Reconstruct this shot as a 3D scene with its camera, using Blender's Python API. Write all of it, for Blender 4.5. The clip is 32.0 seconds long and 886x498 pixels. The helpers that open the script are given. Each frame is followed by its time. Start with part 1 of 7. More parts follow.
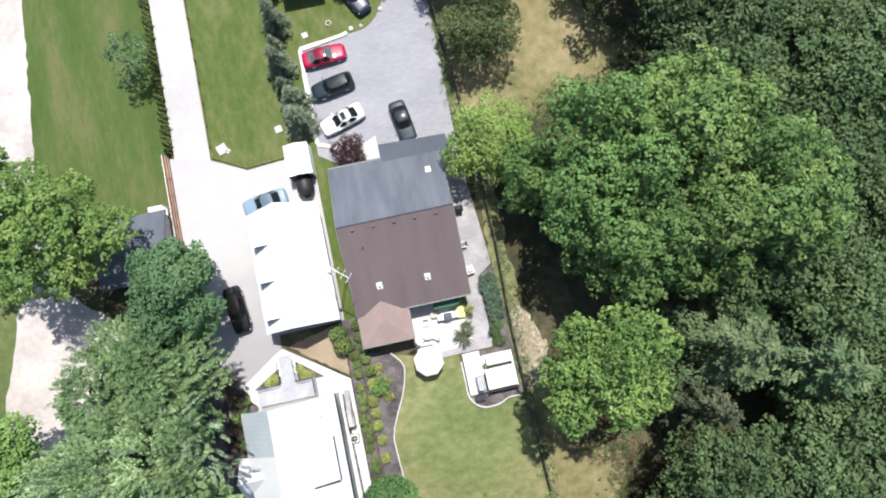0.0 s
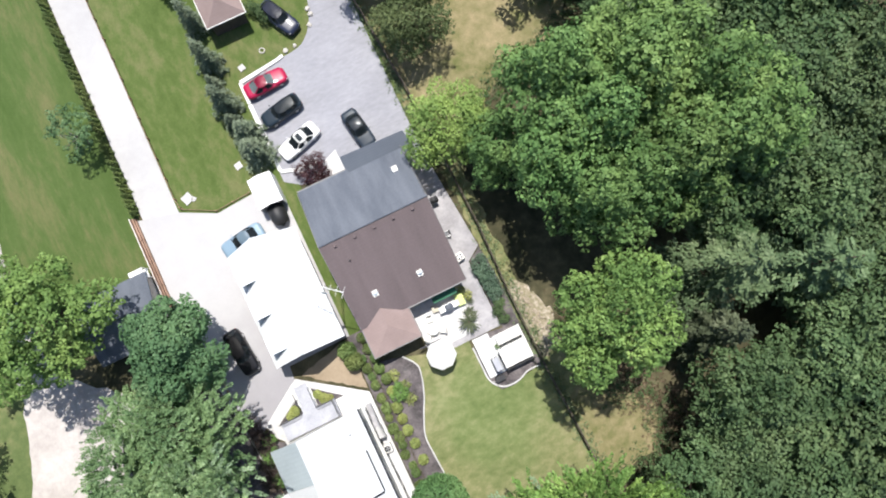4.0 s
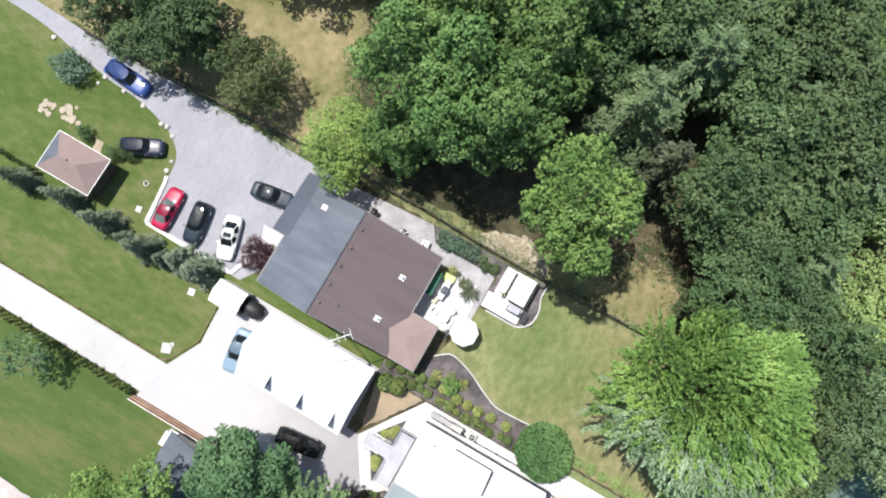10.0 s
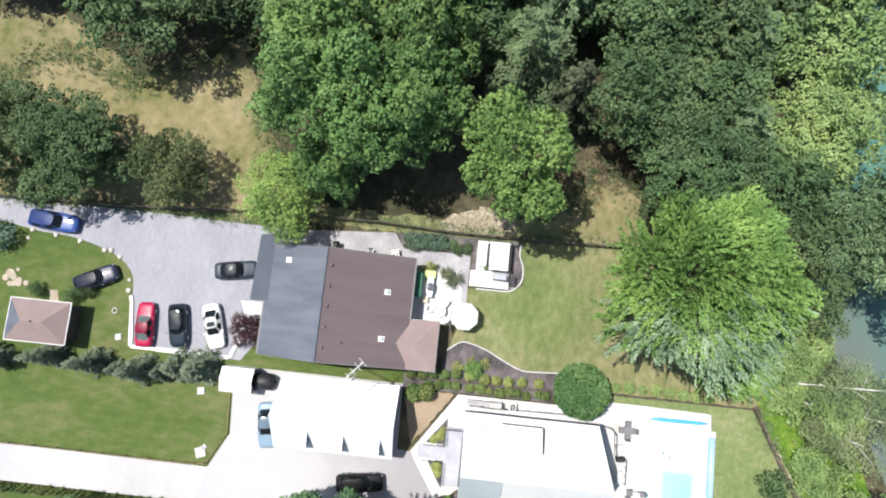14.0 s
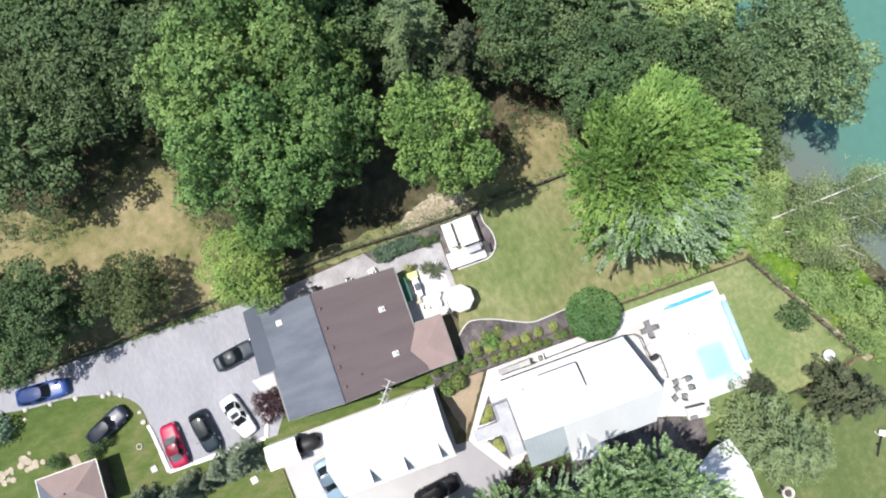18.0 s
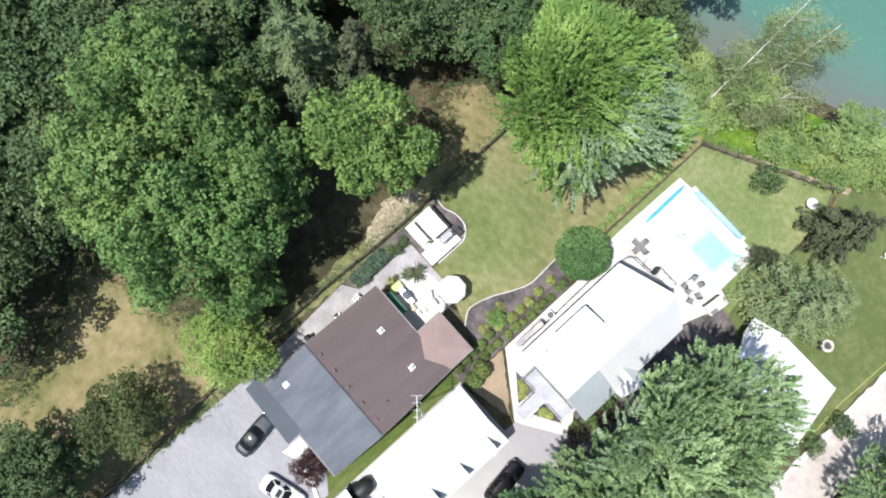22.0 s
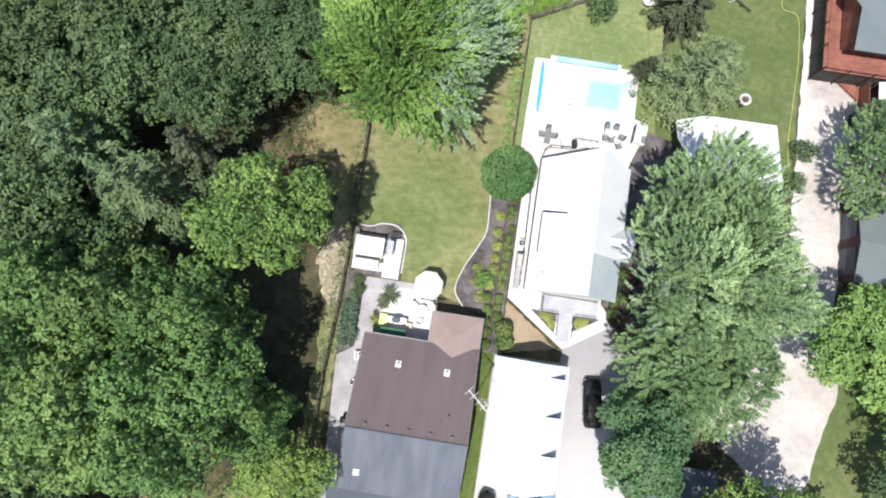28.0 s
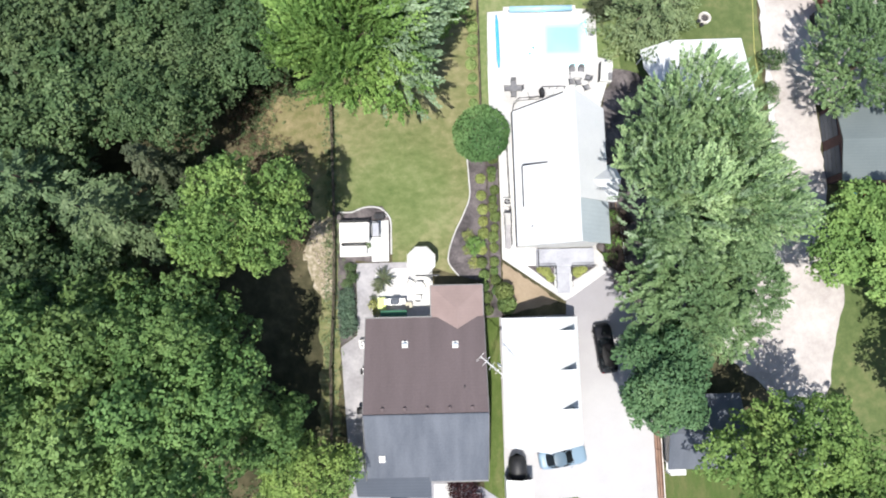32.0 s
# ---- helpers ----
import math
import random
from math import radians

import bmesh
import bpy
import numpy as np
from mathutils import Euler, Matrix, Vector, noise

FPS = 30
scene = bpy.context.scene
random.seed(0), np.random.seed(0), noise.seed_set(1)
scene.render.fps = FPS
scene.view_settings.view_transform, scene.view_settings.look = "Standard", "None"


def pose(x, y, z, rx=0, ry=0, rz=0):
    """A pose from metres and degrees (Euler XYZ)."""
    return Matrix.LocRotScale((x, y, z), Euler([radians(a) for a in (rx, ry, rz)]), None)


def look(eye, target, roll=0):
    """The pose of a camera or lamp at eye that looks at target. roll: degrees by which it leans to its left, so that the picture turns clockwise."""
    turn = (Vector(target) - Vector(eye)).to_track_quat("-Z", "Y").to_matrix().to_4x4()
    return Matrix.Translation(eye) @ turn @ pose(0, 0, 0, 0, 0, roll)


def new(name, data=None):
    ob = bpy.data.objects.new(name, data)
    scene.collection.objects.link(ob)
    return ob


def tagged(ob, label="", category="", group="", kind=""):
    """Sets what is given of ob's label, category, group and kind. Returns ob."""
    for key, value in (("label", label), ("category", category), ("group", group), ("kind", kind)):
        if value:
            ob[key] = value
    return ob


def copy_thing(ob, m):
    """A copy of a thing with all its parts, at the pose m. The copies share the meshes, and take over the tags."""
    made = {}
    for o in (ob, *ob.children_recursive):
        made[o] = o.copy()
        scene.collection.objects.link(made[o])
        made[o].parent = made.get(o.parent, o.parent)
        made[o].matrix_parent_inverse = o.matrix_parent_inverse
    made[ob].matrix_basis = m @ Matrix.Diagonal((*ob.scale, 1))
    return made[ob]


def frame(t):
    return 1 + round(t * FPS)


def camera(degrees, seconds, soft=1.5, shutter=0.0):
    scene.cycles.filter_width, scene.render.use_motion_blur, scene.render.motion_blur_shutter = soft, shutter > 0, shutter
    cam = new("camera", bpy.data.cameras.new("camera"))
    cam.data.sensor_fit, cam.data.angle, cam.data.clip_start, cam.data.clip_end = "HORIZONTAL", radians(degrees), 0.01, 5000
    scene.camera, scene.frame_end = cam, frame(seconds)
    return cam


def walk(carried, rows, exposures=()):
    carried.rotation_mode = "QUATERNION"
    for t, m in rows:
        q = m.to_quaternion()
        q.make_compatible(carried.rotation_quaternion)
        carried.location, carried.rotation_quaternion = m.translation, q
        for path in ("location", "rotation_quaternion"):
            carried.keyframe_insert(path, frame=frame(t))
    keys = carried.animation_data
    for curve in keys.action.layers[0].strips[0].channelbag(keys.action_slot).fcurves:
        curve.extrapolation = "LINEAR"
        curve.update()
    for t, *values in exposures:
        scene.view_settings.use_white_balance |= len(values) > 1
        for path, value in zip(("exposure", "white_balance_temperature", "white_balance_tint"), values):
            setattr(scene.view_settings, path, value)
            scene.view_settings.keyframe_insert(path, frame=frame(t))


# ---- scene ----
# camera and its flight
cam = camera(73.8, 32.0, soft=1.98)
ROWS = [
    (0, (6.55, -9.05, 58.79, 6.42, -0.26, 167.80)),
    (0.5, (6.62, -9.01, 58.96, 6.44, -0.28, 166.48)),
    (1, (6.69, -8.93, 59.04, 6.45, -0.31, 165.16)),
    (1.5, (6.75, -8.80, 59.04, 6.45, -0.33, 163.50)),
    (2, (6.81, -8.63, 59.00, 6.46, -0.34, 161.88)),
    (2.5, (6.84, -8.56, 58.94, 6.48, -0.33, 160.59)),
    (3, (6.89, -8.53, 58.90, 6.51, -0.28, 158.64)),
    (3.5, (6.89, -8.39, 58.82, 6.53, -0.22, 156.06)),
    (5.5, (6.95, -8.06, 58.43, 6.55, 0.24, 147.69)),
    (6, (7.06, -7.88, 58.51, 6.54, 0.27, 144.49)),
    (6.5, (7.18, -7.76, 58.55, 6.54, 0.28, 140.73)),
    (7, (7.35, -7.66, 58.64, 6.53, 0.26, 137.14)),
    (7.5, (7.55, -7.61, 58.81, 6.54, 0.23, 134.35)),
    (8, (7.76, -7.57, 59.08, 6.56, 0.18, 131.73)),
    (8.5, (7.97, -7.56, 59.33, 6.59, 0.12, 128.94)),
    (9, (8.09, -7.63, 59.56, 6.64, 0.04, 126.16)),
    (9.5, (8.31, -7.63, 59.90, 6.68, -0.04, 123.04)),
    (10, (8.46, -7.64, 60.24, 6.74, -0.13, 119.79)),
    (10.5, (8.55, -7.63, 60.56, 6.79, -0.21, 116.30)),
    (11, (8.65, -7.56, 60.84, 6.83, -0.26, 113.19)),
    (11.5, (8.75, -7.48, 61.02, 6.87, -0.27, 110.59)),
    (12, (8.83, -7.37, 61.13, 6.90, -0.23, 108.32)),
    (12.5, (8.93, -7.26, 61.16, 6.92, -0.13, 106.10)),
    (13, (9.02, -7.17, 61.15, 6.93, 0.02, 103.24)),
    (13.5, (9.01, -7.03, 61.24, 6.94, 0.19, 99.85)),
    (14, (9.11, -6.85, 61.46, 6.93, 0.33, 95.91)),
    (14.5, (9.20, -6.70, 61.71, 6.92, 0.43, 91.62)),
    (16.5, (9.90, -7.12, 62.59, 6.90, 0.18, 78.75)),
    (17, (9.86, -7.11, 62.57, 6.88, 0.25, 76.28)),
    (17.5, (9.93, -7.13, 62.58, 6.85, 0.29, 73.42)),
    (18, (10.03, -7.20, 62.50, 6.81, 0.27, 70.27)),
    (18.5, (10.07, -7.30, 62.32, 6.78, 0.21, 67.16)),
    (19, (10.10, -7.45, 62.08, 6.76, 0.14, 63.88)),
    (19.5, (10.13, -7.55, 61.74, 6.76, 0.06, 60.76)),
    (20, (10.08, -7.63, 61.39, 6.79, -0.01, 57.83)),
    (20.5, (10.04, -7.77, 61.10, 6.84, -0.08, 55.26)),
    (21, (10.03, -7.88, 60.84, 6.92, -0.13, 52.77)),
    (21.5, (10.12, -7.99, 60.69, 7.03, -0.17, 50.53)),
    (22, (10.26, -8.09, 60.61, 7.16, -0.17, 48.07)),
    (22.5, (10.40, -8.22, 60.55, 7.31, -0.15, 45.58)),
    (23, (10.54, -8.33, 60.43, 7.46, -0.13, 43.00)),
    (23.5, (10.59, -8.46, 60.26, 7.60, -0.11, 39.62)),
    (24, (10.64, -8.60, 60.05, 7.74, -0.09, 35.97)),
    (24.5, (10.74, -8.72, 59.86, 7.87, -0.08, 32.49)),
    (25, (10.75, -8.86, 59.75, 8.00, -0.08, 29.08)),
    (25.5, (10.71, -9.12, 59.63, 8.12, -0.07, 25.15)),
    (27.5, (10.54, -9.58, 59.25, 8.24, -0.11, 11.86)),
    (28, (10.52, -9.60, 59.11, 8.29, -0.09, 8.96)),
    (28.5, (10.54, -9.56, 58.91, 8.32, -0.07, 5.51)),
    (29, (10.48, -9.52, 58.63, 8.32, -0.04, 2.25)),
    (29.5, (10.46, -9.49, 58.41, 8.29, -0.02, 0.67)),
    (30, (10.46, -9.42, 58.29, 8.22, -0.00, 0.00)),
    (30.5, (10.48, -9.33, 58.41, 8.10, 0.02, -0.52)),
    (31, (10.55, -9.12, 58.50, 7.88, 0.04, -0.89)),
    (31.5, (10.58, -9.38, 58.36, 7.44, 0.08, -1.23)),
    (32, (10.59, -10.66, 57.77, 6.79, 0.16, -1.38)),
]
walk(cam, [(t, pose(*p)) for t, p in ROWS])

# world, sun and exposure
SUN_FROM = Vector((-0.13, -0.36, 1.0)).normalized()
world = bpy.data.worlds.new("sky")
scene.world = world
world.use_nodes = True
wn = world.node_tree.nodes
sky = wn.new("ShaderNodeTexSky")
sky.sky_type, sky.sun_disc = "NISHITA", False
sky.sun_elevation = math.asin(SUN_FROM.z)
sky.sun_rotation = math.atan2(SUN_FROM.x, SUN_FROM.y)
world.node_tree.links.new(sky.outputs[0], wn["Background"].inputs[0])
wn["Background"].inputs[1].default_value = 0.125
sun = new("sun", bpy.data.lights.new("sun", "SUN"))
sun.data.energy, sun.data.angle, sun.data.color = 5.0, radians(0.55), (1.0, 0.965, 0.91)
sun.matrix_world = look(SUN_FROM * 80, (0, 0, 0))
scene.view_settings.exposure = 0.51


# ---------------------------------------------------------------- materials
def mat(name, a, b, scale=1.0, rough=0.8, bump=0.15, metal=0.0, fine=12.0, spread=0.25, per_thing=0.0, coat=0.0, wave=None, runs=None):
    """A surface between the colours a and b: patches at scale, grain at scale * fine, relief from the grain."""
    m = bpy.data.materials.new(name)
    m.use_nodes = True
    n, l = m.node_tree.nodes, m.node_tree.links
    bsdf = n["Principled BSDF"]
    co = n.new("ShaderNodeTexCoord").outputs["Object"]
    big, small = n.new("ShaderNodeTexNoise"), n.new("ShaderNodeTexNoise")
    for tex, s, d in ((big, scale, 5.0), (small, scale * fine, 6.0)):
        tex.inputs["Scale"].default_value, tex.inputs["Detail"].default_value = s, d
        l.new(co, tex.inputs["Vector"])
    if runs:
        mp = n.new("ShaderNodeMapping")
        mp.inputs["Scale"].default_value = runs
        l.new(co, mp.inputs["Vector"])
        l.new(mp.outputs[0], big.inputs["Vector"])
    add = n.new("ShaderNodeMix")
    add.inputs[0].default_value = 0.45
    l.new(big.outputs[0], add.inputs[2])
    l.new(small.outputs[0], add.inputs[3])
    ramp = n.new("ShaderNodeMapRange")
    ramp.inputs[1].default_value, ramp.inputs[2].default_value = 0.5 - spread / 2, 0.5 + spread / 2
    l.new(add.outputs[0], ramp.inputs[0])
    mix = n.new("ShaderNodeMix")
    mix.data_type = "RGBA"
    l.new(ramp.outputs[0], mix.inputs[0])
    mix.inputs[6].default_value, mix.inputs[7].default_value = (*a, 1), (*b, 1)
    out = mix.outputs[2]
    height = small.outputs[0]
    if wave:
        axis, period, depth = wave
        w = n.new("ShaderNodeTexWave")
        w.bands_direction, w.wave_profile = axis, "SAW"
        w.inputs["Scale"].default_value, w.inputs["Distortion"].default_value = 0.314 / period, 0.4
        w.inputs["Detail"].default_value = 1.0
        l.new(co, w.inputs["Vector"])
        dark = n.new("ShaderNodeMix")
        dark.data_type, dark.blend_type = "RGBA", "MULTIPLY"
        dark.inputs[0].default_value = depth
        l.new(out, dark.inputs[6])
        l.new(w.outputs[0], dark.inputs[7])
        out = dark.outputs[2]
    if per_thing:
        info, hsv = n.new("ShaderNodeObjectInfo"), n.new("ShaderNodeHueSaturation")
        r = n.new("ShaderNodeMapRange")
        r.inputs[3].default_value, r.inputs[4].default_value = 1 - per_thing, 1 + per_thing
        l.new(info.outputs["Random"], r.inputs[0])
        l.new(r.outputs[0], hsv.inputs["Value"])
        l.new(out, hsv.inputs["Color"])
        out = hsv.outputs[0]
    l.new(out, bsdf.inputs["Base Color"])
    bsdf.inputs["Roughness"].default_value, bsdf.inputs["Metallic"].default_value = rough, metal
    bsdf.inputs["Coat Weight"].default_value = coat
    if bump:
        b_ = n.new("ShaderNodeBump")
        b_.inputs["Strength"].default_value, b_.inputs["Distance"].default_value = bump, 0.03
        l.new(height, b_.inputs["Height"])
        l.new(b_.outputs[0], bsdf.inputs["Normal"])
    return m


def ground_mat(name, cols, scale=0.12, fine=9.0, rough=0.95, bump=0.5, stretch=1.0, spread=0.22, mid=0.3, grain_=0.42):
    """Soil or turf of three colours: wide patches, tufts and fine grain, drawn out along y by stretch."""
    m = bpy.data.materials.new(name)
    m.use_nodes = True
    n, l = m.node_tree.nodes, m.node_tree.links
    bsdf = n["Principled BSDF"]
    co = n.new("ShaderNodeNewGeometry").outputs["Position"]
    if stretch != 1.0:
        mp = n.new("ShaderNodeMapping")
        mp.inputs["Scale"].default_value = (1.0, stretch, 1.0)
        l.new(co, mp.inputs["Vector"])
        co = mp.outputs[0]
    outs = []
    for s, d in ((scale, 6.0), (scale * fine, 5.0), (scale * fine * 9, 4.0)):
        t = n.new("ShaderNodeTexNoise")
        t.inputs["Scale"].default_value, t.inputs["Detail"].default_value = s, d
        t.inputs["Roughness"].default_value = 0.62
        l.new(co, t.inputs["Vector"])
        outs.append(t.outputs[0])
    m1 = n.new("ShaderNodeMix")
    m1.inputs[0].default_value = mid
    l.new(outs[0], m1.inputs[2]), l.new(outs[1], m1.inputs[3])
    value = m1.outputs[0]
    r = n.new("ShaderNodeMapRange")
    r.inputs[1].default_value, r.inputs[2].default_value = 0.5 - spread / 2, 0.5 + spread / 2
    l.new(value, r.inputs[0])
    ramp = n.new("ShaderNodeValToRGB")
    ramp.color_ramp.elements.new(0.5)
    for e, c in zip(ramp.color_ramp.elements, cols):
        e.color = (*c, 1)
    l.new(r.outputs[0], ramp.inputs[0])
    grain = n.new("ShaderNodeMix")
    grain.data_type, grain.blend_type = "RGBA", "OVERLAY"
    grain.inputs[0].default_value = grain_
    l.new(ramp.outputs[0], grain.inputs[6])
    l.new(outs[2], grain.inputs[7])
    l.new(grain.outputs[2], bsdf.inputs["Base Color"])
    bsdf.inputs["Roughness"].default_value = rough
    bsdf.inputs["Specular IOR Level"].default_value = 0.2
    b_ = n.new("ShaderNodeBump")
    b_.inputs["Strength"].default_value, b_.inputs["Distance"].default_value = bump, 0.06
    l.new(outs[2], b_.inputs["Height"])
    l.new(b_.outputs[0], bsdf.inputs["Normal"])
    return m


def greyed(m, y0, y1, by):
    """Paints a slow brightness falloff along y into the concrete, with a cloudy front."""
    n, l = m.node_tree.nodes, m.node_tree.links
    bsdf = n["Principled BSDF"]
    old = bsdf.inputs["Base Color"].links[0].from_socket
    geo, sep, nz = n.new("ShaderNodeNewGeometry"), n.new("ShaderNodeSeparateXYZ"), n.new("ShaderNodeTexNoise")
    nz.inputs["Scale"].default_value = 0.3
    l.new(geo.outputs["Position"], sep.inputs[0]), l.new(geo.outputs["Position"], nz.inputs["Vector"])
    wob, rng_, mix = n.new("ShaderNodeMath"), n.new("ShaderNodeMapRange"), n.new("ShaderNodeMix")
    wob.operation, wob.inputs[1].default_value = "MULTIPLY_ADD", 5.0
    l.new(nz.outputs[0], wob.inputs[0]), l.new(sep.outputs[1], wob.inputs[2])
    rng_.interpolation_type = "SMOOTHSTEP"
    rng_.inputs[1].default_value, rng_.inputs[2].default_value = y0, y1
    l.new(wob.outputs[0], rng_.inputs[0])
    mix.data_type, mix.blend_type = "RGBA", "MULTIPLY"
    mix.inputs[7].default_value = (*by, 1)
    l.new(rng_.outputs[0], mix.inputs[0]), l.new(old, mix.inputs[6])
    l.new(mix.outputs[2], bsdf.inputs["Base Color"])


def moist(m, centre, r0, r1, by):
    """Greener turf round a place, fading out between the radii with a ragged front."""
    n, l = m.node_tree.nodes, m.node_tree.links
    bsdf = n["Principled BSDF"]
    old = bsdf.inputs["Base Color"].links[0].from_socket
    geo, far, nz = n.new("ShaderNodeNewGeometry"), n.new("ShaderNodeVectorMath"), n.new("ShaderNodeTexNoise")
    far.operation, far.inputs[1].default_value = "DISTANCE", centre
    nz.inputs["Scale"].default_value, nz.inputs["Detail"].default_value = 0.45, 5.0
    l.new(geo.outputs["Position"], far.inputs[0]), l.new(geo.outputs["Position"], nz.inputs["Vector"])
    wob, rng_, mix = n.new("ShaderNodeMath"), n.new("ShaderNodeMapRange"), n.new("ShaderNodeMix")
    wob.operation, wob.inputs[1].default_value = "MULTIPLY_ADD", 6.0
    l.new(nz.outputs[0], wob.inputs[0]), l.new(far.outputs["Value"], wob.inputs[2])
    rng_.interpolation_type = "SMOOTHSTEP"
    for i_, v_ in ((1, r0 + 3.0), (2, r1 + 3.0), (3, 1.0), (4, 0.0)):
        rng_.inputs[i_].default_value = v_
    l.new(wob.outputs[0], rng_.inputs[0])
    mix.data_type, mix.blend_type = "RGBA", "MULTIPLY"
    mix.inputs[7].default_value = (*by, 1)
    l.new(rng_.outputs[0], mix.inputs[0]), l.new(old, mix.inputs[6])
    l.new(mix.outputs[2], bsdf.inputs["Base Color"])


def leaf_mat(name, dark, mid, light, sheen=0.58, tint=0.1, through_=0.22):
    """Leaves: each one a shade between dark and light, every tree a little different, some light coming through."""
    m = bpy.data.materials.new(name)
    m.use_nodes = True
    n, l = m.node_tree.nodes, m.node_tree.links
    bsdf = n["Principled BSDF"]
    geo, info = n.new("ShaderNodeNewGeometry"), n.new("ShaderNodeObjectInfo")
    ramp = n.new("ShaderNodeValToRGB")
    ramp.color_ramp.elements.new(0.55)
    for e, c in zip(ramp.color_ramp.elements, (dark, mid, light)):
        e.color = (*c, 1)
    co, patch = n.new("ShaderNodeTexCoord"), n.new("ShaderNodeTexNoise")
    patch.inputs["Scale"].default_value, patch.inputs["Detail"].default_value = 0.75, 3.0
    l.new(co.outputs["Object"], patch.inputs["Vector"])
    wide = n.new("ShaderNodeMapRange")
    wide.inputs[1].default_value, wide.inputs[2].default_value = 0.3, 0.7
    l.new(patch.outputs[0], wide.inputs[0])
    both = n.new("ShaderNodeMix")
    both.inputs[0].default_value = 0.55
    l.new(geo.outputs["Random Per Island"], both.inputs[2])
    l.new(wide.outputs[0], both.inputs[3])
    l.new(both.outputs[0], ramp.inputs[0])
    hsv = n.new("ShaderNodeHueSaturation")
    r = n.new("ShaderNodeMapRange")
    r.inputs[3].default_value, r.inputs[4].default_value = 1 - tint, 1 + tint
    l.new(info.outputs["Random"], r.inputs[0])
    drift = n.new("ShaderNodeTexNoise")
    drift.inputs["Scale"].default_value, drift.inputs["Detail"].default_value = 0.28, 2.0
    l.new(geo.outputs["Position"], drift.inputs["Vector"])
    shade, warm = n.new("ShaderNodeMapRange"), n.new("ShaderNodeMapRange")
    for q, lo, hi in ((shade, 0.74, 1.26), (warm, 0.013, -0.013)):
        q.inputs[1].default_value, q.inputs[2].default_value = 0.32, 0.68
        q.inputs[3].default_value, q.inputs[4].default_value = lo, hi
        l.new(drift.outputs[0], q.inputs[0])
    val, hue = n.new("ShaderNodeMath"), n.new("ShaderNodeMath")
    val.operation, hue.operation = "MULTIPLY", "ADD"
    l.new(r.outputs[0], val.inputs[0]), l.new(shade.outputs[0], val.inputs[1])
    l.new(val.outputs[0], hsv.inputs["Value"])
    hsv.inputs["Saturation"].default_value = 0.865
    r2 = n.new("ShaderNodeMapRange")
    r2.inputs[3].default_value, r2.inputs[4].default_value = 0.5 - 0.11 * tint, 0.5 + 0.11 * tint
    mul = n.new("ShaderNodeMath")
    mul.operation = "FRACT"
    mu = n.new("ShaderNodeMath")
    mu.operation = "MULTIPLY"
    mu.inputs[1].default_value = 7.31
    l.new(info.outputs["Random"], mu.inputs[0]), l.new(mu.outputs[0], mul.inputs[0]), l.new(mul.outputs[0], r2.inputs[0])
    l.new(r2.outputs[0], hue.inputs[0]), l.new(warm.outputs[0], hue.inputs[1])
    l.new(hue.outputs[0], hsv.inputs["Hue"])
    l.new(ramp.outputs[0], hsv.inputs["Color"])
    l.new(hsv.outputs[0], bsdf.inputs["Base Color"])
    bsdf.inputs["Roughness"].default_value, bsdf.inputs["Specular IOR Level"].default_value = sheen, 0.13
    tr = n.new("ShaderNodeBsdfTranslucent")
    l.new(hsv.outputs[0], tr.inputs[0])
    mix = n.new("ShaderNodeMixShader")
    mix.inputs[0].default_value = through_
    l.new(bsdf.outputs[0], mix.inputs[1]), l.new(tr.outputs[0], mix.inputs[2])
    l.new(mix.outputs[0], n["Material Output"].inputs[0])
    return m


def lake_mat(name, deep_a, deep_b, shallow):
    """Lake water: teal where it is deep, the grey bed showing through within a few metres of the shore."""
    m = mat(name, deep_a, deep_b, 0.05, 0.12, 0.04, fine=20)
    n, l = m.node_tree.nodes, m.node_tree.links
    bsdf = n["Principled BSDF"]
    deep = bsdf.inputs["Base Color"].links[0].from_socket
    geo, sep = n.new("ShaderNodeNewGeometry"), n.new("ShaderNodeSeparateXYZ")
    l.new(geo.outputs["Position"], sep.inputs[0])
    line = n.new("ShaderNodeMath")
    line.operation = "MULTIPLY_ADD"
    line.inputs[1].default_value = -0.36
    l.new(sep.outputs[0], line.inputs[0]), l.new(sep.outputs[1], line.inputs[2])
    nz = n.new("ShaderNodeTexNoise")
    nz.inputs["Scale"].default_value = 0.25
    l.new(geo.outputs["Position"], nz.inputs["Vector"])
    wob = n.new("ShaderNodeMath")
    wob.operation, wob.inputs[1].default_value = "MULTIPLY_ADD", 5.0
    l.new(nz.outputs[0], wob.inputs[0]), l.new(line.outputs[0], wob.inputs[2])
    rng_ = n.new("ShaderNodeMapRange")
    rng_.interpolation_type = "SMOOTHSTEP"
    rng_.inputs[1].default_value, rng_.inputs[2].default_value = 33.5, 43.0
    l.new(wob.outputs[0], rng_.inputs[0])
    mix = n.new("ShaderNodeMix")
    mix.data_type = "RGBA"
    l.new(rng_.outputs[0], mix.inputs[0])
    mix.inputs[6].default_value = (*shallow, 1)
    l.new(deep, mix.inputs[7])
    l.new(mix.outputs[2], bsdf.inputs["Base Color"])
    bsdf.inputs["Specular IOR Level"].default_value = 0.3
    return m


def plain(name, col, rough=0.5, metal=0.0, coat=0.0, trans=0.0, ior=1.45):
    m = bpy.data.materials.new(name)
    m.use_nodes = True
    b_ = m.node_tree.nodes["Principled BSDF"]
    b_.inputs["Base Color"].default_value = (*col, 1)
    b_.inputs["Roughness"].default_value, b_.inputs["Metallic"].default_value = rough, metal
    b_.inputs["Coat Weight"].default_value, b_.inputs["Transmission Weight"].default_value = coat, trans
    b_.inputs["IOR"].default_value = ior
    return m


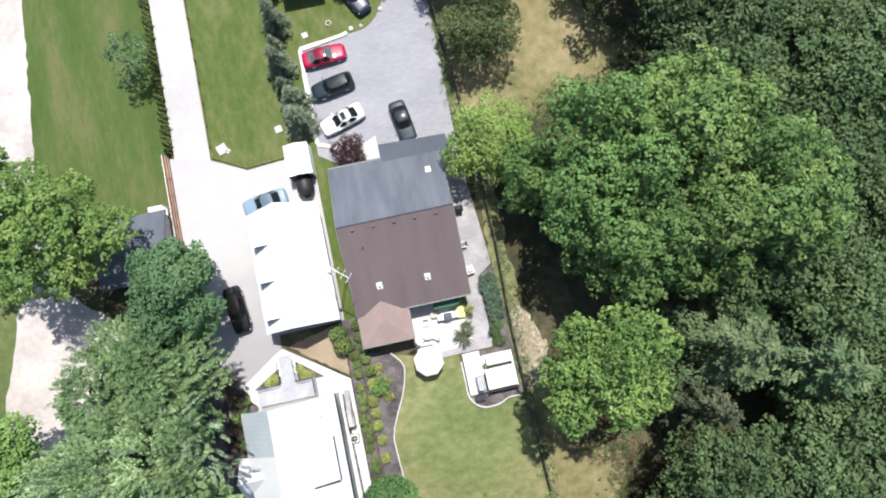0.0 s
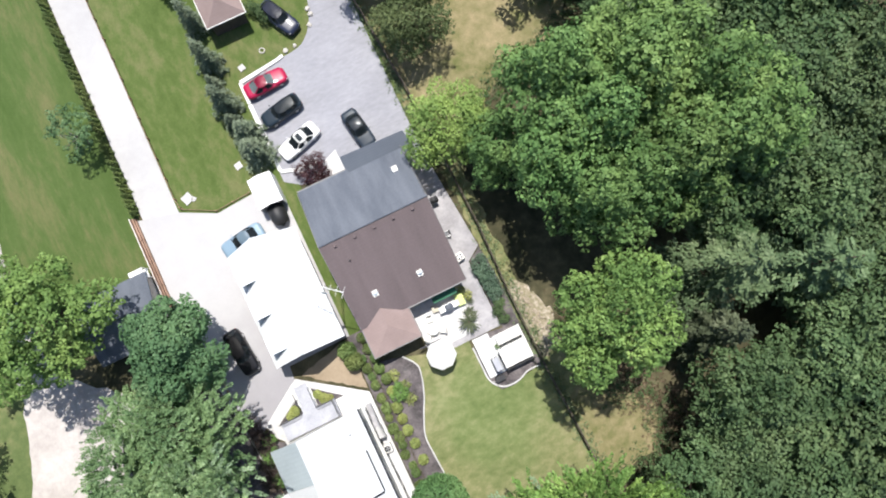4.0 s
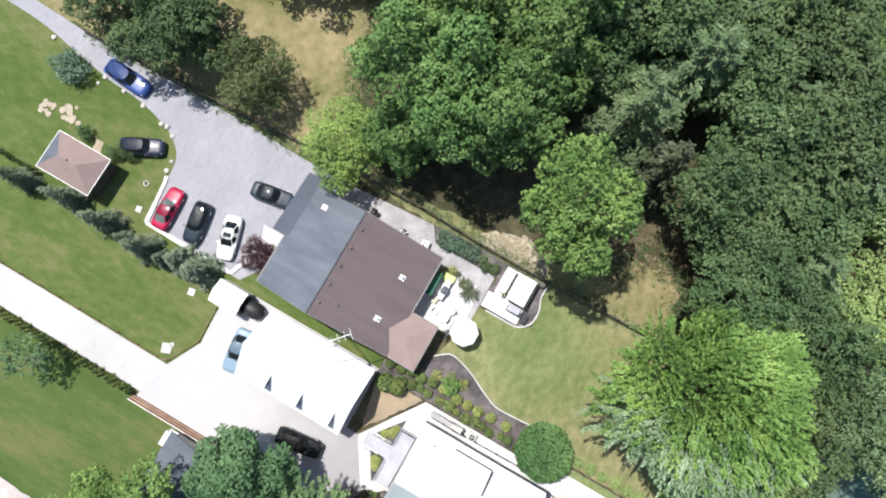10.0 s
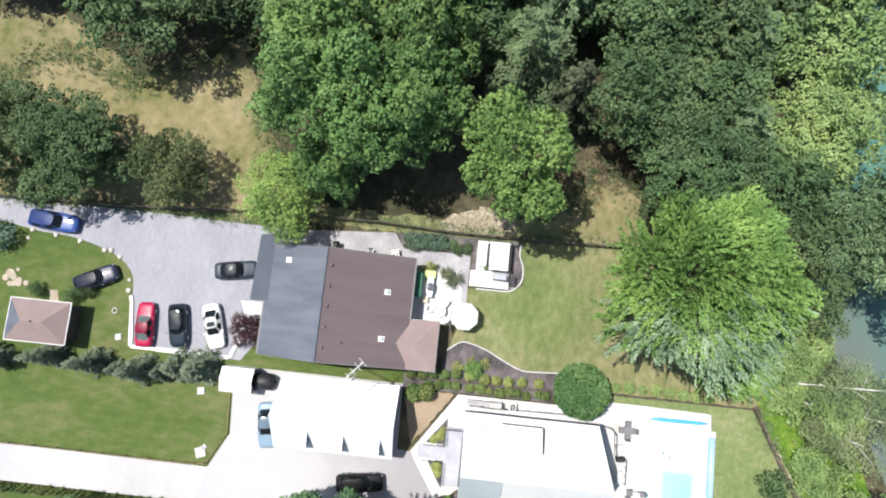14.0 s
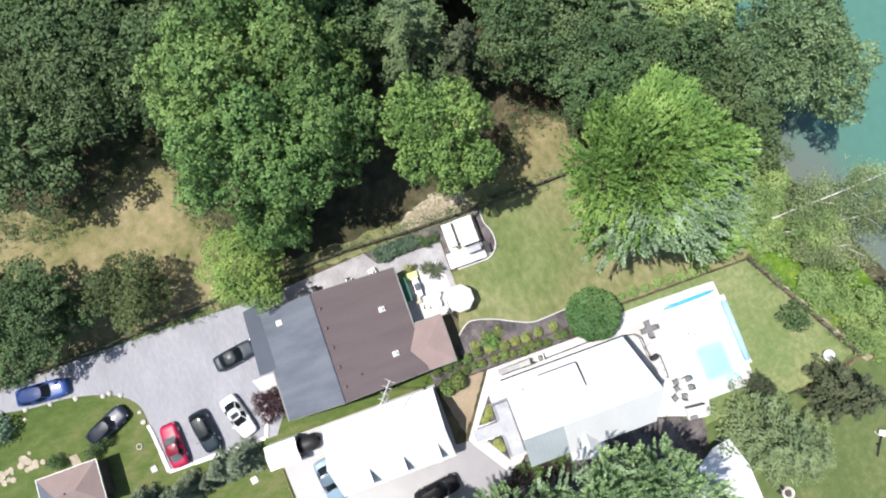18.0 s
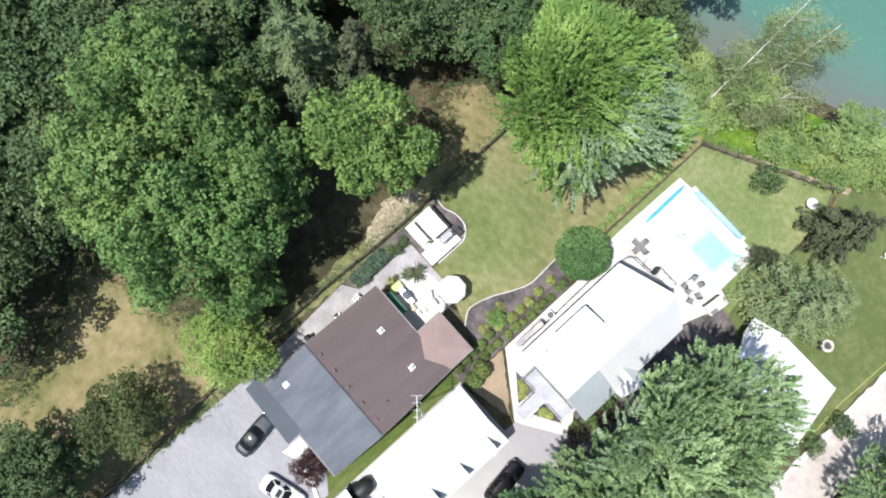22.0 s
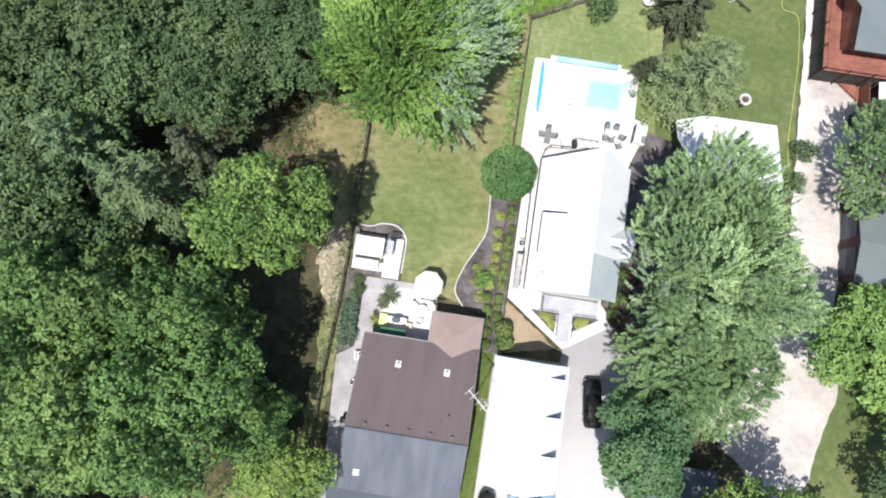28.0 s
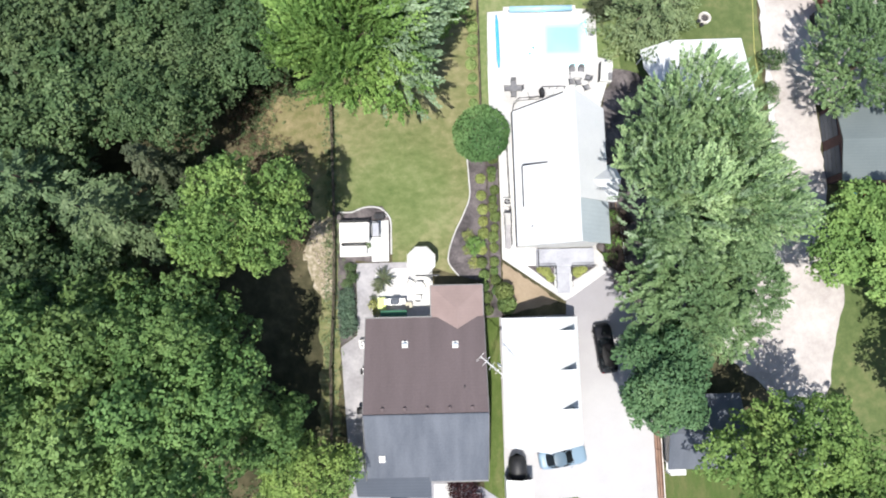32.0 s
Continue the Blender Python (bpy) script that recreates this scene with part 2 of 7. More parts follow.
M = dict(
    soil=ground_mat("woodland_floor", ((0.028, 0.03, 0.015), (0.06, 0.055, 0.03), (0.115, 0.1, 0.058))),
    lawn=ground_mat("mown_lawn", ((0.056, 0.086, 0.02), (0.076, 0.108, 0.029), (0.122, 0.131, 0.052)), scale=0.14, stretch=0.45, mid=0.45, spread=0.22),
    green_lawn=ground_mat("shaded_green_lawn", ((0.062, 0.092, 0.03), (0.094, 0.124, 0.046), (0.16, 0.165, 0.075)), scale=0.15, spread=0.32, mid=0.45),
    tracked=ground_mat("tracked_lawn", ((0.046, 0.08, 0.018), (0.066, 0.1, 0.028), (0.122, 0.122, 0.052)), scale=0.28, stretch=0.22, spread=0.32),
    yard=ground_mat("sunburnt_lawn", ((0.104, 0.124, 0.046), (0.172, 0.172, 0.08), (0.26, 0.23, 0.13)), scale=0.14, fine=7, spread=0.3, stretch=1.5, mid=0.5),
    pool_lawn=ground_mat("bleached_lawn", ((0.098, 0.146, 0.048), (0.148, 0.187, 0.074), (0.25, 0.25, 0.13)), scale=0.2, spread=0.34, mid=0.5),
    meadow=ground_mat("dry_meadow", ((0.1, 0.11, 0.038), (0.19, 0.168, 0.085), (0.285, 0.23, 0.135)), scale=0.1, spread=0.27, mid=0.42),
    rough_grass=ground_mat("rough_grass", ((0.09, 0.13, 0.032), (0.175, 0.19, 0.065), (0.3, 0.265, 0.14)), scale=0.3),
    shrubland=ground_mat("bank_growth", ((0.03, 0.07, 0.01), (0.09, 0.17, 0.02), (0.2, 0.26, 0.05)), scale=0.3, bump=0.9),
    rubble=ground_mat("gravelly_soil", ((0.15, 0.15, 0.075), (0.27, 0.23, 0.16), (0.5, 0.44, 0.37)), scale=0.45, fine=6, mid=0.6, spread=0.3, grain_=0.6),
    gravel=ground_mat("pale_gravel", ((0.26, 0.23, 0.215), (0.42, 0.385, 0.365), (0.55, 0.525, 0.51)), scale=0.15, spread=0.42, bump=0.3, grain_=0.25),
    asphalt=ground_mat("grey_drive", ((0.18, 0.18, 0.195), (0.268, 0.267, 0.29), (0.37, 0.365, 0.39)), scale=0.16, fine=8, stretch=2.4, spread=0.75, bump=0.2, mid=0.45, grain_=0.16),
    drive=ground_mat("pale_concrete_drive", ((0.345, 0.335, 0.335), (0.4, 0.39, 0.388), (0.48, 0.47, 0.465)), scale=0.09, spread=0.4, bump=0.1, grain_=0.1),
    court=ground_mat("greyed_concrete_court", ((0.345, 0.335, 0.338), (0.392, 0.382, 0.384), (0.46, 0.45, 0.448)), scale=0.05, fine=14, spread=0.6, bump=0.06, grain_=0.05),
    concrete=ground_mat("white_concrete", ((0.42, 0.41, 0.4), (0.5, 0.49, 0.485), (0.57, 0.565, 0.56)), scale=0.3, bump=0.08, grain_=0.12),
    paving=ground_mat("patio_paving", ((0.25, 0.24, 0.25), (0.31, 0.3, 0.31), (0.38, 0.365, 0.375)), scale=0.4, bump=0.15, grain_=0.2),
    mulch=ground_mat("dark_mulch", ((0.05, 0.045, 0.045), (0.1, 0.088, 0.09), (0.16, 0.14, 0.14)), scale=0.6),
    bare=ground_mat("bare_tan_soil", ((0.2, 0.155, 0.105), (0.28, 0.22, 0.155), (0.36, 0.29, 0.21)), scale=0.3, spread=0.5, bump=0.2, grain_=0.2),
    brown_roof=mat("brown_shingles", (0.082, 0.064, 0.066), (0.142, 0.11, 0.113), 0.8, 0.9, 0.5, fine=12, spread=0.5, wave=("Y", 0.28, 0.05), runs=(1, 0.14, 0.14)),
    grey_roof=mat("slate_grey_shingles", (0.062, 0.072, 0.092), (0.136, 0.148, 0.174), 0.9, 0.9, 0.5, fine=14, spread=0.4, wave=("Y", 0.28, 0.05), runs=(1, 0.25, 0.25)),
    dark_roof=mat("dark_grey_shingles", (0.055, 0.065, 0.085), (0.085, 0.098, 0.12), 0.5, 0.9, 0.5, fine=30, spread=0.5, wave=("Y", 0.28, 0.14)),
    pink_roof=mat("rosy_shingles", (0.2, 0.145, 0.134), (0.275, 0.208, 0.193), 0.8, 0.9, 0.5, fine=14, spread=0.5, wave=("Y", 0.28, 0.05)),
    water=plain("pool_water", (0.6, 0.92, 0.97), 0.02, trans=1.0, ior=1.33),
    liner=mat("pale_pool_liner", (0.66, 0.76, 0.8), (0.74, 0.82, 0.85), 1.0, 0.6, 0.05),
    deep=mat("turquoise_pool_floor", (0.2, 0.6, 0.67), (0.27, 0.68, 0.74), 0.6, 0.6, 0.05),
    pool_blue=mat("blue_vinyl", (0.04, 0.3, 0.62), (0.08, 0.42, 0.72), 2.0, 0.5, 0.1),
    pale_blue=mat("pale_blue_cover", (0.28, 0.5, 0.68), (0.4, 0.6, 0.75), 2.0, 0.5, 0.2),
    green_cloth=mat("green_canvas", (0.02, 0.09, 0.05), (0.04, 0.14, 0.08), 2.0, 0.8, 0.2),
    garage_roof=mat("bright_white_metal", (0.62, 0.64, 0.66), (0.72, 0.735, 0.75), 0.5, 0.55, 0.05, spread=0.5),
    white_roof=mat("white_metal_roof", (0.46, 0.475, 0.49), (0.56, 0.57, 0.58), 0.5, 0.55, 0.05, spread=0.5),
    # Copy of the white roof with the sky's bluish reflection put into its colour.
    sky_tint_metal=mat("metal_with_sky_tint", (0.3, 0.345, 0.375), (0.39, 0.44, 0.465), 0.5, 0.5, 0.05, spread=0.5, wave=("Y", 0.4, 0.06)),
    trim=mat("grey_trim", (0.13, 0.125, 0.125), (0.2, 0.195, 0.19), 1.5, 0.6, 0.05),
    # Dark siding of the shed; on dormer cheeks it stands in for shade.
    siding_and_shade=mat("brown_siding_and_shade", (0.05, 0.04, 0.035), (0.09, 0.075, 0.065), 1.0, 0.8, 0.1),
    fence=mat("dark_weathered_wood", (0.05, 0.04, 0.03), (0.12, 0.095, 0.07), 1.2, 0.9, 0.3, per_thing=0.2),
    flag=mat("beige_flagstone", (0.25, 0.205, 0.15), (0.4, 0.345, 0.27), 1.5, 0.9, 0.3),
    bluish=ground_mat("bluish_porch_boards", ((0.29, 0.295, 0.33), (0.35, 0.355, 0.39), (0.4, 0.405, 0.435)), scale=0.6, bump=0.1),
    white=mat("white_paint", (0.55, 0.55, 0.53), (0.68, 0.68, 0.66), 1.5, 0.6, 0.05),
    siding=mat("beige_siding", (0.42, 0.38, 0.33), (0.55, 0.5, 0.44), 1.0, 0.8, 0.1, wave=("Z", 0.15, 0.3)),
    wood=mat("weathered_wood", (0.16, 0.1, 0.06), (0.3, 0.2, 0.13), 1.2, 0.85, 0.3, per_thing=0.15),
    red_wood=mat("red_brown_wood", (0.15, 0.052, 0.037), (0.265, 0.1, 0.07), 1.0, 0.75, 0.2, per_thing=0.12),
    bark=mat("bark", (0.05, 0.035, 0.025), (0.14, 0.1, 0.075), 2.0, 0.95, 0.8),
    birch_bark=mat("white_birch_bark", (0.34, 0.325, 0.3), (0.56, 0.545, 0.51), 3.0, 0.85, 0.3),
    pale_bark=mat("pale_bark", (0.25, 0.22, 0.19), (0.45, 0.42, 0.38), 2.0, 0.9, 0.5),
    metal=mat("galvanised_metal", (0.5, 0.5, 0.5), (0.68, 0.68, 0.67), 3.0, 0.4, 0.05, metal=0.8),
    dark_metal=plain("dark_metal", (0.03, 0.03, 0.035), 0.45, 0.6),
    black=plain("black_plastic", (0.018, 0.018, 0.02), 0.55),
    tyre=plain("tyre_rubber", (0.02, 0.02, 0.02), 0.85),
    sky_pane=plain("milky_skylight_pane", (0.5, 0.56, 0.62), 0.08),
    glass=plain("dark_glass", (0.02, 0.026, 0.03), 0.05),
    lake=lake_mat("lake_water", (0.066, 0.158, 0.128), (0.076, 0.176, 0.143), (0.115, 0.135, 0.122)),
    stone=mat("white_stone", (0.36, 0.33, 0.29), (0.55, 0.53, 0.5), 2.0, 0.9, 0.4, per_thing=0.15),
    cloth=mat("pale_cloth", (0.6, 0.585, 0.55), (0.72, 0.7, 0.67), 3.0, 0.9, 0.1),
)


moist(M["yard"], (6.5, 1.5, 0), 2.0, 10.0, (0.74, 0.92, 0.74))
# Brightness falloff of the court towards the cottage, painted into its colour.
greyed(M["court"], -19.0, -5.0, (0.68, 0.67, 0.7))


# ---------------------------------------------------------------- building blocks
def mesh_of(bm, name, smooth=False):
    bmesh.ops.recalc_face_normals(bm, faces=bm.faces)
    me = bpy.data.meshes.new(name)
    bm.to_mesh(me)
    bm.free()
    if smooth:
        for p in me.polygons:
            p.use_smooth = True
    return me


def thing(name, label, category, group="", at=(0, 0, 0), turn=0.0):
    ob = new(name)
    ob.matrix_basis = pose(*at, 0, 0, turn)
    return tagged(ob, label, category, group)


def part(name, bm, material, parent, label="", smooth=False):
    me = bm if isinstance(bm, bpy.types.Mesh) else mesh_of(bm, name, smooth)
    if not me.materials:
        me.materials.append(material)
    ob = new(name, me)
    ob.parent = parent
    return tagged(ob, label)


def single(name, bm, material, label, category, group="", kind="", at=(0, 0, 0), smooth=False):
    me = bm if isinstance(bm, bpy.types.Mesh) else mesh_of(bm, name, smooth)
    if not me.materials:
        me.materials.append(material)
    ob = new(name, me)
    ob.matrix_basis = pose(*at)
    return tagged(ob, label, category, group, kind)


def box(x0, x1, y0, y1, z0, z1, bevel=0.0, bm=None):
    own = bm or bmesh.new()
    r = bmesh.ops.create_cube(own, size=1.0, matrix=Matrix.Translation(((x0 + x1) / 2, (y0 + y1) / 2, (z0 + z1) / 2)) @ Matrix.Diagonal((x1 - x0, y1 - y0, z1 - z0, 1)))
    if bevel and not bm:
        bmesh.ops.bevel(own, geom=own.edges[:], offset=bevel, segments=2, affect="EDGES")
    return own


def prism(pts, vec, bm=None):
    """The solid that the flat outline pts sweeps along vec."""
    own = bm or bmesh.new()
    lo = [own.verts.new(p) for p in pts]
    hi = [own.verts.new(Vector(p) + Vector(vec)) for p in pts]
    k = len(pts)
    own.faces.new(lo[::-1]), own.faces.new(hi)
    for i in range(k):
        own.faces.new((lo[i], lo[(i + 1) % k], hi[(i + 1) % k], hi[i]))
    return own


def tube(path, radii, sides=8, bm=None):
    """A round bar along the points of path, with a radius at each."""
    own = bm or bmesh.new()
    rings = []
    for i, p in enumerate(path):
        p = Vector(p)
        d = (Vector(path[min(i + 1, len(path) - 1)]) - Vector(path[max(i - 1, 0)])).normalized()
        u = d.orthogonal().normalized()
        v = d.cross(u)
        r = radii[i] if isinstance(radii, (list, tuple)) else radii
        rings.append([own.verts.new(p + (u * math.cos(a) + v * math.sin(a)) * r) for a in (2 * math.pi * k / sides for k in range(sides))])
    for a, b in zip(rings, rings[1:]):
        for k in range(sides):
            own.faces.new((a[k], a[(k + 1) % sides], b[(k + 1) % sides], b[k]))
    own.faces.new(rings[0][::-1]), own.faces.new(rings[-1])
    return own


def disc(x, y, z0, z1, r0, r1=None, sides=20, bm=None):
    return tube([(x, y, z0), (x, y, z1)], [r0, r1 if r1 is not None else r0], sides, bm)


def spline(pts, steps=6, closed=False):
    """A smooth line through the points."""
    out, k = [], len(pts)
    for i in range(k if closed else k - 1):
        g = lambda j: Vector(pts[j % k] if closed else pts[min(max(j, 0), k - 1)]).to_3d()  # noqa: E731
        p0, p1, p2, p3 = g(i - 1), g(i), g(i + 1), g(i + 2)
        for s in range(steps):
            t = s / steps
            out.append(0.5 * (2 * p1 + (p2 - p0) * t + (2 * p0 - 5 * p1 + 4 * p2 - p3) * t * t + (3 * p1 - p0 - 3 * p2 + p3) * t**3))
    if not closed:
        out.append(Vector(pts[-1]).to_3d())
    return out


def ragged(pts, amount, step, seed):
    """The outline, cut into short lengths and made uneven."""
    rnd, out, k = random.Random(seed), [], len(pts)
    for i in range(k):
        a, b = Vector(pts[i]).to_2d(), Vector(pts[(i + 1) % k]).to_2d()
        n_ = max(1, int((b - a).length / step))
        for j in range(n_):
            p = a.lerp(b, j / n_)
            out.append((p.x + rnd.uniform(-amount, amount), p.y + rnd.uniform(-amount, amount)))
    return out


def sheet(name, pts, z0, z1, material, label, category):
    """A flat piece of ground or paving with its edge."""
    return single(name, prism([(p[0], p[1], z0) for p in pts], (0, 0, z1 - z0)), material, label, category, kind="structure")


def fast_mesh(name, verts, faces):
    me = bpy.data.meshes.new(name)
    v, f = np.asarray(verts, np.float32).reshape(-1, 3), np.asarray(faces, np.int32)
    k = f.shape[1]
    me.vertices.add(len(v)), me.loops.add(f.size), me.polygons.add(len(f))
    me.vertices.foreach_set("co", v.ravel())
    me.loops.foreach_set("vertex_index", f.ravel())
    me.polygons.foreach_set("loop_start", np.arange(0, f.size, k, dtype=np.int32))
    me.polygons.foreach_set("loop_total", np.full(len(f), k, np.int32))
    me.update(calc_edges=True)
    me.validate()
    return me


# ---------------------------------------------------------------- foliage
def leaves(rng, at, along, out, length, width):
    """Folded leaves at the points: each has its tip along, its face towards out."""
    k = len(at)
    along = along / np.linalg.norm(along, axis=1, keepdims=True)
    side = np.cross(along, out)
    side /= np.linalg.norm(side, axis=1, keepdims=True) + 1e-9
    up = np.cross(side, along)
    ln = length * rng.uniform(0.65, 1.35, (k, 1))
    wd = width * rng.uniform(0.65, 1.35, (k, 1))
    droop = -0.12 * ln * up
    v = np.stack([at, at + along * ln * 0.5 + side * wd / 2 + up * wd * 0.15, at + along * ln + droop, at + along * ln * 0.5 - side * wd / 2 + up * wd * 0.15], 1)
    return v


def leaf_mesh(name, v):
    k = len(v)
    idx = np.arange(4 * k).reshape(k, 4)
    return fast_mesh(name, v.reshape(-1, 3), idx)


def spaced(p, gap):
    """The points that are left when none may stand closer than gap to one before it."""
    cells, keep = {}, []
    for i, q in enumerate(p):
        c = tuple((q // gap).astype(int))
        near = [j for dx in (-1, 0, 1) for dy in (-1, 0, 1) for dz in (-1, 0, 1) for j in cells.get((c[0] + dx, c[1] + dy, c[2] + dz), ())]
        if all(((p[j] - q) ** 2).sum() > gap * gap for j in near):
            cells.setdefault(c, []).append(i)
            keep.append(i)
    return np.array(keep)


def crown(name, seed, r, height, base, n_clumps, per=12, clump=0.36, leaf=(0.3, 0.2), n_lobes=20, streak=0.0, open_=0.0, lobe=(0.24, 0.42), gap=1.0):
    """A broad crown: lobes set with tufts of leaves, uneven, with gaps. streak: how far the tufts grow out into long shoots."""
    rng = np.random.default_rng(seed)
    mid = np.array([0, 0, base + (height - base) * 0.5])
    half = np.array([r, r, (height - base) * 0.5])
    th = rng.uniform(0, 2 * np.pi, n_lobes) * 0.3 + np.arange(n_lobes) * 2.4
    up = np.clip(np.linspace(-0.42, 0.94, n_lobes) + rng.uniform(-0.12, 0.12, n_lobes), -0.75, 0.97)
    flat = np.sqrt(1 - up**2)
    c = mid + np.stack([np.cos(th) * flat, np.sin(th) * flat, up], 1) * half * rng.uniform(0.55, 1.0, (n_lobes, 1))
    lr = r * rng.uniform(*lobe, n_lobes)
    c = np.vstack([c, mid, mid + [0, 0, half[2] * 0.3]])
    lr = np.append(lr, [r * 0.58, r * 0.5])
    k = n_clumps * 3
    which = rng.choice(len(c), k, p=lr**2 / (lr**2).sum())
    d = rng.normal(size=(k, 3))
    d[:, 2] += 0.6
    d /= np.linalg.norm(d, axis=1, keepdims=True)
    p = c[which] + d * (lr[which] * (1 + rng.normal(0, 0.16, k)))[:, None] * [1, 1, 0.8]
    inside = np.zeros(k, bool)
    for j in range(len(c)):
        inside |= (which != j) & ((((p - c[j]) / [1, 1, 0.8]) ** 2).sum(1) < (lr[j] * 0.85) ** 2)
    keep = ~inside | (rng.uniform(size=k) < 0.06)
    if open_:
        keep &= rng.uniform(size=k) > open_ * (0.6 + 0.6 * np.sin(p[:, 0] * 1.7 + seed) * np.sin(p[:, 1] * 1.9))
    p, d = p[keep], d[keep]
    far = spaced(p, clump * gap)[:n_clumps]
    p, d = p[far], d[far]
    n_ = len(p)
    face = d * 0.6 + [0, 0, 0.55]
    axis = (p - mid) * [1, 1, 0.35]
    axis /= np.linalg.norm(axis, axis=1, keepdims=True) + 1e-6
    axis = axis + rng.normal(0, 0.25, (n_, 3)) + [0, 0, 0.15]
    size = clump * rng.uniform(0.6, 1.35, (n_, 1))
    p, face, axis, size = (np.repeat(q, per, 0) for q in (p, face, axis, size))
    e = rng.normal(size=p.shape) * 0.75 + face
    e /= np.linalg.norm(e, axis=1, keepdims=True)
    at = p + e * size * rng.uniform(0.72, 1.0, (len(p), 1)) * (1 - 0.7 * streak) + axis * size * streak * rng.uniform(-0.8, 2.8, (len(p), 1))
    out = e * 1.25 + rng.normal(size=p.shape) * 0.2 + [0, 0, 0.35]
    along = np.cross(e, rng.normal(size=p.shape)) + axis * streak * 1.6 + e * 0.2
    return leaf_mesh(name, leaves(rng, at, along, out, *leaf))


def shoots(name, seed, r, height, base, n_shoots, per=18, length=1.5, leaf=(0.26, 0.15), where=None, n_lobes=24, rise=0.7, flare=1.0, fan=0.3):
    """A crown of boughs set with long leafy shoots: they fan outwards from each bough, with leaves on both sides."""
    rng = np.random.default_rng(seed)
    mid = np.array([0, 0, base + (height - base) * 0.45])
    half = np.array([r, r, (height - base) * 0.55])
    th = np.arange(n_lobes) * 2.4 + rng.uniform(-0.35, 0.35, n_lobes)
    up = np.clip(np.linspace(-0.3, 0.95, n_lobes) + rng.uniform(-0.1, 0.1, n_lobes), -0.4, 0.97)
    flat = np.sqrt(1 - up**2)
    c = mid + np.stack([np.cos(th) * flat, np.sin(th) * flat, up], 1) * half * rng.uniform(0.6, 0.94, (n_lobes, 1))
    lr = r * rng.uniform(0.22, 0.36, n_lobes)
    c, lr = np.vstack([c, mid + [0, 0, half[2] * 0.25]]), np.append(lr, r * 0.42)
    k = n_shoots * 3
    which = rng.choice(len(c), k, p=lr**2 / (lr**2).sum())
    d = rng.normal(size=(k, 3))
    d[:, 2] += 0.8
    d /= np.linalg.norm(d, axis=1, keepdims=True)
    p = c[which] + d * (lr[which] * (1 + rng.normal(0, 0.12, k)))[:, None] * [1, 1, 0.7]
    inside = np.zeros(k, bool)
    for j in range(len(c)):
        inside |= (which != j) & ((((p - c[j]) / [1, 1, 0.7]) ** 2).sum(1) < (lr[j] * 0.8) ** 2)
    keep = ~inside
    p, d, which = p[keep][:n_shoots], d[keep][:n_shoots], which[keep][:n_shoots]
    rad = (c - mid)[which] * [1, 1, 0.1]
    rad /= np.linalg.norm(rad, axis=1, keepdims=True) + 0.4
    twist = rng.normal(0, 0.3, (len(c), 3))[which]
    axis = d * [0.5, 0.5, 0.1] + rad * fan + twist * 0.8 + rng.normal(0, 0.16, p.shape) + [0.12, 0.12, rise]
    axis /= np.linalg.norm(axis, axis=1, keepdims=True)
    if where is not None:
        keep = where(p, rng)
        p, axis = p[keep], axis[keep]
    n_ = len(p)
    ln = length * rng.uniform(0.6, 1.3, (n_, 1))
    p, axis, ln = (np.repeat(q, per, 0) for q in (p, axis, ln))
    u = np.tile(np.linspace(-0.6, 0.6, per), n_)[:, None]
    side = np.cross(axis, [0.31, 0.95, 0.1])
    side /= np.linalg.norm(side, axis=1, keepdims=True) + 1e-6
    turn = (np.arange(len(p)) * 2.4)[:, None]
    lateral = side * np.cos(turn) + np.cross(axis, side) * np.sin(turn)
    at = p + axis * ln * u + lateral * 0.04 + rng.normal(0, 0.025, p.shape)
    along = lateral * (0.62 - 0.35 * u) * flare + axis * 0.9 + rng.normal(0, 0.12, p.shape)
    out = axis * 0.7 * flare + lateral * (0.75 - flare) + rng.normal(0, 0.18, p.shape) + [0, 0, 0.55]
    return leaf_mesh(name, leaves(rng, at, along, out, *leaf))


def globe(name, seed, r, height, base, n, leaf):
    """A clipped head: short leaves close over an almost even ball."""
    rng = np.random.default_rng(seed)
    d = rng.normal(size=(n, 3))
    d /= np.linalg.norm(d, axis=1, keepdims=True)
    half = np.array([r, r, (height - base) / 2])
    dent = 1 + 0.035 * np.sin(d[:, 0] * 7 + 1) * np.sin(d[:, 1] * 8) + 0.03 * np.sin(d[:, 2] * 23 + d[:, 0] * 19) + rng.normal(0, 0.022, n)
    at = np.array([0, 0, (height + base) / 2]) + d * half * dent[:, None]
    out = d + rng.normal(0, 0.4, d.shape) + [0, 0, 0.2]
    return leaf_mesh(name, leaves(rng, at, rng.normal(size=d.shape) + d * 0.5, out, *leaf))


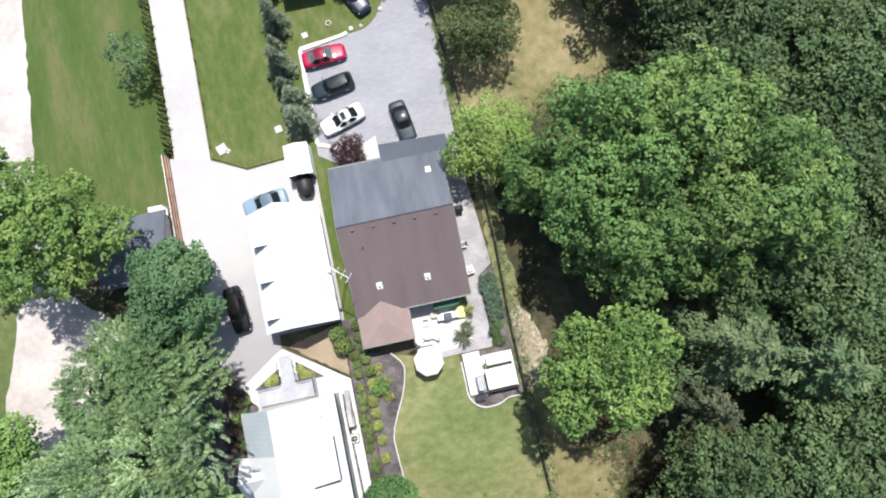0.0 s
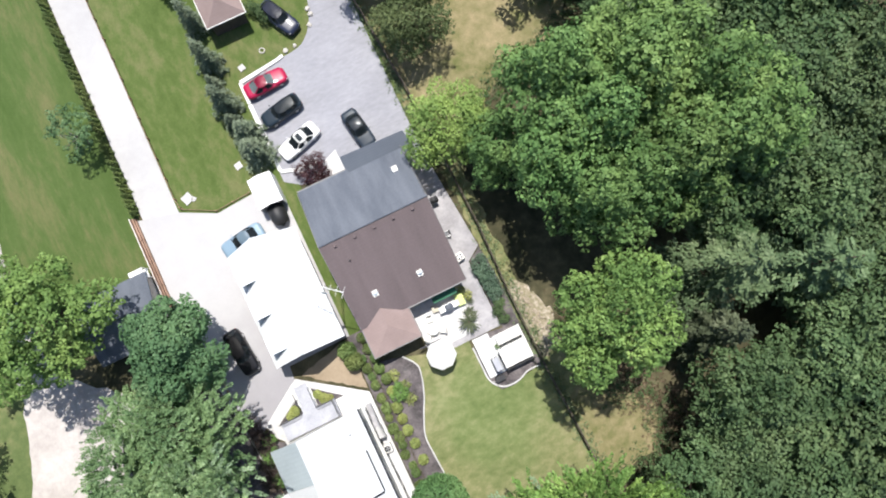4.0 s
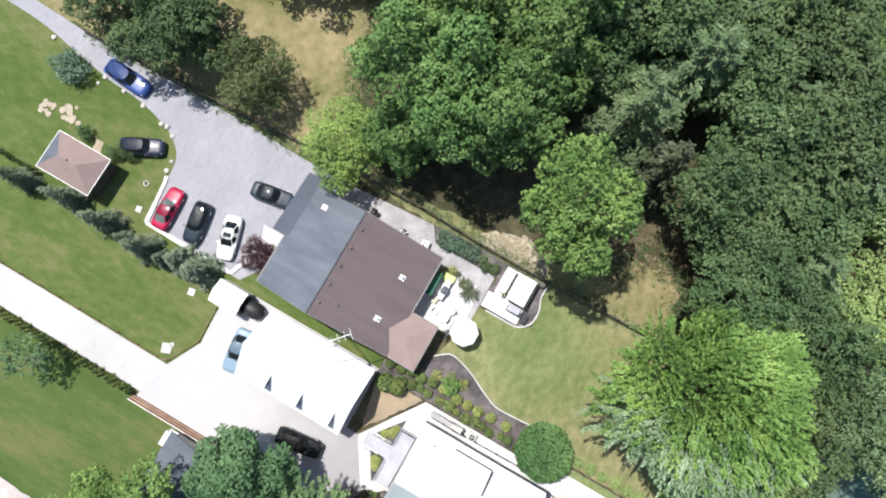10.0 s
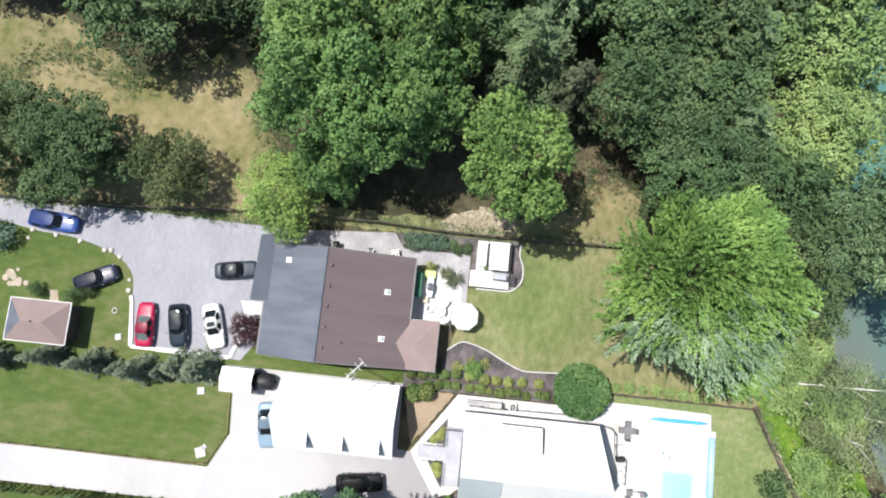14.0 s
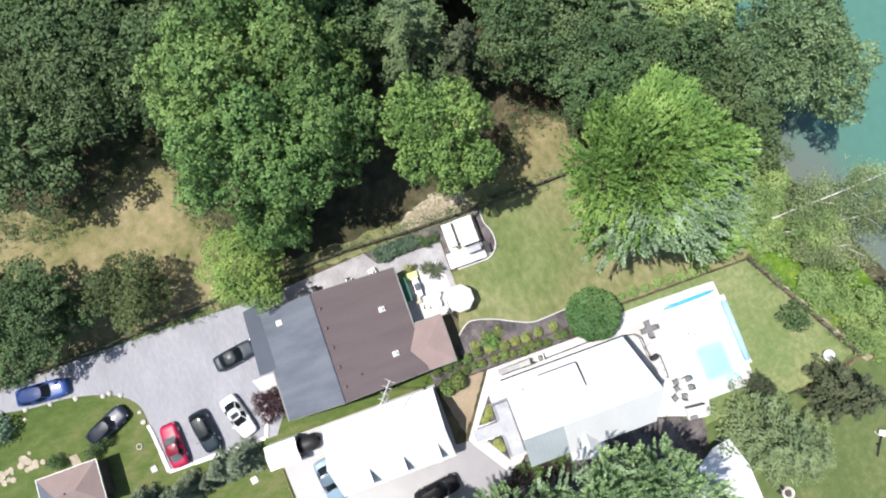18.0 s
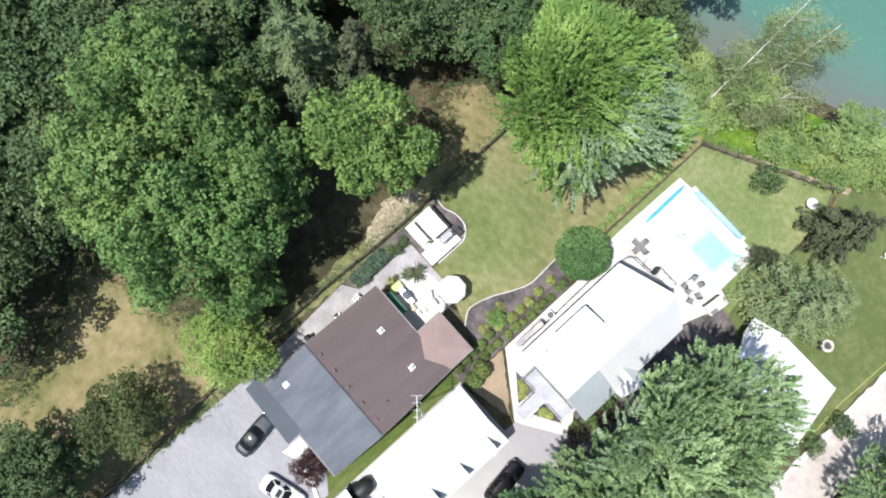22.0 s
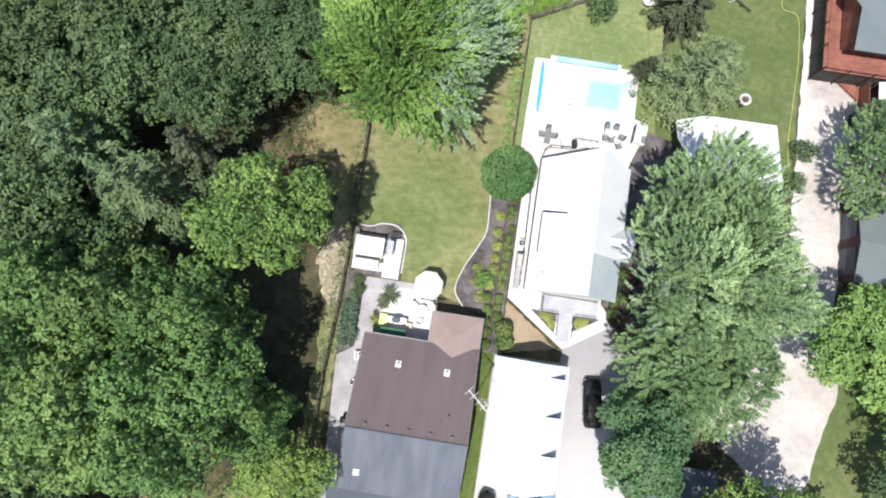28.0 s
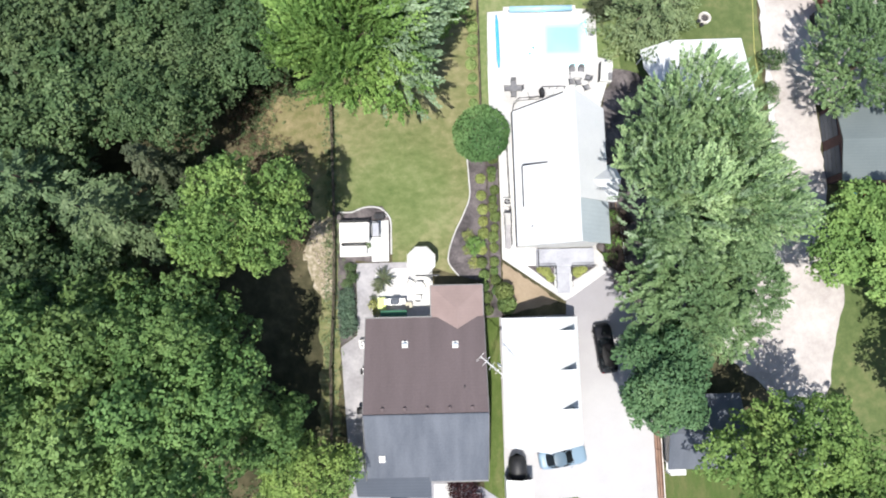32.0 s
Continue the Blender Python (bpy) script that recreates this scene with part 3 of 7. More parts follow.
def conifer_crown(name, seed, r, height, base, tiers, arms, per, leaf=(0.5, 0.14), droop=0.25):
    """A conifer: tiers of arms, shorter towards the top, each arm feathered with sprays."""
    rng = np.random.default_rng(seed)
    vs = []
    for i in range(tiers):
        f = i / (tiers - 1)
        z = base + (height - base) * f
        rr = r * (1 - f) ** 0.8 + 0.12 * r
        k = max(4, int(arms * (1 - 0.5 * f)))
        a0 = rng.uniform(0, 6.28)
        for j in range(k):
            a = a0 + 2 * math.pi * j / k + rng.uniform(-0.25, 0.25)
            ln = rr * rng.uniform(0.7, 1.12)
            m = max(5, int(per * ln / r))
            s = rng.uniform(0.12, 1, m)
            dirv = np.array([math.cos(a), math.sin(a), 0])
            side = np.array([-math.sin(a), math.cos(a), 0])
            wid = 0.27 * ln * (1 - s * 0.6)
            p = dirv * (s * ln)[:, None] + side * (rng.uniform(-1, 1, m) * wid)[:, None]
            p[:, 2] = z + 0.25 * ln * s - droop * ln * s**2 * 2 + rng.normal(0, 0.06, m)
            along = dirv + side * rng.uniform(-1.1, 1.1, (m, 1)) + rng.normal(0, 0.25, (m, 3))
            out = np.array([0, 0, 1.0]) + rng.normal(0, 0.35, (m, 3))
            vs.append(leaves(rng, p, along, out, *leaf))
    return leaf_mesh(name, np.concatenate(vs))


def trunk_mesh(seed, height, r, base, top, spread, limbs=6):
    """A tapered trunk, and the limbs that it forks into."""
    rnd = random.Random(seed)
    made = [tube([(0, 0, -0.3), (0.02, 0, 0.3), (0.05 * height * rnd.uniform(-0.3, 0.3), 0, base), (0, 0.1, top * 0.8), (0, 0, top)], [r * 1.35, r, r * 0.8, r * 0.35, r * 0.1], 9)]
    for i in range(limbs):
        a = 2.4 * i + rnd.uniform(-0.4, 0.4)
        z = base + (top - base) * (0.1 + 0.5 * i / limbs)
        ln = spread * rnd.uniform(0.6, 0.85)
        e = (math.cos(a) * ln, math.sin(a) * ln, z + ln * rnd.uniform(0.35, 0.7))
        k = (e[0] * 0.45, e[1] * 0.45, z + (e[2] - z) * 0.35)
        made.append(tube([(0, 0, z), k, e], [r * 0.45, r * 0.28, r * 0.06], 6))
    return made


L_ = dict(
    maple=leaf_mat("maple_leaves", (0.0695, 0.142, 0.0287), (0.117, 0.22, 0.0468), (0.181, 0.305, 0.0824)),
    bright=leaf_mat("bright_leaves", (0.101, 0.205, 0.0295), (0.175, 0.325, 0.0509), (0.265, 0.431, 0.0984), tint=0.02),
    dark=leaf_mat("deep_green_leaves", (0.048, 0.0925, 0.0302), (0.0823, 0.142, 0.047), (0.137, 0.201, 0.076)),
    silver=leaf_mat("silver_green_leaves", (0.159, 0.272, 0.103), (0.269, 0.416, 0.167), (0.416, 0.554, 0.284), 0.5, tint=0.03),
    pale=leaf_mat("pale_leaf_undersides", (0.138, 0.232, 0.103), (0.229, 0.339, 0.177), (0.349, 0.452, 0.309), 0.45, tint=0.03),
    oak=leaf_mat("oak_leaves", (0.103, 0.199, 0.0351), (0.167, 0.3, 0.0548), (0.245, 0.393, 0.0902), tint=0.03),
    fresh=leaf_mat("fresh_leaves", (0.126, 0.215, 0.0315), (0.199, 0.325, 0.0528), (0.293, 0.419, 0.0865), tint=0.03),
    leafy=leaf_mat("leafy_shoots", (0.0982, 0.182, 0.0627), (0.164, 0.279, 0.0999), (0.25, 0.374, 0.168), tint=0.02),
    dull=leaf_mat("dull_green_leaves", (0.0473, 0.0877, 0.0293), (0.0811, 0.136, 0.0484), (0.134, 0.198, 0.0823)),
    willow=leaf_mat("grey_green_leaves", (0.102, 0.176, 0.0692), (0.164, 0.259, 0.105), (0.255, 0.362, 0.168)),
    pine=leaf_mat("pine_needles", (0.0661, 0.118, 0.045), (0.115, 0.182, 0.072), (0.188, 0.259, 0.121)),
    olive=leaf_mat("olive_leaves", (0.0623, 0.0985, 0.0313), (0.101, 0.15, 0.0487), (0.153, 0.207, 0.0782)),
    yellow=leaf_mat("yellow_green_leaves", (0.149, 0.239, 0.0552), (0.23, 0.345, 0.0943), (0.339, 0.448, 0.155), tint=0.05),
    blue=leaf_mat("blue_green_needles", (0.07, 0.13, 0.08), (0.12, 0.2, 0.13), (0.19, 0.28, 0.19)),
    spruce=leaf_mat("spruce_needles", (0.095, 0.13, 0.075), (0.155, 0.2, 0.12), (0.25, 0.3, 0.19)),
    purple=leaf_mat("purple_leaves", (0.03, 0.01, 0.014), (0.075, 0.028, 0.035), (0.13, 0.06, 0.065)),
    russet=leaf_mat("russet_leaves", (0.05, 0.032, 0.03), (0.1, 0.072, 0.06), (0.17, 0.135, 0.105)),
    box=leaf_mat("dark_boxwood", (0.105, 0.161, 0.0365), (0.167, 0.242, 0.059), (0.251, 0.338, 0.0981), tint=0.2),
    ball=leaf_mat("clipped_leaves", (0.069, 0.161, 0.0403), (0.109, 0.224, 0.0575), (0.161, 0.287, 0.092), 0.6, 0.05),
    mid=leaf_mat("mid_green_leaves", (0.058, 0.128, 0.046), (0.094, 0.185, 0.068), (0.146, 0.248, 0.104)),
    lime=leaf_mat("sunlit_leaves", (0.0831, 0.159, 0.0252), (0.137, 0.242, 0.0403), (0.203, 0.321, 0.0683), tint=0.04),
    wisp=leaf_mat("grey_olive_leaves", (0.102, 0.155, 0.058), (0.163, 0.231, 0.0945), (0.251, 0.326, 0.156)),
    fir=leaf_mat("dark_fir_needles", (0.045, 0.062, 0.03), (0.085, 0.105, 0.052), (0.14, 0.16, 0.09)),
    litter=leaf_mat("dead_leaves", (0.07, 0.045, 0.025), (0.15, 0.1, 0.06), (0.28, 0.2, 0.13)),
    birch=leaf_mat("birch_leaves", (0.171, 0.239, 0.0923), (0.265, 0.343, 0.143), (0.396, 0.473, 0.231), through_=0.4),
    gold=leaf_mat("golden_boxwood", (0.194, 0.231, 0.0433), (0.299, 0.344, 0.0811), (0.425, 0.465, 0.146)),
    cedar=leaf_mat("cedar_sprays", (0.05, 0.0875, 0.0187), (0.0938, 0.138, 0.0275), (0.163, 0.213, 0.0562)),
)


def yucca(name, seed, n, length):
    """A rosette of long arching blades."""
    rng = np.random.default_rng(seed)
    v, f = [], []
    for i in range(n):
        a, lift, ln = 2.4 * i + rng.uniform(-0.3, 0.3), rng.uniform(0.5, 1.25), length * rng.uniform(0.7, 1.15)
        dx, dy = math.cos(a), math.sin(a)
        k = len(v)
        for j, w in enumerate((0.03, 0.055, 0.045, 0.006)):
            t = j / 3
            r_, z = ln * t * math.cos(lift * (1 - 0.6 * t)), 0.25 + ln * t * math.sin(lift) * (1 - 0.55 * t)
            v += [(dx * r_ - dy * w, dy * r_ + dx * w, z), (dx * r_ + dy * w, dy * r_ - dx * w, z)]
        f += [(k + 2 * j, k + 2 * j + 1, k + 2 * j + 3, k + 2 * j + 2) for j in range(3)]
    return fast_mesh(name, v, f)


def tree(kind, label, leaf_material, crown_mesh, trunk_bm, bark="bark", group="", category="tree", pale=None):
    """A tree at the origin, out of which copies are set."""
    ob = thing(kind, label, category, group)
    stems = trunk_bm if isinstance(trunk_bm, list) else [trunk_bm]
    trunk = part("trunk", stems[0], M[bark], ob, smooth=True)
    for limb in stems[1:]:
        part("limb", limb, M[bark], trunk, smooth=True)
    part("crown", crown_mesh, L_[leaf_material], ob)
    if pale:
        part("turned_foliage", pale, L_["pale"], ob, "shoots turned to show pale leaf undersides")
    return ob


def put(ob, x, y, size=1.0, turn=0.0, tall=1.0, z=0.0, label=""):
    c = copy_thing(ob, pose(x, y, z, 0, 0, turn) @ Matrix.Diagonal((size, size, size * tall, 1)))
    if label:
        tagged(c, label)
    return c


def drop(ob):
    """Takes a pattern away once its copies stand."""
    for o in (*ob.children_recursive, ob):
        bpy.data.objects.remove(o)


# ---------------------------------------------------------------- ground, water, paving
SHORE_X = (-300, -60, -16, 4, 10, 22, 33, 60, 300)
SHORE_Y = (37, 37, 34, 30.8, 33.4, 38.6, 41, 46, 46)


def ground_height(x, y):
    off = y - np.interp(x, SHORE_X, SHORE_Y)
    return -2.6 * np.clip((off + 1.5) / 6.0, 0, 1)


gx = np.concatenate([np.linspace(-900, -80, 24)[:-1], np.arange(-80, 80, 1.25), np.linspace(80, 900, 24)])
gy = np.concatenate([np.linspace(-900, -90, 24)[:-1], np.arange(-90, 20, 2.5), np.arange(20, 60, 0.8), np.linspace(60, 900, 30)])
GX, GY = np.meshgrid(gx, gy)
GZ = ground_height(GX, GY)
GZ = np.where((GX > 16.3) & (GX < 27.2) & (GY > 13) & (GY < 21.8), -2.6, GZ)
nx, ny = len(gx), len(gy)
ii = (np.arange(ny - 1)[:, None] * nx + np.arange(nx - 1)).ravel()
single("ground", fast_mesh("ground", np.stack([GX, GY, GZ], -1).reshape(-1, 3), np.stack([ii, ii + 1, ii + nx + 1, ii + nx], 1)), M["soil"],
       "shaded brown woodland soil with leaf litter", "ground", kind="structure")
water_pts = [(x, y - 1.5) for x, y in zip(SHORE_X, SHORE_Y)]
single("water", prism([(*p, -1.3) for p in [(-900, 35.5), *water_pts[1:-1], (900, 44.5), (900, 900), (-900, 900)]], (0, 0, 0.25)), M["lake"],
       "calm teal green lake water", "water", kind="structure")

LAWN_EDGE = [(10.3, -39.6), (7.6, -40.1), (5.7, -42.4), (4.5, -46.6), (4.1, -51), (3.2, -56), (2.2, -63), (2.0, -80)]
sheet("lawn_front", ragged([(0.6, -95), (26.2, -95), (26.2, -29.4), (22.6, -27.4), (18.8, -27.6), (15.9, -27), (15.9, -10.5), (14.0, -10.5), (14, -27), (0.6, -27)], 0.05, 1.0, 1),
      -0.2, 0.012, M["lawn"], "mown green front lawn", "lawn")
sheet("lawn_side", ragged([(29.4, -95), (43.6, -95), (43.6, -20), (30, -20)], 0.12, 0.8, 2), -0.2, 0.014, M["tracked"], "mown lawn with yellowed tracks", "lawn")
sheet("lawn_back", ragged([(0, 0), (2, 0.4), (4.6, 0.7), (5.4, -1), (5.6, -5), (9.6, -5.6), (12.2, -6.4), (15, -6.5), (14.6, 8), (14.7, 24.8), (12, 29), (4, 28.8), (-0.4, 22)], 0.06, 0.7, 3),
      -0.2, 0.014, M["yard"], "sunburnt back lawn, green by the house", "lawn")
sheet("lawn_pool", ragged([(14.8, 9.5), (15.7, 9.5), (15.7, 20.8), (17.4, 20.9), (17.4, 21.2), (24.9, 21.2), (24.9, 20.9), (26.8, 20.8), (26.9, 15.6), (28.3, 15.2), (27.2, 9.5), (29.2, 9.5), (29, 25.2), (28.7, 28), (27.5, 31.7), (14.8, 24.9)], 0.05, 0.7, 4), -0.2, 0.016, M["pool_lawn"], "patchy lawn beyond the pool", "lawn")
sheet("lawn_east", ragged([(28.7, 11), (43.6, 11), (43.9, 38), (33, 38), (27.6, 31.8), (29.3, 25)], 0.1, 0.7, 5), -0.2, 0.013, M["green_lawn"], "mown green lawn with worn patches", "lawn")
sheet("meadow", ragged([(0.7, -95), (0.7, -27), (-1, -24.4), (-6.2, -25.6), (-9.5, -28), (-13.2, -28.0), (-17.6, -29.6), (-19.2, -32.6), (-15.2, -37), (-13.6, -43.3), (-17.5, -47.6), (-20, -52), (-20, -58), (-20, -95)], 0.35, 0.8, 6),
      -0.2, 0.02, M["meadow"], "dry tan meadow grass", "meadow")
sheet("fence_strip", ragged([(0, -27), (0.5, -15), (0, 0.5), (-0.4, 12), (-3, 11.6), (-2.4, 3), (-1.6, -6), (-1.4, -14), (-1.8, -27)], 0.25, 0.7, 7),
      -0.2, 0.016, M["yard"], "rough green grass along the fence", "grass")
sheet("clearing", ragged([(-0.5, 4), (-0.4, 13), (-6.6, 12), (-8.4, 7.8), (-5, 5.4), (-3, 3)], 0.3, 0.7, 8), -0.2, 0.022, M["meadow"], "dry grass clearing behind the fence", "grass")
sheet("rubble_strip", ragged([(-0.15, -8.8), (-0.15, -0.6), (-1.3, -0.3), (-2.4, -1.2), (-3.0, -3.8), (-2.4, -6.4), (-1.2, -8.6)], 0.3, 0.5, 9), -0.2, 0.03, M["rubble"], "stony bare soil by the fence", "soil")
sheet("bank", ragged([(6, 29.2), (14.4, 25.2), (27.4, 32.2), (33, 38.5), (30, 40), (22, 37), (12, 32.6)], 0.4, 0.8, 10), -0.4, 0.03, M["shrubland"], "overgrown green lake bank", "bank")
sheet("shore_path", ragged([(15.4, 25.6), (16.2, 25.6), (29, 32.6), (28.6, 33.4)], 0.15, 0.6, 11), -0.2, 0.05, M["rubble"], "worn footpath beyond the fence", "path")

sheet("lawn_lane", ragged([(46, -95), (70, -95), (70, 0), (46.5, 0), (45.4, -9), (46.5, -20)], 0.2, 0.8, 16), -0.2, 0.014, M["green_lawn"], "green grass beyond the lane", "lawn")
sheet("gravel_lane", ragged([(43.6, -95), (51.5, -95), (50, -40), (47.6, -26), (46.8, -19.3), (47.8, -15.8), (48.7, -12.3), (49.7, -9.3), (49.2, -6), (48.7, -2), (48.9, 1.5), (48.7, 10), (48.8, 20), (49.6, 40), (44.2, 40), (44.3, 22), (44.2, 8), (43.4, -4), (40, -8), (37.5, -11.4), (37.2, -14.6), (40, -17), (43, -19.6), (44, -27), (43.4, -36), (42.5, -50)], 0.16, 0.9, 12),
      -0.2, 0.03, M["gravel"], "sun-bleached pale gravel lane", "gravel lane")
sheet("chalet_yard", ragged([(48.4, 10), (58, 10), (58, 23.4), (48.6, 23.4)], 0.15, 0.8, 17), -0.2, 0.026, M["gravel"], "pale gravel yard before the chalet", "yard")
sheet("parking", [(1.3, -24), (9.2, -25.6), (13.7, -26.4), (15.3, -27.5), (15.2, -38.9), *[(p.x, p.y) for p in spline(LAWN_EDGE, 6)], (-0.4, -80), (0.9, -56), (1.0, -48), (0.9, -41), (1.2, -28)],
      -0.2, 0.035, M["asphalt"], "grey textured concrete parking area", "parking area")
sheet("driveway_strip", [(26.1, -95), (29.5, -95), (29.55, -47), (29.65, -30.2), (26.1, -29.3), (26.0, -47)], -0.2, 0.03, M["drive"], "long pale concrete driveway", "driveway")
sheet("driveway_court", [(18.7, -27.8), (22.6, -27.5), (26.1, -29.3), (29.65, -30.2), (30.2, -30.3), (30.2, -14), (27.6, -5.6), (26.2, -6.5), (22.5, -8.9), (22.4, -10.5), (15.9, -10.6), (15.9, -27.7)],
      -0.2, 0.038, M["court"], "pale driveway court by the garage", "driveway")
PX0, PX1, PY0, PY1 = 17.5, 26.0, 14.6, 20.3
C_ = "white concrete pool deck and walks"
sheet("pool_deck", [(15.7, 9.2), (16.4, 9.2), (16.4, -4.9), (22.4, -9.15), (23.2, -8.7), (26.8, -6.3), (26.7, -5.2), (25.7, -4.2), (25.6, 8.2), (26.6, 9.5), (27.4, 12), (28.4, 14.55), (15.6, 14.55), (15.6, 10)], -0.2, 0.06, M["concrete"], C_, "patio")
sheet("pool_deck", [(15.6, 14.55), (PX0, 14.55), (PX0, 21.3), (17.4, 21.3), (17.4, 20.85), (15.75, 20.75)], -0.2, 0.06, M["concrete"], C_, "patio")
sheet("pool_deck", [(PX0, PY1), (PX1, PY1), (PX1, 20.85), (24.9, 20.9), (24.9, 21.3), (PX0, 21.3)], -0.2, 0.06, M["concrete"], C_, "patio")
sheet("pool_deck", [(PX1, 14.55), (28.4, 14.55), (28.4, 15.2), (26.9, 15.6), (26.9, 20.8), (PX1, 20.85)], -0.2, 0.06, M["concrete"], C_, "patio")
# Dark mulch sheet, partly standing in for the deep shade under the trees.
sheet("shade_bed", ragged([(25.7, -4.0), (26.9, -5.0), (27.6, -5.7), (28.9, -10), (29.6, -13), (30.3, -14.3), (33.5, -13.5), (34.5, -6), (34, 6), (32.5, 13), (29.6, 14.2), (28.5, 14.3), (27.5, 11.9), (26.7, 9.4), (25.7, 8.1)], 0.12, 0.6, 51), -0.2, 0.046, M["mulch"], "dark bare mulch beside the cottage, standing in for tree shade", "soil")
sheet("walkway", [(2.05, -5), (6.9, -5), (9.5, -5.3), (9.5, -11), (3.8, -11), (3.7, -24.4), (1.3, -24.4), (0.7, -16), (0.5, -13.1), (2.1, -12)], -0.2, 0.05, M["paving"], "grey paved side walk", "walkway")
sheet("patio", [(3.9, -6.2), (5.6, -5.6), (9.5, -5.5), (9.4, -10.6), (4.1, -10.6)], 0.0, 0.09, M["concrete"], "white concrete back patio", "patio")
EDGE = [(13.2, 5.6), (13.35, 3.2), (13.35, 1.3), (12.6, -0.6), (11.8, -2.2), (11.2, -4.0), (11.15, -5.2), (12.1, -6.5)]
edge = spline(EDGE, 6)
sheet("planting_bed", [*[(p.x, p.y) for p in edge], (14.2, -7), (14.6, -10.6), (16.2, -10.6), (16.3, 6.5), (14, 7)], -0.2, 0.05, M["mulch"], "dark mulch planting bed", "flower bed")
bm = tube([(p.x, p.y, 0.06) for p in edge], 0.07, 6)
single("bed_edging", bm, M["concrete"], "white curved concrete edging of the mulch bed", "edging", kind="structure")
sheet("bare_corner", ragged([(16.3, -10.5), (21.8, -9.2), (16.4, -5.2)], 0.1, 0.5, 14), -0.2, 0.045, M["bare"], "bare tan soil by the garage", "soil")
sheet("side_bed", ragged([(0.25, -4.4), (1.95, -4.6), (1.95, -12), (0.5, -13), (0.2, -10)], 0.04, 0.5, 15), -0.2, 0.055, M["mulch"], "mulched side bed by the fence", "flower bed")
sheet("tub_surround", [(0.1, 0.1), (1.7, 0.2), (3.4, 0.75), (4.7, 0.6), (5.5, -0.6), (5.55, -3), (5.2, -4.9), (4, -5), (0.2, -4.4)], -0.2, 0.06, M["mulch"], "dark ground round the hot tub", "flower bed")


# ---------------------------------------------------------------- houses
def roof_panel(name, pts, material, parent, thick=0.12, label=""):
    return part(name, prism([(p[0], p[1], p[2] - thick) for p in pts], (0, 0, thick)), material, parent, label)


def box_part(name, lim, material, parent, label="", bevel=0.0):
    return part(name, box(*lim, bevel=bevel), material, parent, label)


def walls(parent, x0, x1, y0, y1, top, material, t=0.2):
    for lim in ((x0, x1, y0, y0 + t), (x0, x1, y1 - t, y1), (x0, x0 + t, y0 + t, y1 - t), (x1 - t, x1, y0 + t, y1 - t)):
        box_part("wall", (*lim, -0.2, top), material, parent)


home = thing("house", "single-storey house with brown and slate-grey shingle roof", "house")
walls(home, 3.9, 13.6, -24.2, -11.1, 3.0, M["siding"])
for x in (3.9, 13.4):
    part("gable", prism([(x, -24.2, 3.0), (x, -11.1, 3.0), (x, -18.75, 5.35)], (0.2, 0, 0)), M["siding"], home)
RZ, RY = 5.6, -18.8
roof_panel("roof_slope", [(3.3, RY, RZ), (14.2, RY, RZ), (14.2, -10.45, 3.0), (3.3, -10.45, 3.0)], M["brown_roof"], home, label="brown shingle roof slope")
roof_panel("roof_slope", [(3.35, RY - 0.02, RZ + 0.01), (14.2, RY - 0.02, RZ + 0.01), (14.15, -25.0, 3.0), (8.9, -25.0, 3.0), (8.9, -24.6, 3.13), (3.35, -24.6, 3.13)], M["grey_roof"], home, label="slate-grey shingle roof slope")
roof_panel("porch_roof", [(2.1, -23.9, 3.05), (9.05, -24.62, 3.05), (9.05, -26.55, 2.6), (2.4, -26.3, 2.6)], M["dark_roof"], home, 0.1, "dark grey shingle porch roof")
part("ridge_cap", tube([(3.3, RY, RZ + 0.02), (14.2, RY, RZ + 0.02)], 0.1, 6), M["grey_roof"], home)
for x in (3.26, 14.2):
    for y1, z1 in ((-10.45, 3.0), (-24.9, 3.0)):
        part("barge_board", prism([(x, RY, RZ - 0.2), (x, y1, z1 - 0.2), (x, y1, z1 + 0.015), (x, RY, RZ + 0.015)], (0.05, 0, 0)), M["trim"], home)
for lim in ((3.3, 9.4, -10.45, -10.33, 2.86, 3.0), (9, 14.2, -25.12, -25.0, 2.86, 3.0)):
    box_part("gutter", lim, M["trim"], home)
walls(home, 9.8, 13.7, -11.3, -8.0, 2.8, M["siding"])
BX, BY, BZ, BE = 11.75, -9.75, 3.34, 2.9
roof_panel("bay_roof", [(9.35, -7.55, BE), (14.15, -7.55, BE), (BX, BY, BZ)], M["pink_roof"], home, 0.1, "rosy shingle hip roof")
roof_panel("bay_roof", [(14.15, -7.55, BE), (14.15, -12.4, BE), (BX, -12.4, BZ), (BX, BY, BZ)], M["pink_roof"], home, 0.1, "rosy shingle hip roof")
roof_panel("bay_roof", [(9.35, -7.55, BE), (BX, BY, BZ), (BX, -12.4, BZ), (9.35, -12.4, BE)], M["pink_roof"], home, 0.1, "rosy shingle hip roof")
for lim in ((9.35, 14.15, -7.55, -7.46, 2.74, 2.87), (9.26, 9.35, -10.4, -7.46, 2.74, 2.87), (14.15, 14.24, -10.4, -7.46, 2.74, 2.87)):
    box_part("gutter", lim, M["trim"], home)


def slope_z(y):
    return RZ - (RZ - 3.0) * abs(y - RY) / (RY + 25.0 if y < RY else -10.45 - RY)


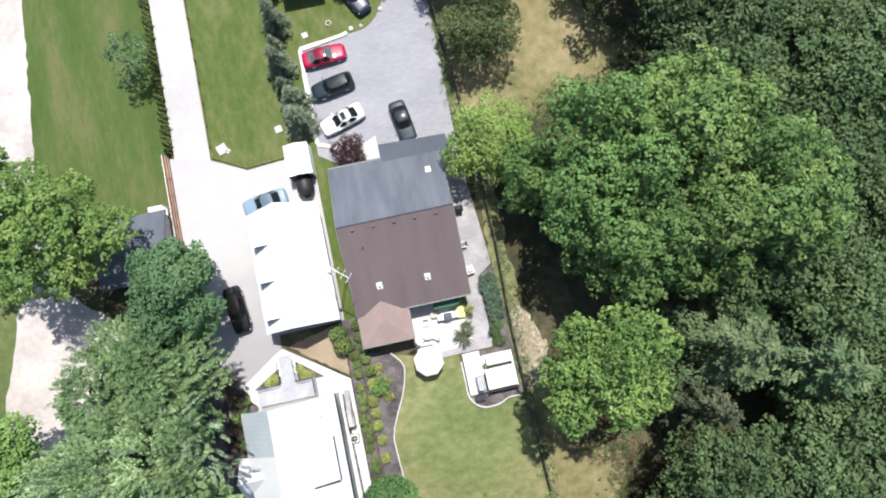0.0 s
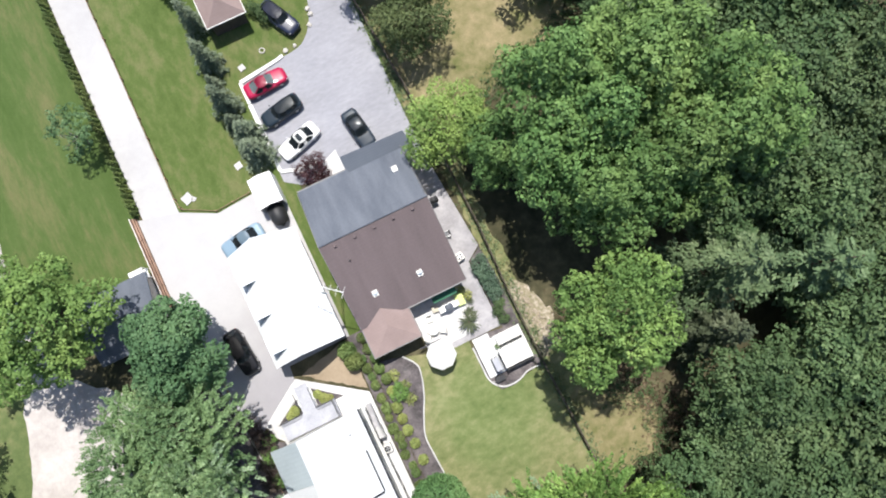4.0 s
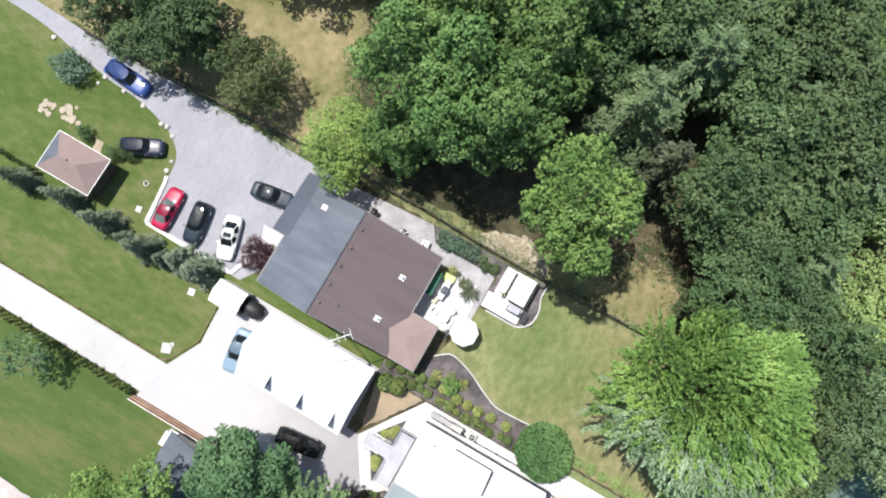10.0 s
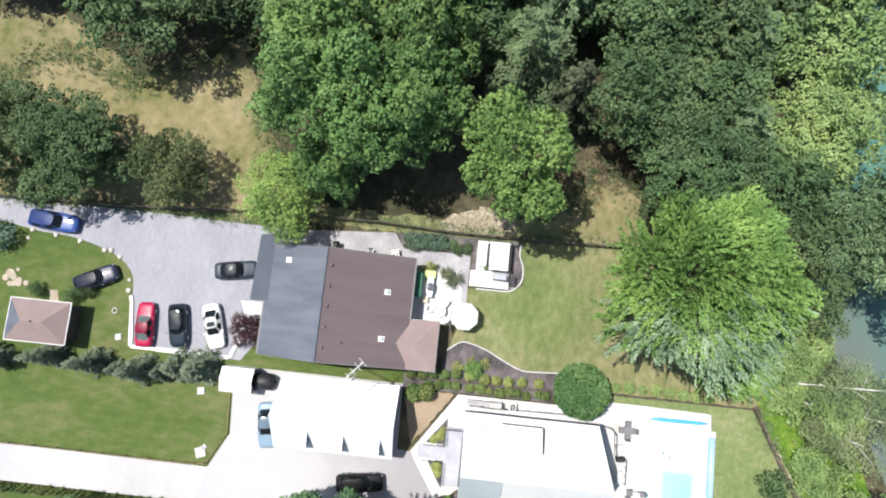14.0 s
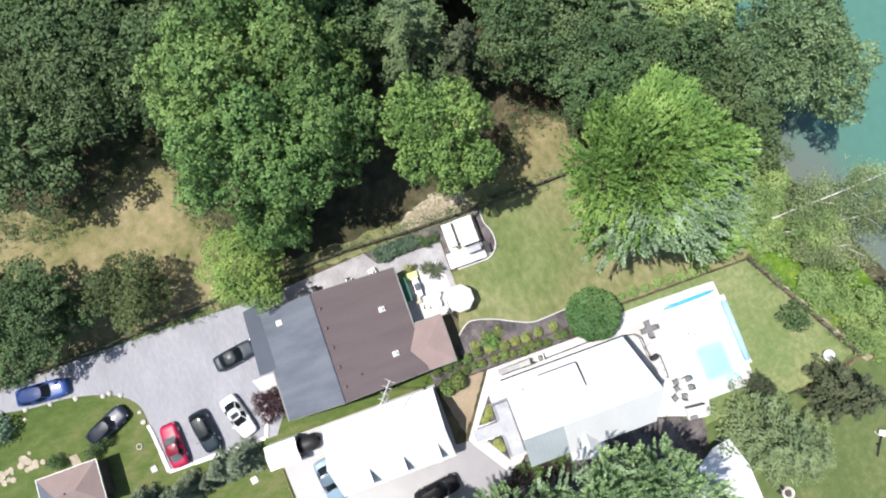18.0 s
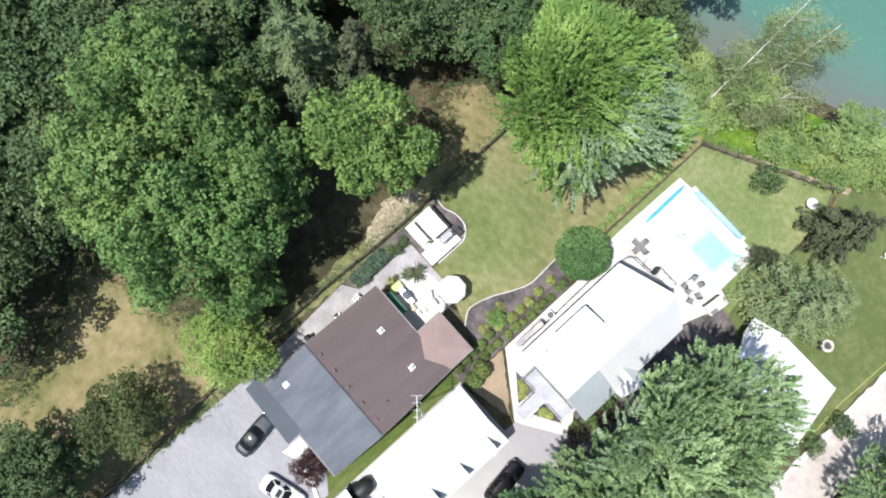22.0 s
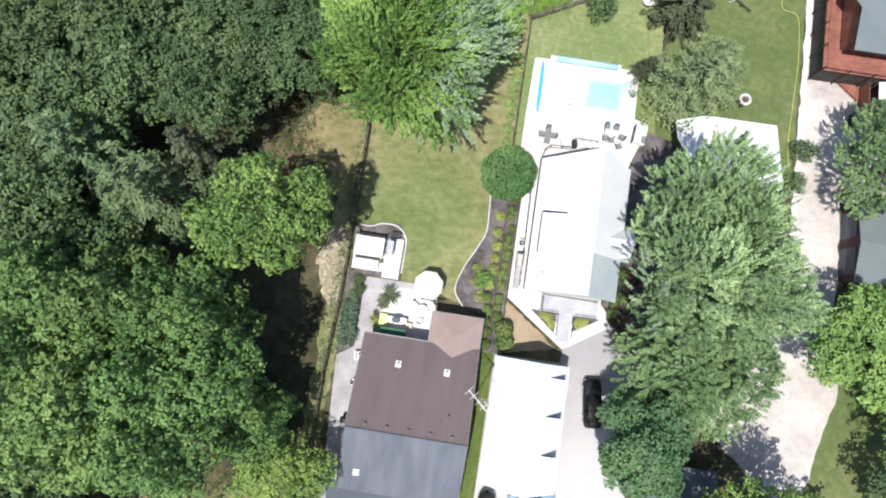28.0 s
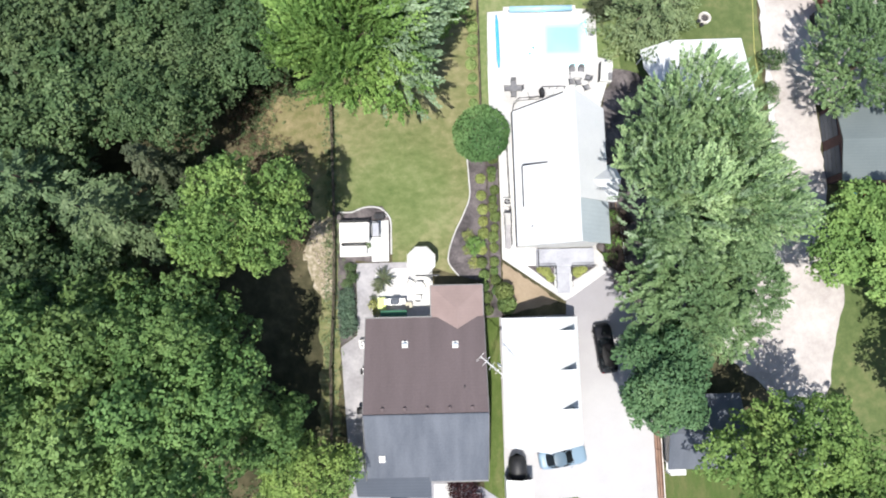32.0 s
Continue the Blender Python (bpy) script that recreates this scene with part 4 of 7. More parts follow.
for x, y in ((6.95, -12.85), (11.5, -12.95), (4.8, -22.75)):
    z = slope_z(y)
    tip = -17 if y > RY else 17
    bm = box(-0.27, 0.27, -0.31, 0.31, -0.12, 0.13, 0.02)
    bmesh.ops.transform(bm, matrix=pose(x, y, z, tip, 0, 0), verts=bm.verts)
    s = part("skylight", bm, M["cloth"], home, "square skylight in a white frame")
    bm = disc(0, 0, 0.12, 0.36, 0.31, 0.03, sides=4)
    bmesh.ops.transform(bm, matrix=pose(x, y, z, tip, 0, 0) @ pose(0, 0, 0, 0, 0, 45), verts=bm.verts)
    part("pane", bm, M["sky_pane"] if y > RY else M["cloth"], s, "milky pyramid dome")
for i in range(5):
    x = 5.0 + i * 1.95
    z = slope_z(-18.3)
    part("roof_vent", box(x - 0.14, x + 0.14, -18.45, -18.15, z - 0.05, z + 0.16, 0.03), M["brown_roof"], home, "small brown roof vent")
part("vent_pipe", disc(12.2, -16.6, 4.7, 5.25, 0.06), M["black"], home)

# garage with a steep white roof
gar = thing("garage", "white garage with a steep white metal roof and dormers", "garage")
walls(gar, 16.3, 22.4, -21.9, -11.0, 2.9, M["white"])
GXR, GZR = 19.4, 5.9
for y in (-21.9, -11.2):
    part("gable", prism([(16.3, y, 2.9), (22.4, y, 2.9), (GXR, y, 5.6)], (0, 0.2, 0)), M["white"], gar)
roof_panel("roof_slope", [(15.85, -22.25, 2.75), (GXR, -22.25, GZR), (GXR, -10.7, GZR), (15.85, -10.7, 2.75)], M["garage_roof"], gar)
roof_panel("roof_slope", [(GXR, -22.25, GZR), (22.85, -22.25, 2.75), (22.85, -10.7, 2.75), (GXR, -10.7, GZR)], M["garage_roof"], gar)
part("ridge_cap", tube([(GXR, -22.25, GZR), (GXR, -10.7, GZR)], 0.07, 6), M["garage_roof"], gar)
for y in (-12.0, -15.45, -18.85):
    # Shade on the dormer cheeks is put into their dark colour.
    d = part("dormer", prism([(20.75, y, 4.62), (22.1, y, 3.36), (22.1, y, 4.5)], (0, -1.5, 0)), M["siding_and_shade"], gar, "roof dormer, its cheeks darkened for shade")
    part("dormer_roof", prism([(20.6, y + 0.1, 4.72), (22.3, y + 0.1, 4.5), (22.3, y + 0.1, 4.56), (20.6, y + 0.1, 4.78)], (0, -1.7, 0)), M["garage_roof"], d)
    part("dormer_window", box(22.1, 22.13, y - 1.25, y - 0.25, 3.75, 4.4), M["glass"], d)

# white cottage by the pool
cot = thing("cottage", "white cottage with a white metal roof and prow gable", "house")
walls(cot, 17.8, 25.2, -3.9, 8.0, 4.9, M["white"])
CX, CZ = 22.6, 7.4
for y, dy in ((-3.9, 0.2), (7.8, 0.2)):
    part("gable", prism([(17.8, y, 4.9), (25.2, y, 4.9), (CX, y, 7.2)], (0, dy, 0)), M["white"], cot)
roof_panel("roof_slope", [(17.35, -4.25, 4.75), (CX, -4.25, CZ), (CX, 9.4, CZ), (17.35, 8.35, 4.75)], M["white_roof"], cot)
roof_panel("roof_slope", [(CX, -0.4, CZ), (25.75, -0.4, 5.05), (25.75, 8.35, 5.05), (CX, 9.4, CZ)], M["white_roof"], cot)
# This slope's sky reflection is painted in by its bluish metal.
roof_panel("roof_slope", [(CX, -4.25, CZ), (25.75, -4.25, 4.9), (25.75, -0.42, 4.9), (CX, -0.42, CZ)], M["sky_tint_metal"], cot, label="metal roof slope with the sky's blue painted in")
part("ridge_cap", tube([(CX, -4.25, CZ), (CX, 9.4, CZ)], 0.06, 6), M["white_roof"], cot)
part("dormer", prism([(18.2, -0.6, 5.15), (CX, -0.6, 7.3), (CX, -0.6, 7.44), (18.2, -0.6, 5.42)], (0, 3.4, 0)), M["white"], cot, "long white roof dormer")
part("dormer_roof", prism([(18.0, -0.75, 5.36), (CX, -0.75, 7.44), (CX, -0.75, 7.5), (18.0, -0.75, 5.42)], (0, 3.75, 0)), M["white_roof"], cot)
part("side_gable", prism([(24.0, -0.35, 4.6), (24.0, 3.1, 4.6), (24.0, 1.4, 6.3)], (2.6, 0, 0)), M["white_roof"], cot, "white cross gable")
box_part("gutter", (17.22, 17.34, -4.25, 8.35, 4.6, 4.74), M["dark_metal"], cot, "dark gutter")
part("barge_board", prism([(17.35, 8.36, 4.6), (CX - 0.9, 9.26, 6.9), (CX - 0.9, 9.26, 7.0), (17.35, 8.36, 4.76)], (-0.02, 0.09, 0)), M["dark_metal"], cot, "dark barge board")
box_part("flashing", (17.9, 18.0, -0.75, 3.0, 5.34, 5.45), M["dark_metal"], cot, "dark strip at the dormer's edge")
part("flashing", prism([(18.0, 3.0, 5.39), (20.1, 3.0, 6.36), (20.1, 3.1, 6.36), (18.0, 3.16, 5.39)], (0, 0, 0.06)), M["dark_metal"], cot, "dark strip at the dormer's edge")
box_part("vent_pipe", (18.6, 18.7, -2.6, -2.5, 5.3, 5.6), M["dark_metal"], cot)
box_part("porch_floor", (19.7, 25.3, -5.85, -4.1, 0.0, 0.55), M["bluish"], cot, "pale grey porch floor")
box_part("porch_step", (21.5, 23.0, -6.5, -5.85, 0.0, 0.3), M["bluish"], cot)
box_part("walk_slab", (21.5, 23.0, -8.4, -6.5, 0.0, 0.1), M["bluish"], cot)
dark = lambda n_, lim: box_part(n_, lim, M["dark_metal"], cot)  # noqa: E731
for x0, x1 in ((19.75, 21.45), (23.05, 25.25)):
    dark("porch_rail", (x0, x1, -5.85, -5.8, 1.35, 1.41)), dark("porch_rail", (x0, x1, -5.85, -5.8, 0.72, 0.76))
    for i in range(int((x1 - x0) / 0.14) + 1):
        dark("baluster", (x0 + i * 0.14, x0 + i * 0.14 + 0.025, -5.84, -5.81, 0.55, 1.36))
dark("porch_rail", (19.75, 19.8, -5.85, -4.2, 1.35, 1.41))
for x in (21.47, 22.99):
    box_part("walk_kerb", (x - 0.06, x + 0.1, -8.3, -6.5, 0.0, 0.22), M["white"], cot, "white kerb beside the porch walk")
    dark("walk_rail", (x, x + 0.04, -7.9, -5.85, 0.95, 1.0))
    for i in range(4):
        dark("rail_post", (x, x + 0.04, -7.9 + i * 0.65, -7.86 + i * 0.65, 0.1, 0.95))
for i in range(11):
    dark("baluster", (19.76, 19.785, -5.7 + i * 0.14, -5.675 + i * 0.14, 0.55, 1.36))

# neighbours
M["maroon"] = mat("dark_maroon_siding", (0.045, 0.02, 0.022), (0.075, 0.035, 0.036), 1.0, 0.8, 0.1)
M["teal_roof"] = mat("grey_green_shingles", (0.1, 0.125, 0.13), (0.15, 0.175, 0.18), 0.35, 0.9, 0.5, fine=30, spread=0.5, wave=("Y", 0.28, 0.1))
nb = thing("bungalow", "grey roofed bungalow with dark doors by the lane", "house")
walls(nb, 49.0, 58, 1.8, 9.2, 2.8, M["maroon"])
roof_panel("roof_slope", [(48.7, 1.5, 2.8), (58.5, 1.5, 2.8), (58.5, 5.4, 3.5), (48.7, 5.4, 3.5)], M["teal_roof"], nb)
roof_panel("roof_slope", [(48.7, 5.4, 3.5), (58.5, 5.4, 3.5), (58.5, 9.3, 2.8), (48.7, 9.3, 2.8)], M["teal_roof"], nb)
for x in (49.0, 57.8):
    part("gable", prism([(x, 1.8, 2.8), (x, 9.2, 2.8), (x, 5.4, 3.4)], (0.2, 0, 0)), M["maroon"], nb)
for y in (2.4, 6.1):
    door = box_part("garage_door", (48.94, 49.0, y, y + 2.7, 0, 2.4), M["grey_roof"], nb, "grey garage door")
    for k in range(1, 4):
        box_part("door_seam", (48.93, 48.94, y, y + 2.7, k * 0.6 - 0.015, k * 0.6 + 0.015), M["black"], door)
rh = thing("chalet", "red-brown timber chalet with a raised wrap-round deck", "house")
M["dark_wood"] = mat("dark_stained_wood", (0.02, 0.018, 0.018), (0.05, 0.042, 0.04), 1.0, 0.8, 0.2)
walls(rh, 46.2, 57.5, 25.1, 38.5, 5.0, M["red_wood"])
for lim in ((44.6, 44.7, 22.85, 38, -0.2, 2.4), (44.7, 57, 22.85, 22.95, -0.2, 2.4)):
    box_part("skirting_wall", lim, M["dark_wood"], rh, "dark wall under the deck")
roof_panel("roof_slope", [(46.0, 23.9, 5.0), (58, 23.9, 5.0), (58, 31, 6.3), (45.0, 31, 6.3), (45.0, 29, 5.93), (46.0, 28, 5.75)], M["teal_roof"], rh, label="grey-green shingle roof slope")
roof_panel("roof_slope", [(45.0, 31, 6.3), (58, 31, 6.3), (58, 39, 4.84), (45.0, 39, 4.84)], M["teal_roof"], rh, label="grey-green shingle roof slope")
for i in range(12):
    y = 22.75 + i * 0.2
    box_part("deck_board", (44.5, 57, y, y + 0.192, 2.44, 2.5), M["red_wood"], rh)
for i in range(8):
    x = 44.5 + i * 0.2
    box_part("deck_board", (x, x + 0.192, 25.16, 38, 2.44, 2.5), M["red_wood"], rh)
for lim in ((44.42, 44.52, 22.65, 38, 3.36, 3.44), (44.42, 57, 22.6, 22.7, 3.36, 3.44), (44.44, 44.5, 22.7, 38, 2.66, 2.72), (44.5, 57, 22.62, 22.68, 2.66, 2.72)):
    box_part("handrail", lim, M["red_wood"], rh)
for i in range(7):
    box_part("deck_post", (44.43, 44.53, 22.7 + i * 2.5, 22.8 + i * 2.5, -0.1, 3.36), M["dark_wood"], rh)
for i in range(5):
    box_part("deck_post", (46.9 + i * 2.5, 47.0 + i * 2.5, 22.62, 22.72, -0.1, 3.36), M["dark_wood"], rh)
ld = thing("low_deck", "low red-stained timber landing before the chalet", "deck")
for i in range(8):
    x = 47.6 + i * 0.27
    part("deck_board", box(x, x + 0.255, 22.7 - 0.22 * i, 22.8, 0.0, 0.3), M["red_wood"], ld)
rs = thing("red_fence", "tall red-stained board fence beside the chalet", "fence")
for i in range(11):
    y = 22.6 - i * 0.27
    part("board", box(49.85, 49.9, y - 0.26, y, -0.1, 1.8), M["red_wood"], rs)
rd = thing("red_platform", "dark red timber platform behind the fence", "deck")
for i in range(10):
    x = 49.95 + i * 0.22
    part("deck_board", box(x, x + 0.21, 19.7, 22.6, 0.0, 0.55), M["maroon"], rd)
gg = thing("storage_box", "grey-lidded garden storage box beside the red fence", "storage box", at=(49.5, 18.7, 0))
part("body", box(-0.5, 0.5, -0.8, 0.8, 0.0, 0.9, 0.02), M["dark_wood"], gg)
part("lid", box(-0.56, 0.56, -0.86, 0.86, 0.9, 0.98, 0.02), M["teal_roof"], gg)
wc = thing("canopy", "small white canopy beside the chalet", "canopy", at=(51.6, 21.6, 0))
part("cover", prism([(-1.0, -0.95, 2.1), (1.0, -0.95, 2.1), (0, -0.95, 2.5)], (0, 1.9, 0)), M["white"], wc)
for sx in (-0.95, 0.95):
    for sy in (-0.9, 0.9):
        part("pole", tube([(sx, sy, 0), (sx, sy, 2.1)], 0.03, 6), M["metal"], wc)
can = thing("carport", "white roofed carport at the lawn's edge", "carport")
part("roof", prism([(33.4, 8.6, 2.7), (41.5, 8.6, 2.7), (40.25, 15.95, 2.7), (33.2, 15.9, 2.7), (30.3, 15.0, 2.7), (30.6, 13.2, 2.7)], (0, 0, 0.12)), M["white_roof"], can)
for x, y in ((33.8, 8.9), (41.0, 8.9), (39.9, 15.5), (30.8, 14.7), (35.4, 8.9), (35.2, 15.4)):
    box_part("post", (x, x + 0.1, y, y + 0.1, 0, 2.7), M["white"], can)
sh2 = thing("outbuilding", "slate grey roofed outbuilding by the timber wall", "shed")
walls(sh2, 30.9, 37, -24.2, -18.4, 2.6, M["siding"])
roof_panel("roof_slope", [(30.4, -24.6, 2.6), (37.4, -24.6, 2.6), (37.4, -21.3, 3.7), (30.4, -21.3, 3.7)], M["grey_roof"], sh2)
roof_panel("roof_slope", [(30.4, -21.3, 3.7), (37.4, -21.3, 3.7), (37.4, -18, 2.6), (30.4, -18, 2.6)], M["grey_roof"], sh2)
for x in (30.9, 36.8):
    part("gable", prism([(x, -24.2, 2.6), (x, -18.4, 2.6), (x, -21.3, 3.55)], (0.2, 0, 0)), M["siding"], sh2)

# garden shed with a hip roof
shed = thing("garden_shed", "garden shed with a rosy hip roof and white trim", "shed")
walls(shed, 11.6, 15.1, -50.1, -44.7, 2.4, M["siding_and_shade"], 0.12)
a, b, c, d = (11.25, -50.4, 2.5), (15.4, -50.4, 2.5), (15.4, -44.3, 2.5), (11.25, -44.3, 2.5)
e, f = (13.32, -48.3, 3.75), (13.32, -46.2, 3.75)
for pts, m_ in (((a, b, e), "grey_roof"), ((b, c, f, e), "pink_roof"), ((c, d, f), "pink_roof"), ((d, a, e, f), "pink_roof")):
    roof_panel("roof_slope", pts, M[m_], shed, 0.08)
for lim in ((11.2, 15.45, -50.47, -50.4, 2.4, 2.53), (11.2, 15.45, -44.3, -44.23, 2.4, 2.53), (11.18, 11.25, -50.4, -44.3, 2.4, 2.53), (15.4, 15.47, -50.4, -44.3, 2.4, 2.53)):
    box_part("gutter", lim, M["white"], shed)
part("finial", disc(13.32, -47.2, 3.7, 3.95, 0.1, 0.04), M["brown_roof"], shed)


# ---------------------------------------------------------------- cars
def paint(name, col):
    m = plain(name, col, 0.36, 0.0, 0.35)
    b_ = m.node_tree.nodes["Principled BSDF"]
    b_.inputs["Specular IOR Level"].default_value, b_.inputs["Coat Roughness"].default_value = 0.25, 0.06
    return m


def wheel(car, x, y, r=0.33):
    w = part("wheel", tube([(x, y - 0.11, r), (x, y + 0.11, r)], r, 16), M["tyre"], car)
    part("rim", tube([(x, y - 0.125, r), (x, y + 0.125, r)], r * 0.62, 12), M["metal"], w)


def body_shell(L, W, nose, belt, tail, low=0.22):
    """The lower body, rounded in plan and section: nose, belt and tail heights along it."""
    bm = bmesh.new()
    st = [(-0.5, 0.6, tail * 0.72), (-0.492, 0.74, tail * 0.86), (-0.47, 0.86, tail * 0.97), (-0.42, 0.94, tail), (-0.33, 0.985, tail * 1.02), (-0.18, 1.0, belt), (0.05, 1.0, belt), (0.2, 0.99, belt * 0.97), (0.3, 0.975, nose * 1.05), (0.39, 0.94, nose), (0.44, 0.89, nose * 0.96), (0.475, 0.79, nose * 0.87), (0.494, 0.66, nose * 0.76), (0.5, 0.52, nose * 0.68)]
    rings = []
    for s, wf, h in st:
        w = W / 2 * wf
        sec = [(-w * 0.9, low), (-w, low + 0.2), (-w, h * 0.72), (-w * 0.965, h * 0.88), (-w * 0.87, h * 0.97), (-w * 0.6, h * 1.005), (0, h * 1.025), (w * 0.6, h * 1.005), (w * 0.87, h * 0.97), (w * 0.965, h * 0.88), (w, h * 0.72), (w, low + 0.2), (w * 0.9, low)]
        rings.append([bm.verts.new((s * L, y, z)) for y, z in sec])
    k = len(rings[0])
    for r0, r1 in zip(rings, rings[1:]):
        for i in range(k):
            bm.faces.new((r0[i], r0[(i + 1) % k], r1[(i + 1) % k], r1[i]))
    bm.faces.new(rings[0]), bm.faces.new(rings[-1][::-1])
    return bm


def make_car(name, label, colour, at, turn, L=4.55, W=1.8, H=1.42, kind="sedan", sunroof=False, glass="glass", rails=False, screen=None):
    """A car heading along x: rounded body, glasshouse in panes between painted pillars, domed roof, lamps, mirrors, wheels."""
    car = thing(name, label, "car", "", at, turn)
    p = paint(name + "_paint", colour)
    belt = 0.9 if kind == "sedan" else 1.02
    nose, tail = belt - 0.14, belt - (0.03 if kind == "sedan" else 0.0)
    part("body", body_shell(L, W, nose, belt, tail), p, car, smooth=True)
    fr, rf, rr, rb = {"sedan": (0.205, 0.05, -0.2, -0.37), "suv": (0.22, 0.1, -0.35, -0.465)}[kind]
    wb, wt = W / 2 * 0.93, W / 2 * 0.68

    def outline(t, a):
        """A point of the glasshouse at height t (belt to roof) and angle a."""
        s_ = t**0.9
        xc, hl = (fr + rb) / 2 + ((rf + rr) / 2 - (fr + rb) / 2) * s_, (fr - rb) / 2 + ((rf - rr) / 2 - (fr - rb) / 2) * s_
        hw, e_ = wb + (wt - wb) * s_, 2 / 3.4
        ca, sa = math.cos(a), math.sin(a)
        return Vector(((xc + hl * math.copysign(abs(ca) ** e_, ca)) * L, hw * math.copysign(abs(sa) ** e_, sa) , belt - 0.04 + (H - 0.04 - belt + 0.04) * t))

    def sector(a0, a1, out=0.0, n_=6):
        bm = bmesh.new()
        rows_ = []
        for i in range(n_ + 1):
            a_ = radians(a0 + (a1 - a0) * i / n_)
            rows_.append([bm.verts.new(outline(t, a_) + Vector((math.cos(a_), math.sin(a_), 0.3)) * out) for t in (0, 0.35, 0.7, 1.0)])
        for r0, r1 in zip(rows_, rows_[1:]):
            for i in range(3):
                bm.faces.new((r0[i], r1[i], r1[i + 1], r0[i + 1]))
        bmesh.ops.solidify(bm, geom=bm.faces[:], thickness=0.02)
        return bm

    part("windscreen", sector(-37, 37), M[screen or glass], car, smooth=True)
    part("rear_window", sector(145, 215), M[screen or glass], car, smooth=True)
    for s in (1, -1):
        part("side_window", sector(s * 47, s * 86), M[glass], car, smooth=True)
        part("side_window", sector(s * 93, s * 134), M[glass], car, smooth=True)
        for a0, a1 in ((37, 47), (86, 93), (134, 145)):
            part("pillar", sector(s * a0, s * a1, 0.004, 2), p, car, smooth=True)
    rm = bmesh.new()
    rings = [[rm.verts.new(((outline(1, 2 * math.pi * i / 36) - Vector(((rf + rr) / 2 * L, 0, 0))) * f).to_2d().to_3d() + Vector(((rf + rr) / 2 * L, 0, H - 0.05 + 0.05 * (1 - f * f)))) for i in range(36)] for f in (1.05, 1.0, 0.8, 0.5, 0.2, 0.03)]
    for r0, r1 in zip(rings, rings[1:]):
        for i in range(36):
            rm.faces.new((r0[i], r0[(i + 1) % 36], r1[(i + 1) % 36], r1[i]))
    rm.faces.new(rings[-1])
    bmesh.ops.solidify(rm, geom=rm.faces[:], thickness=0.02)
    part("roof", rm, p, car, smooth=True)
    for s in (-1, 1):
        part("headlight", box(0.44 * L, 0.475 * L, s * W * 0.34 - 0.13, s * W * 0.34 + 0.13, nose * 0.76, nose * 0.86, 0.02), M["lamp_glass"], car, "clear headlight")
        part("tail_light", box(-0.488 * L, -0.47 * L, s * W * 0.33 - 0.13, s * W * 0.33 + 0.13, tail * 0.7, tail * 0.84, 0.02), M["tail"], car, "red tail light")
        part("mirror", box(fr * L - 0.34, fr * L - 0.22, s * (W / 2 + 0.07) - 0.08, s * (W / 2 + 0.07) + 0.08, belt - 0.02, belt + 0.1, 0.03), p, car)
        for x in (0.3, -0.29):
            wheel(car, x * L, s * (W / 2 - 0.13), 0.33 if kind == "sedan" else 0.37)
        if rails:
            part("roof_rail", tube([(rf * L - 0.1, s * wt * 0.8, H + 0.05), (rr * L + 0.1, s * wt * 0.8, H + 0.05)], 0.025, 6), M["metal"], car)
    part("bonnet_line", box(0.19 * L, 0.205 * L, -W * 0.4, W * 0.4, belt * 0.95, belt * 0.985), M["black"], car)
    if sunroof:
        part("sunroof", box(-0.09 * L, 0.01 * L, -0.4, 0.4, H - 0.02, H + 0.012, 0.01), M["glass"], car)
    return car


M["lamp_glass"] = plain("clear_lamp_glass", (0.3, 0.31, 0.32), 0.15)
# Sky reflection in the red sedan's screens, painted into the glass colour.
M["sky_glass"] = plain("glass_with_sky_tint", (0.2, 0.245, 0.25), 0.1)
M["tail"] = plain("red_lens", (0.35, 0.01, 0.01), 0.2)
deg = lambda dx, dy: math.degrees(math.atan2(dy, dx))  # noqa: E731
P_ = 0.035
make_car("sedan", "red sedan parked by the white kerb", (0.33, 0.008, 0.05), (12.65, -37.55, P_), 184, screen="sky_glass")
make_car("hatchback", "black hatchback parked between two cars", (0.014, 0.024, 0.034), (12.4, -34.15, P_), deg(3.97, 0.74), 4.4, 1.8, 1.48, "suv")
make_car("coupe", "white coupe with black sunroof, parked askew", (0.78, 0.78, 0.76), (12.1, -30.5, P_), deg(4.3, 1.34), 4.6, 1.82, 1.38, sunroof=True)
make_car("estate_car", "dark grey car nosed under the porch roof", (0.022, 0.032, 0.045), (6.15, -29.0, P_), deg(-0.27, 1.68), 4.5, 1.8, 1.45)
make_car("crossover", "dark navy car parked on the lawn", (0.02, 0.026, 0.05), (8.5, -43.4, 0.012), deg(-1.97, 3.98), 4.6, 1.85, 1.55, "suv")
make_car("minivan", "blue minivan parked at the drive's edge", (0.03, 0.07, 0.24), (3.0, -48.8, P_), deg(0.38, 5.25), 5.2, 1.95, 1.7, "suv")
make_car("off_roader", "black off-road car in the driveway court", (0.008, 0.008, 0.01), (25.85, -13.75, 0.04), deg(-0.5, 4.25), 4.75, 1.78, 1.75, "suv", rails=False)
make_car("sedan", "blue-grey sedan nosed under the garage roof", (0.19, 0.27, 0.34), (21.3, -23.7, 0.04), 8, 4.5, 1.8, 1.42)

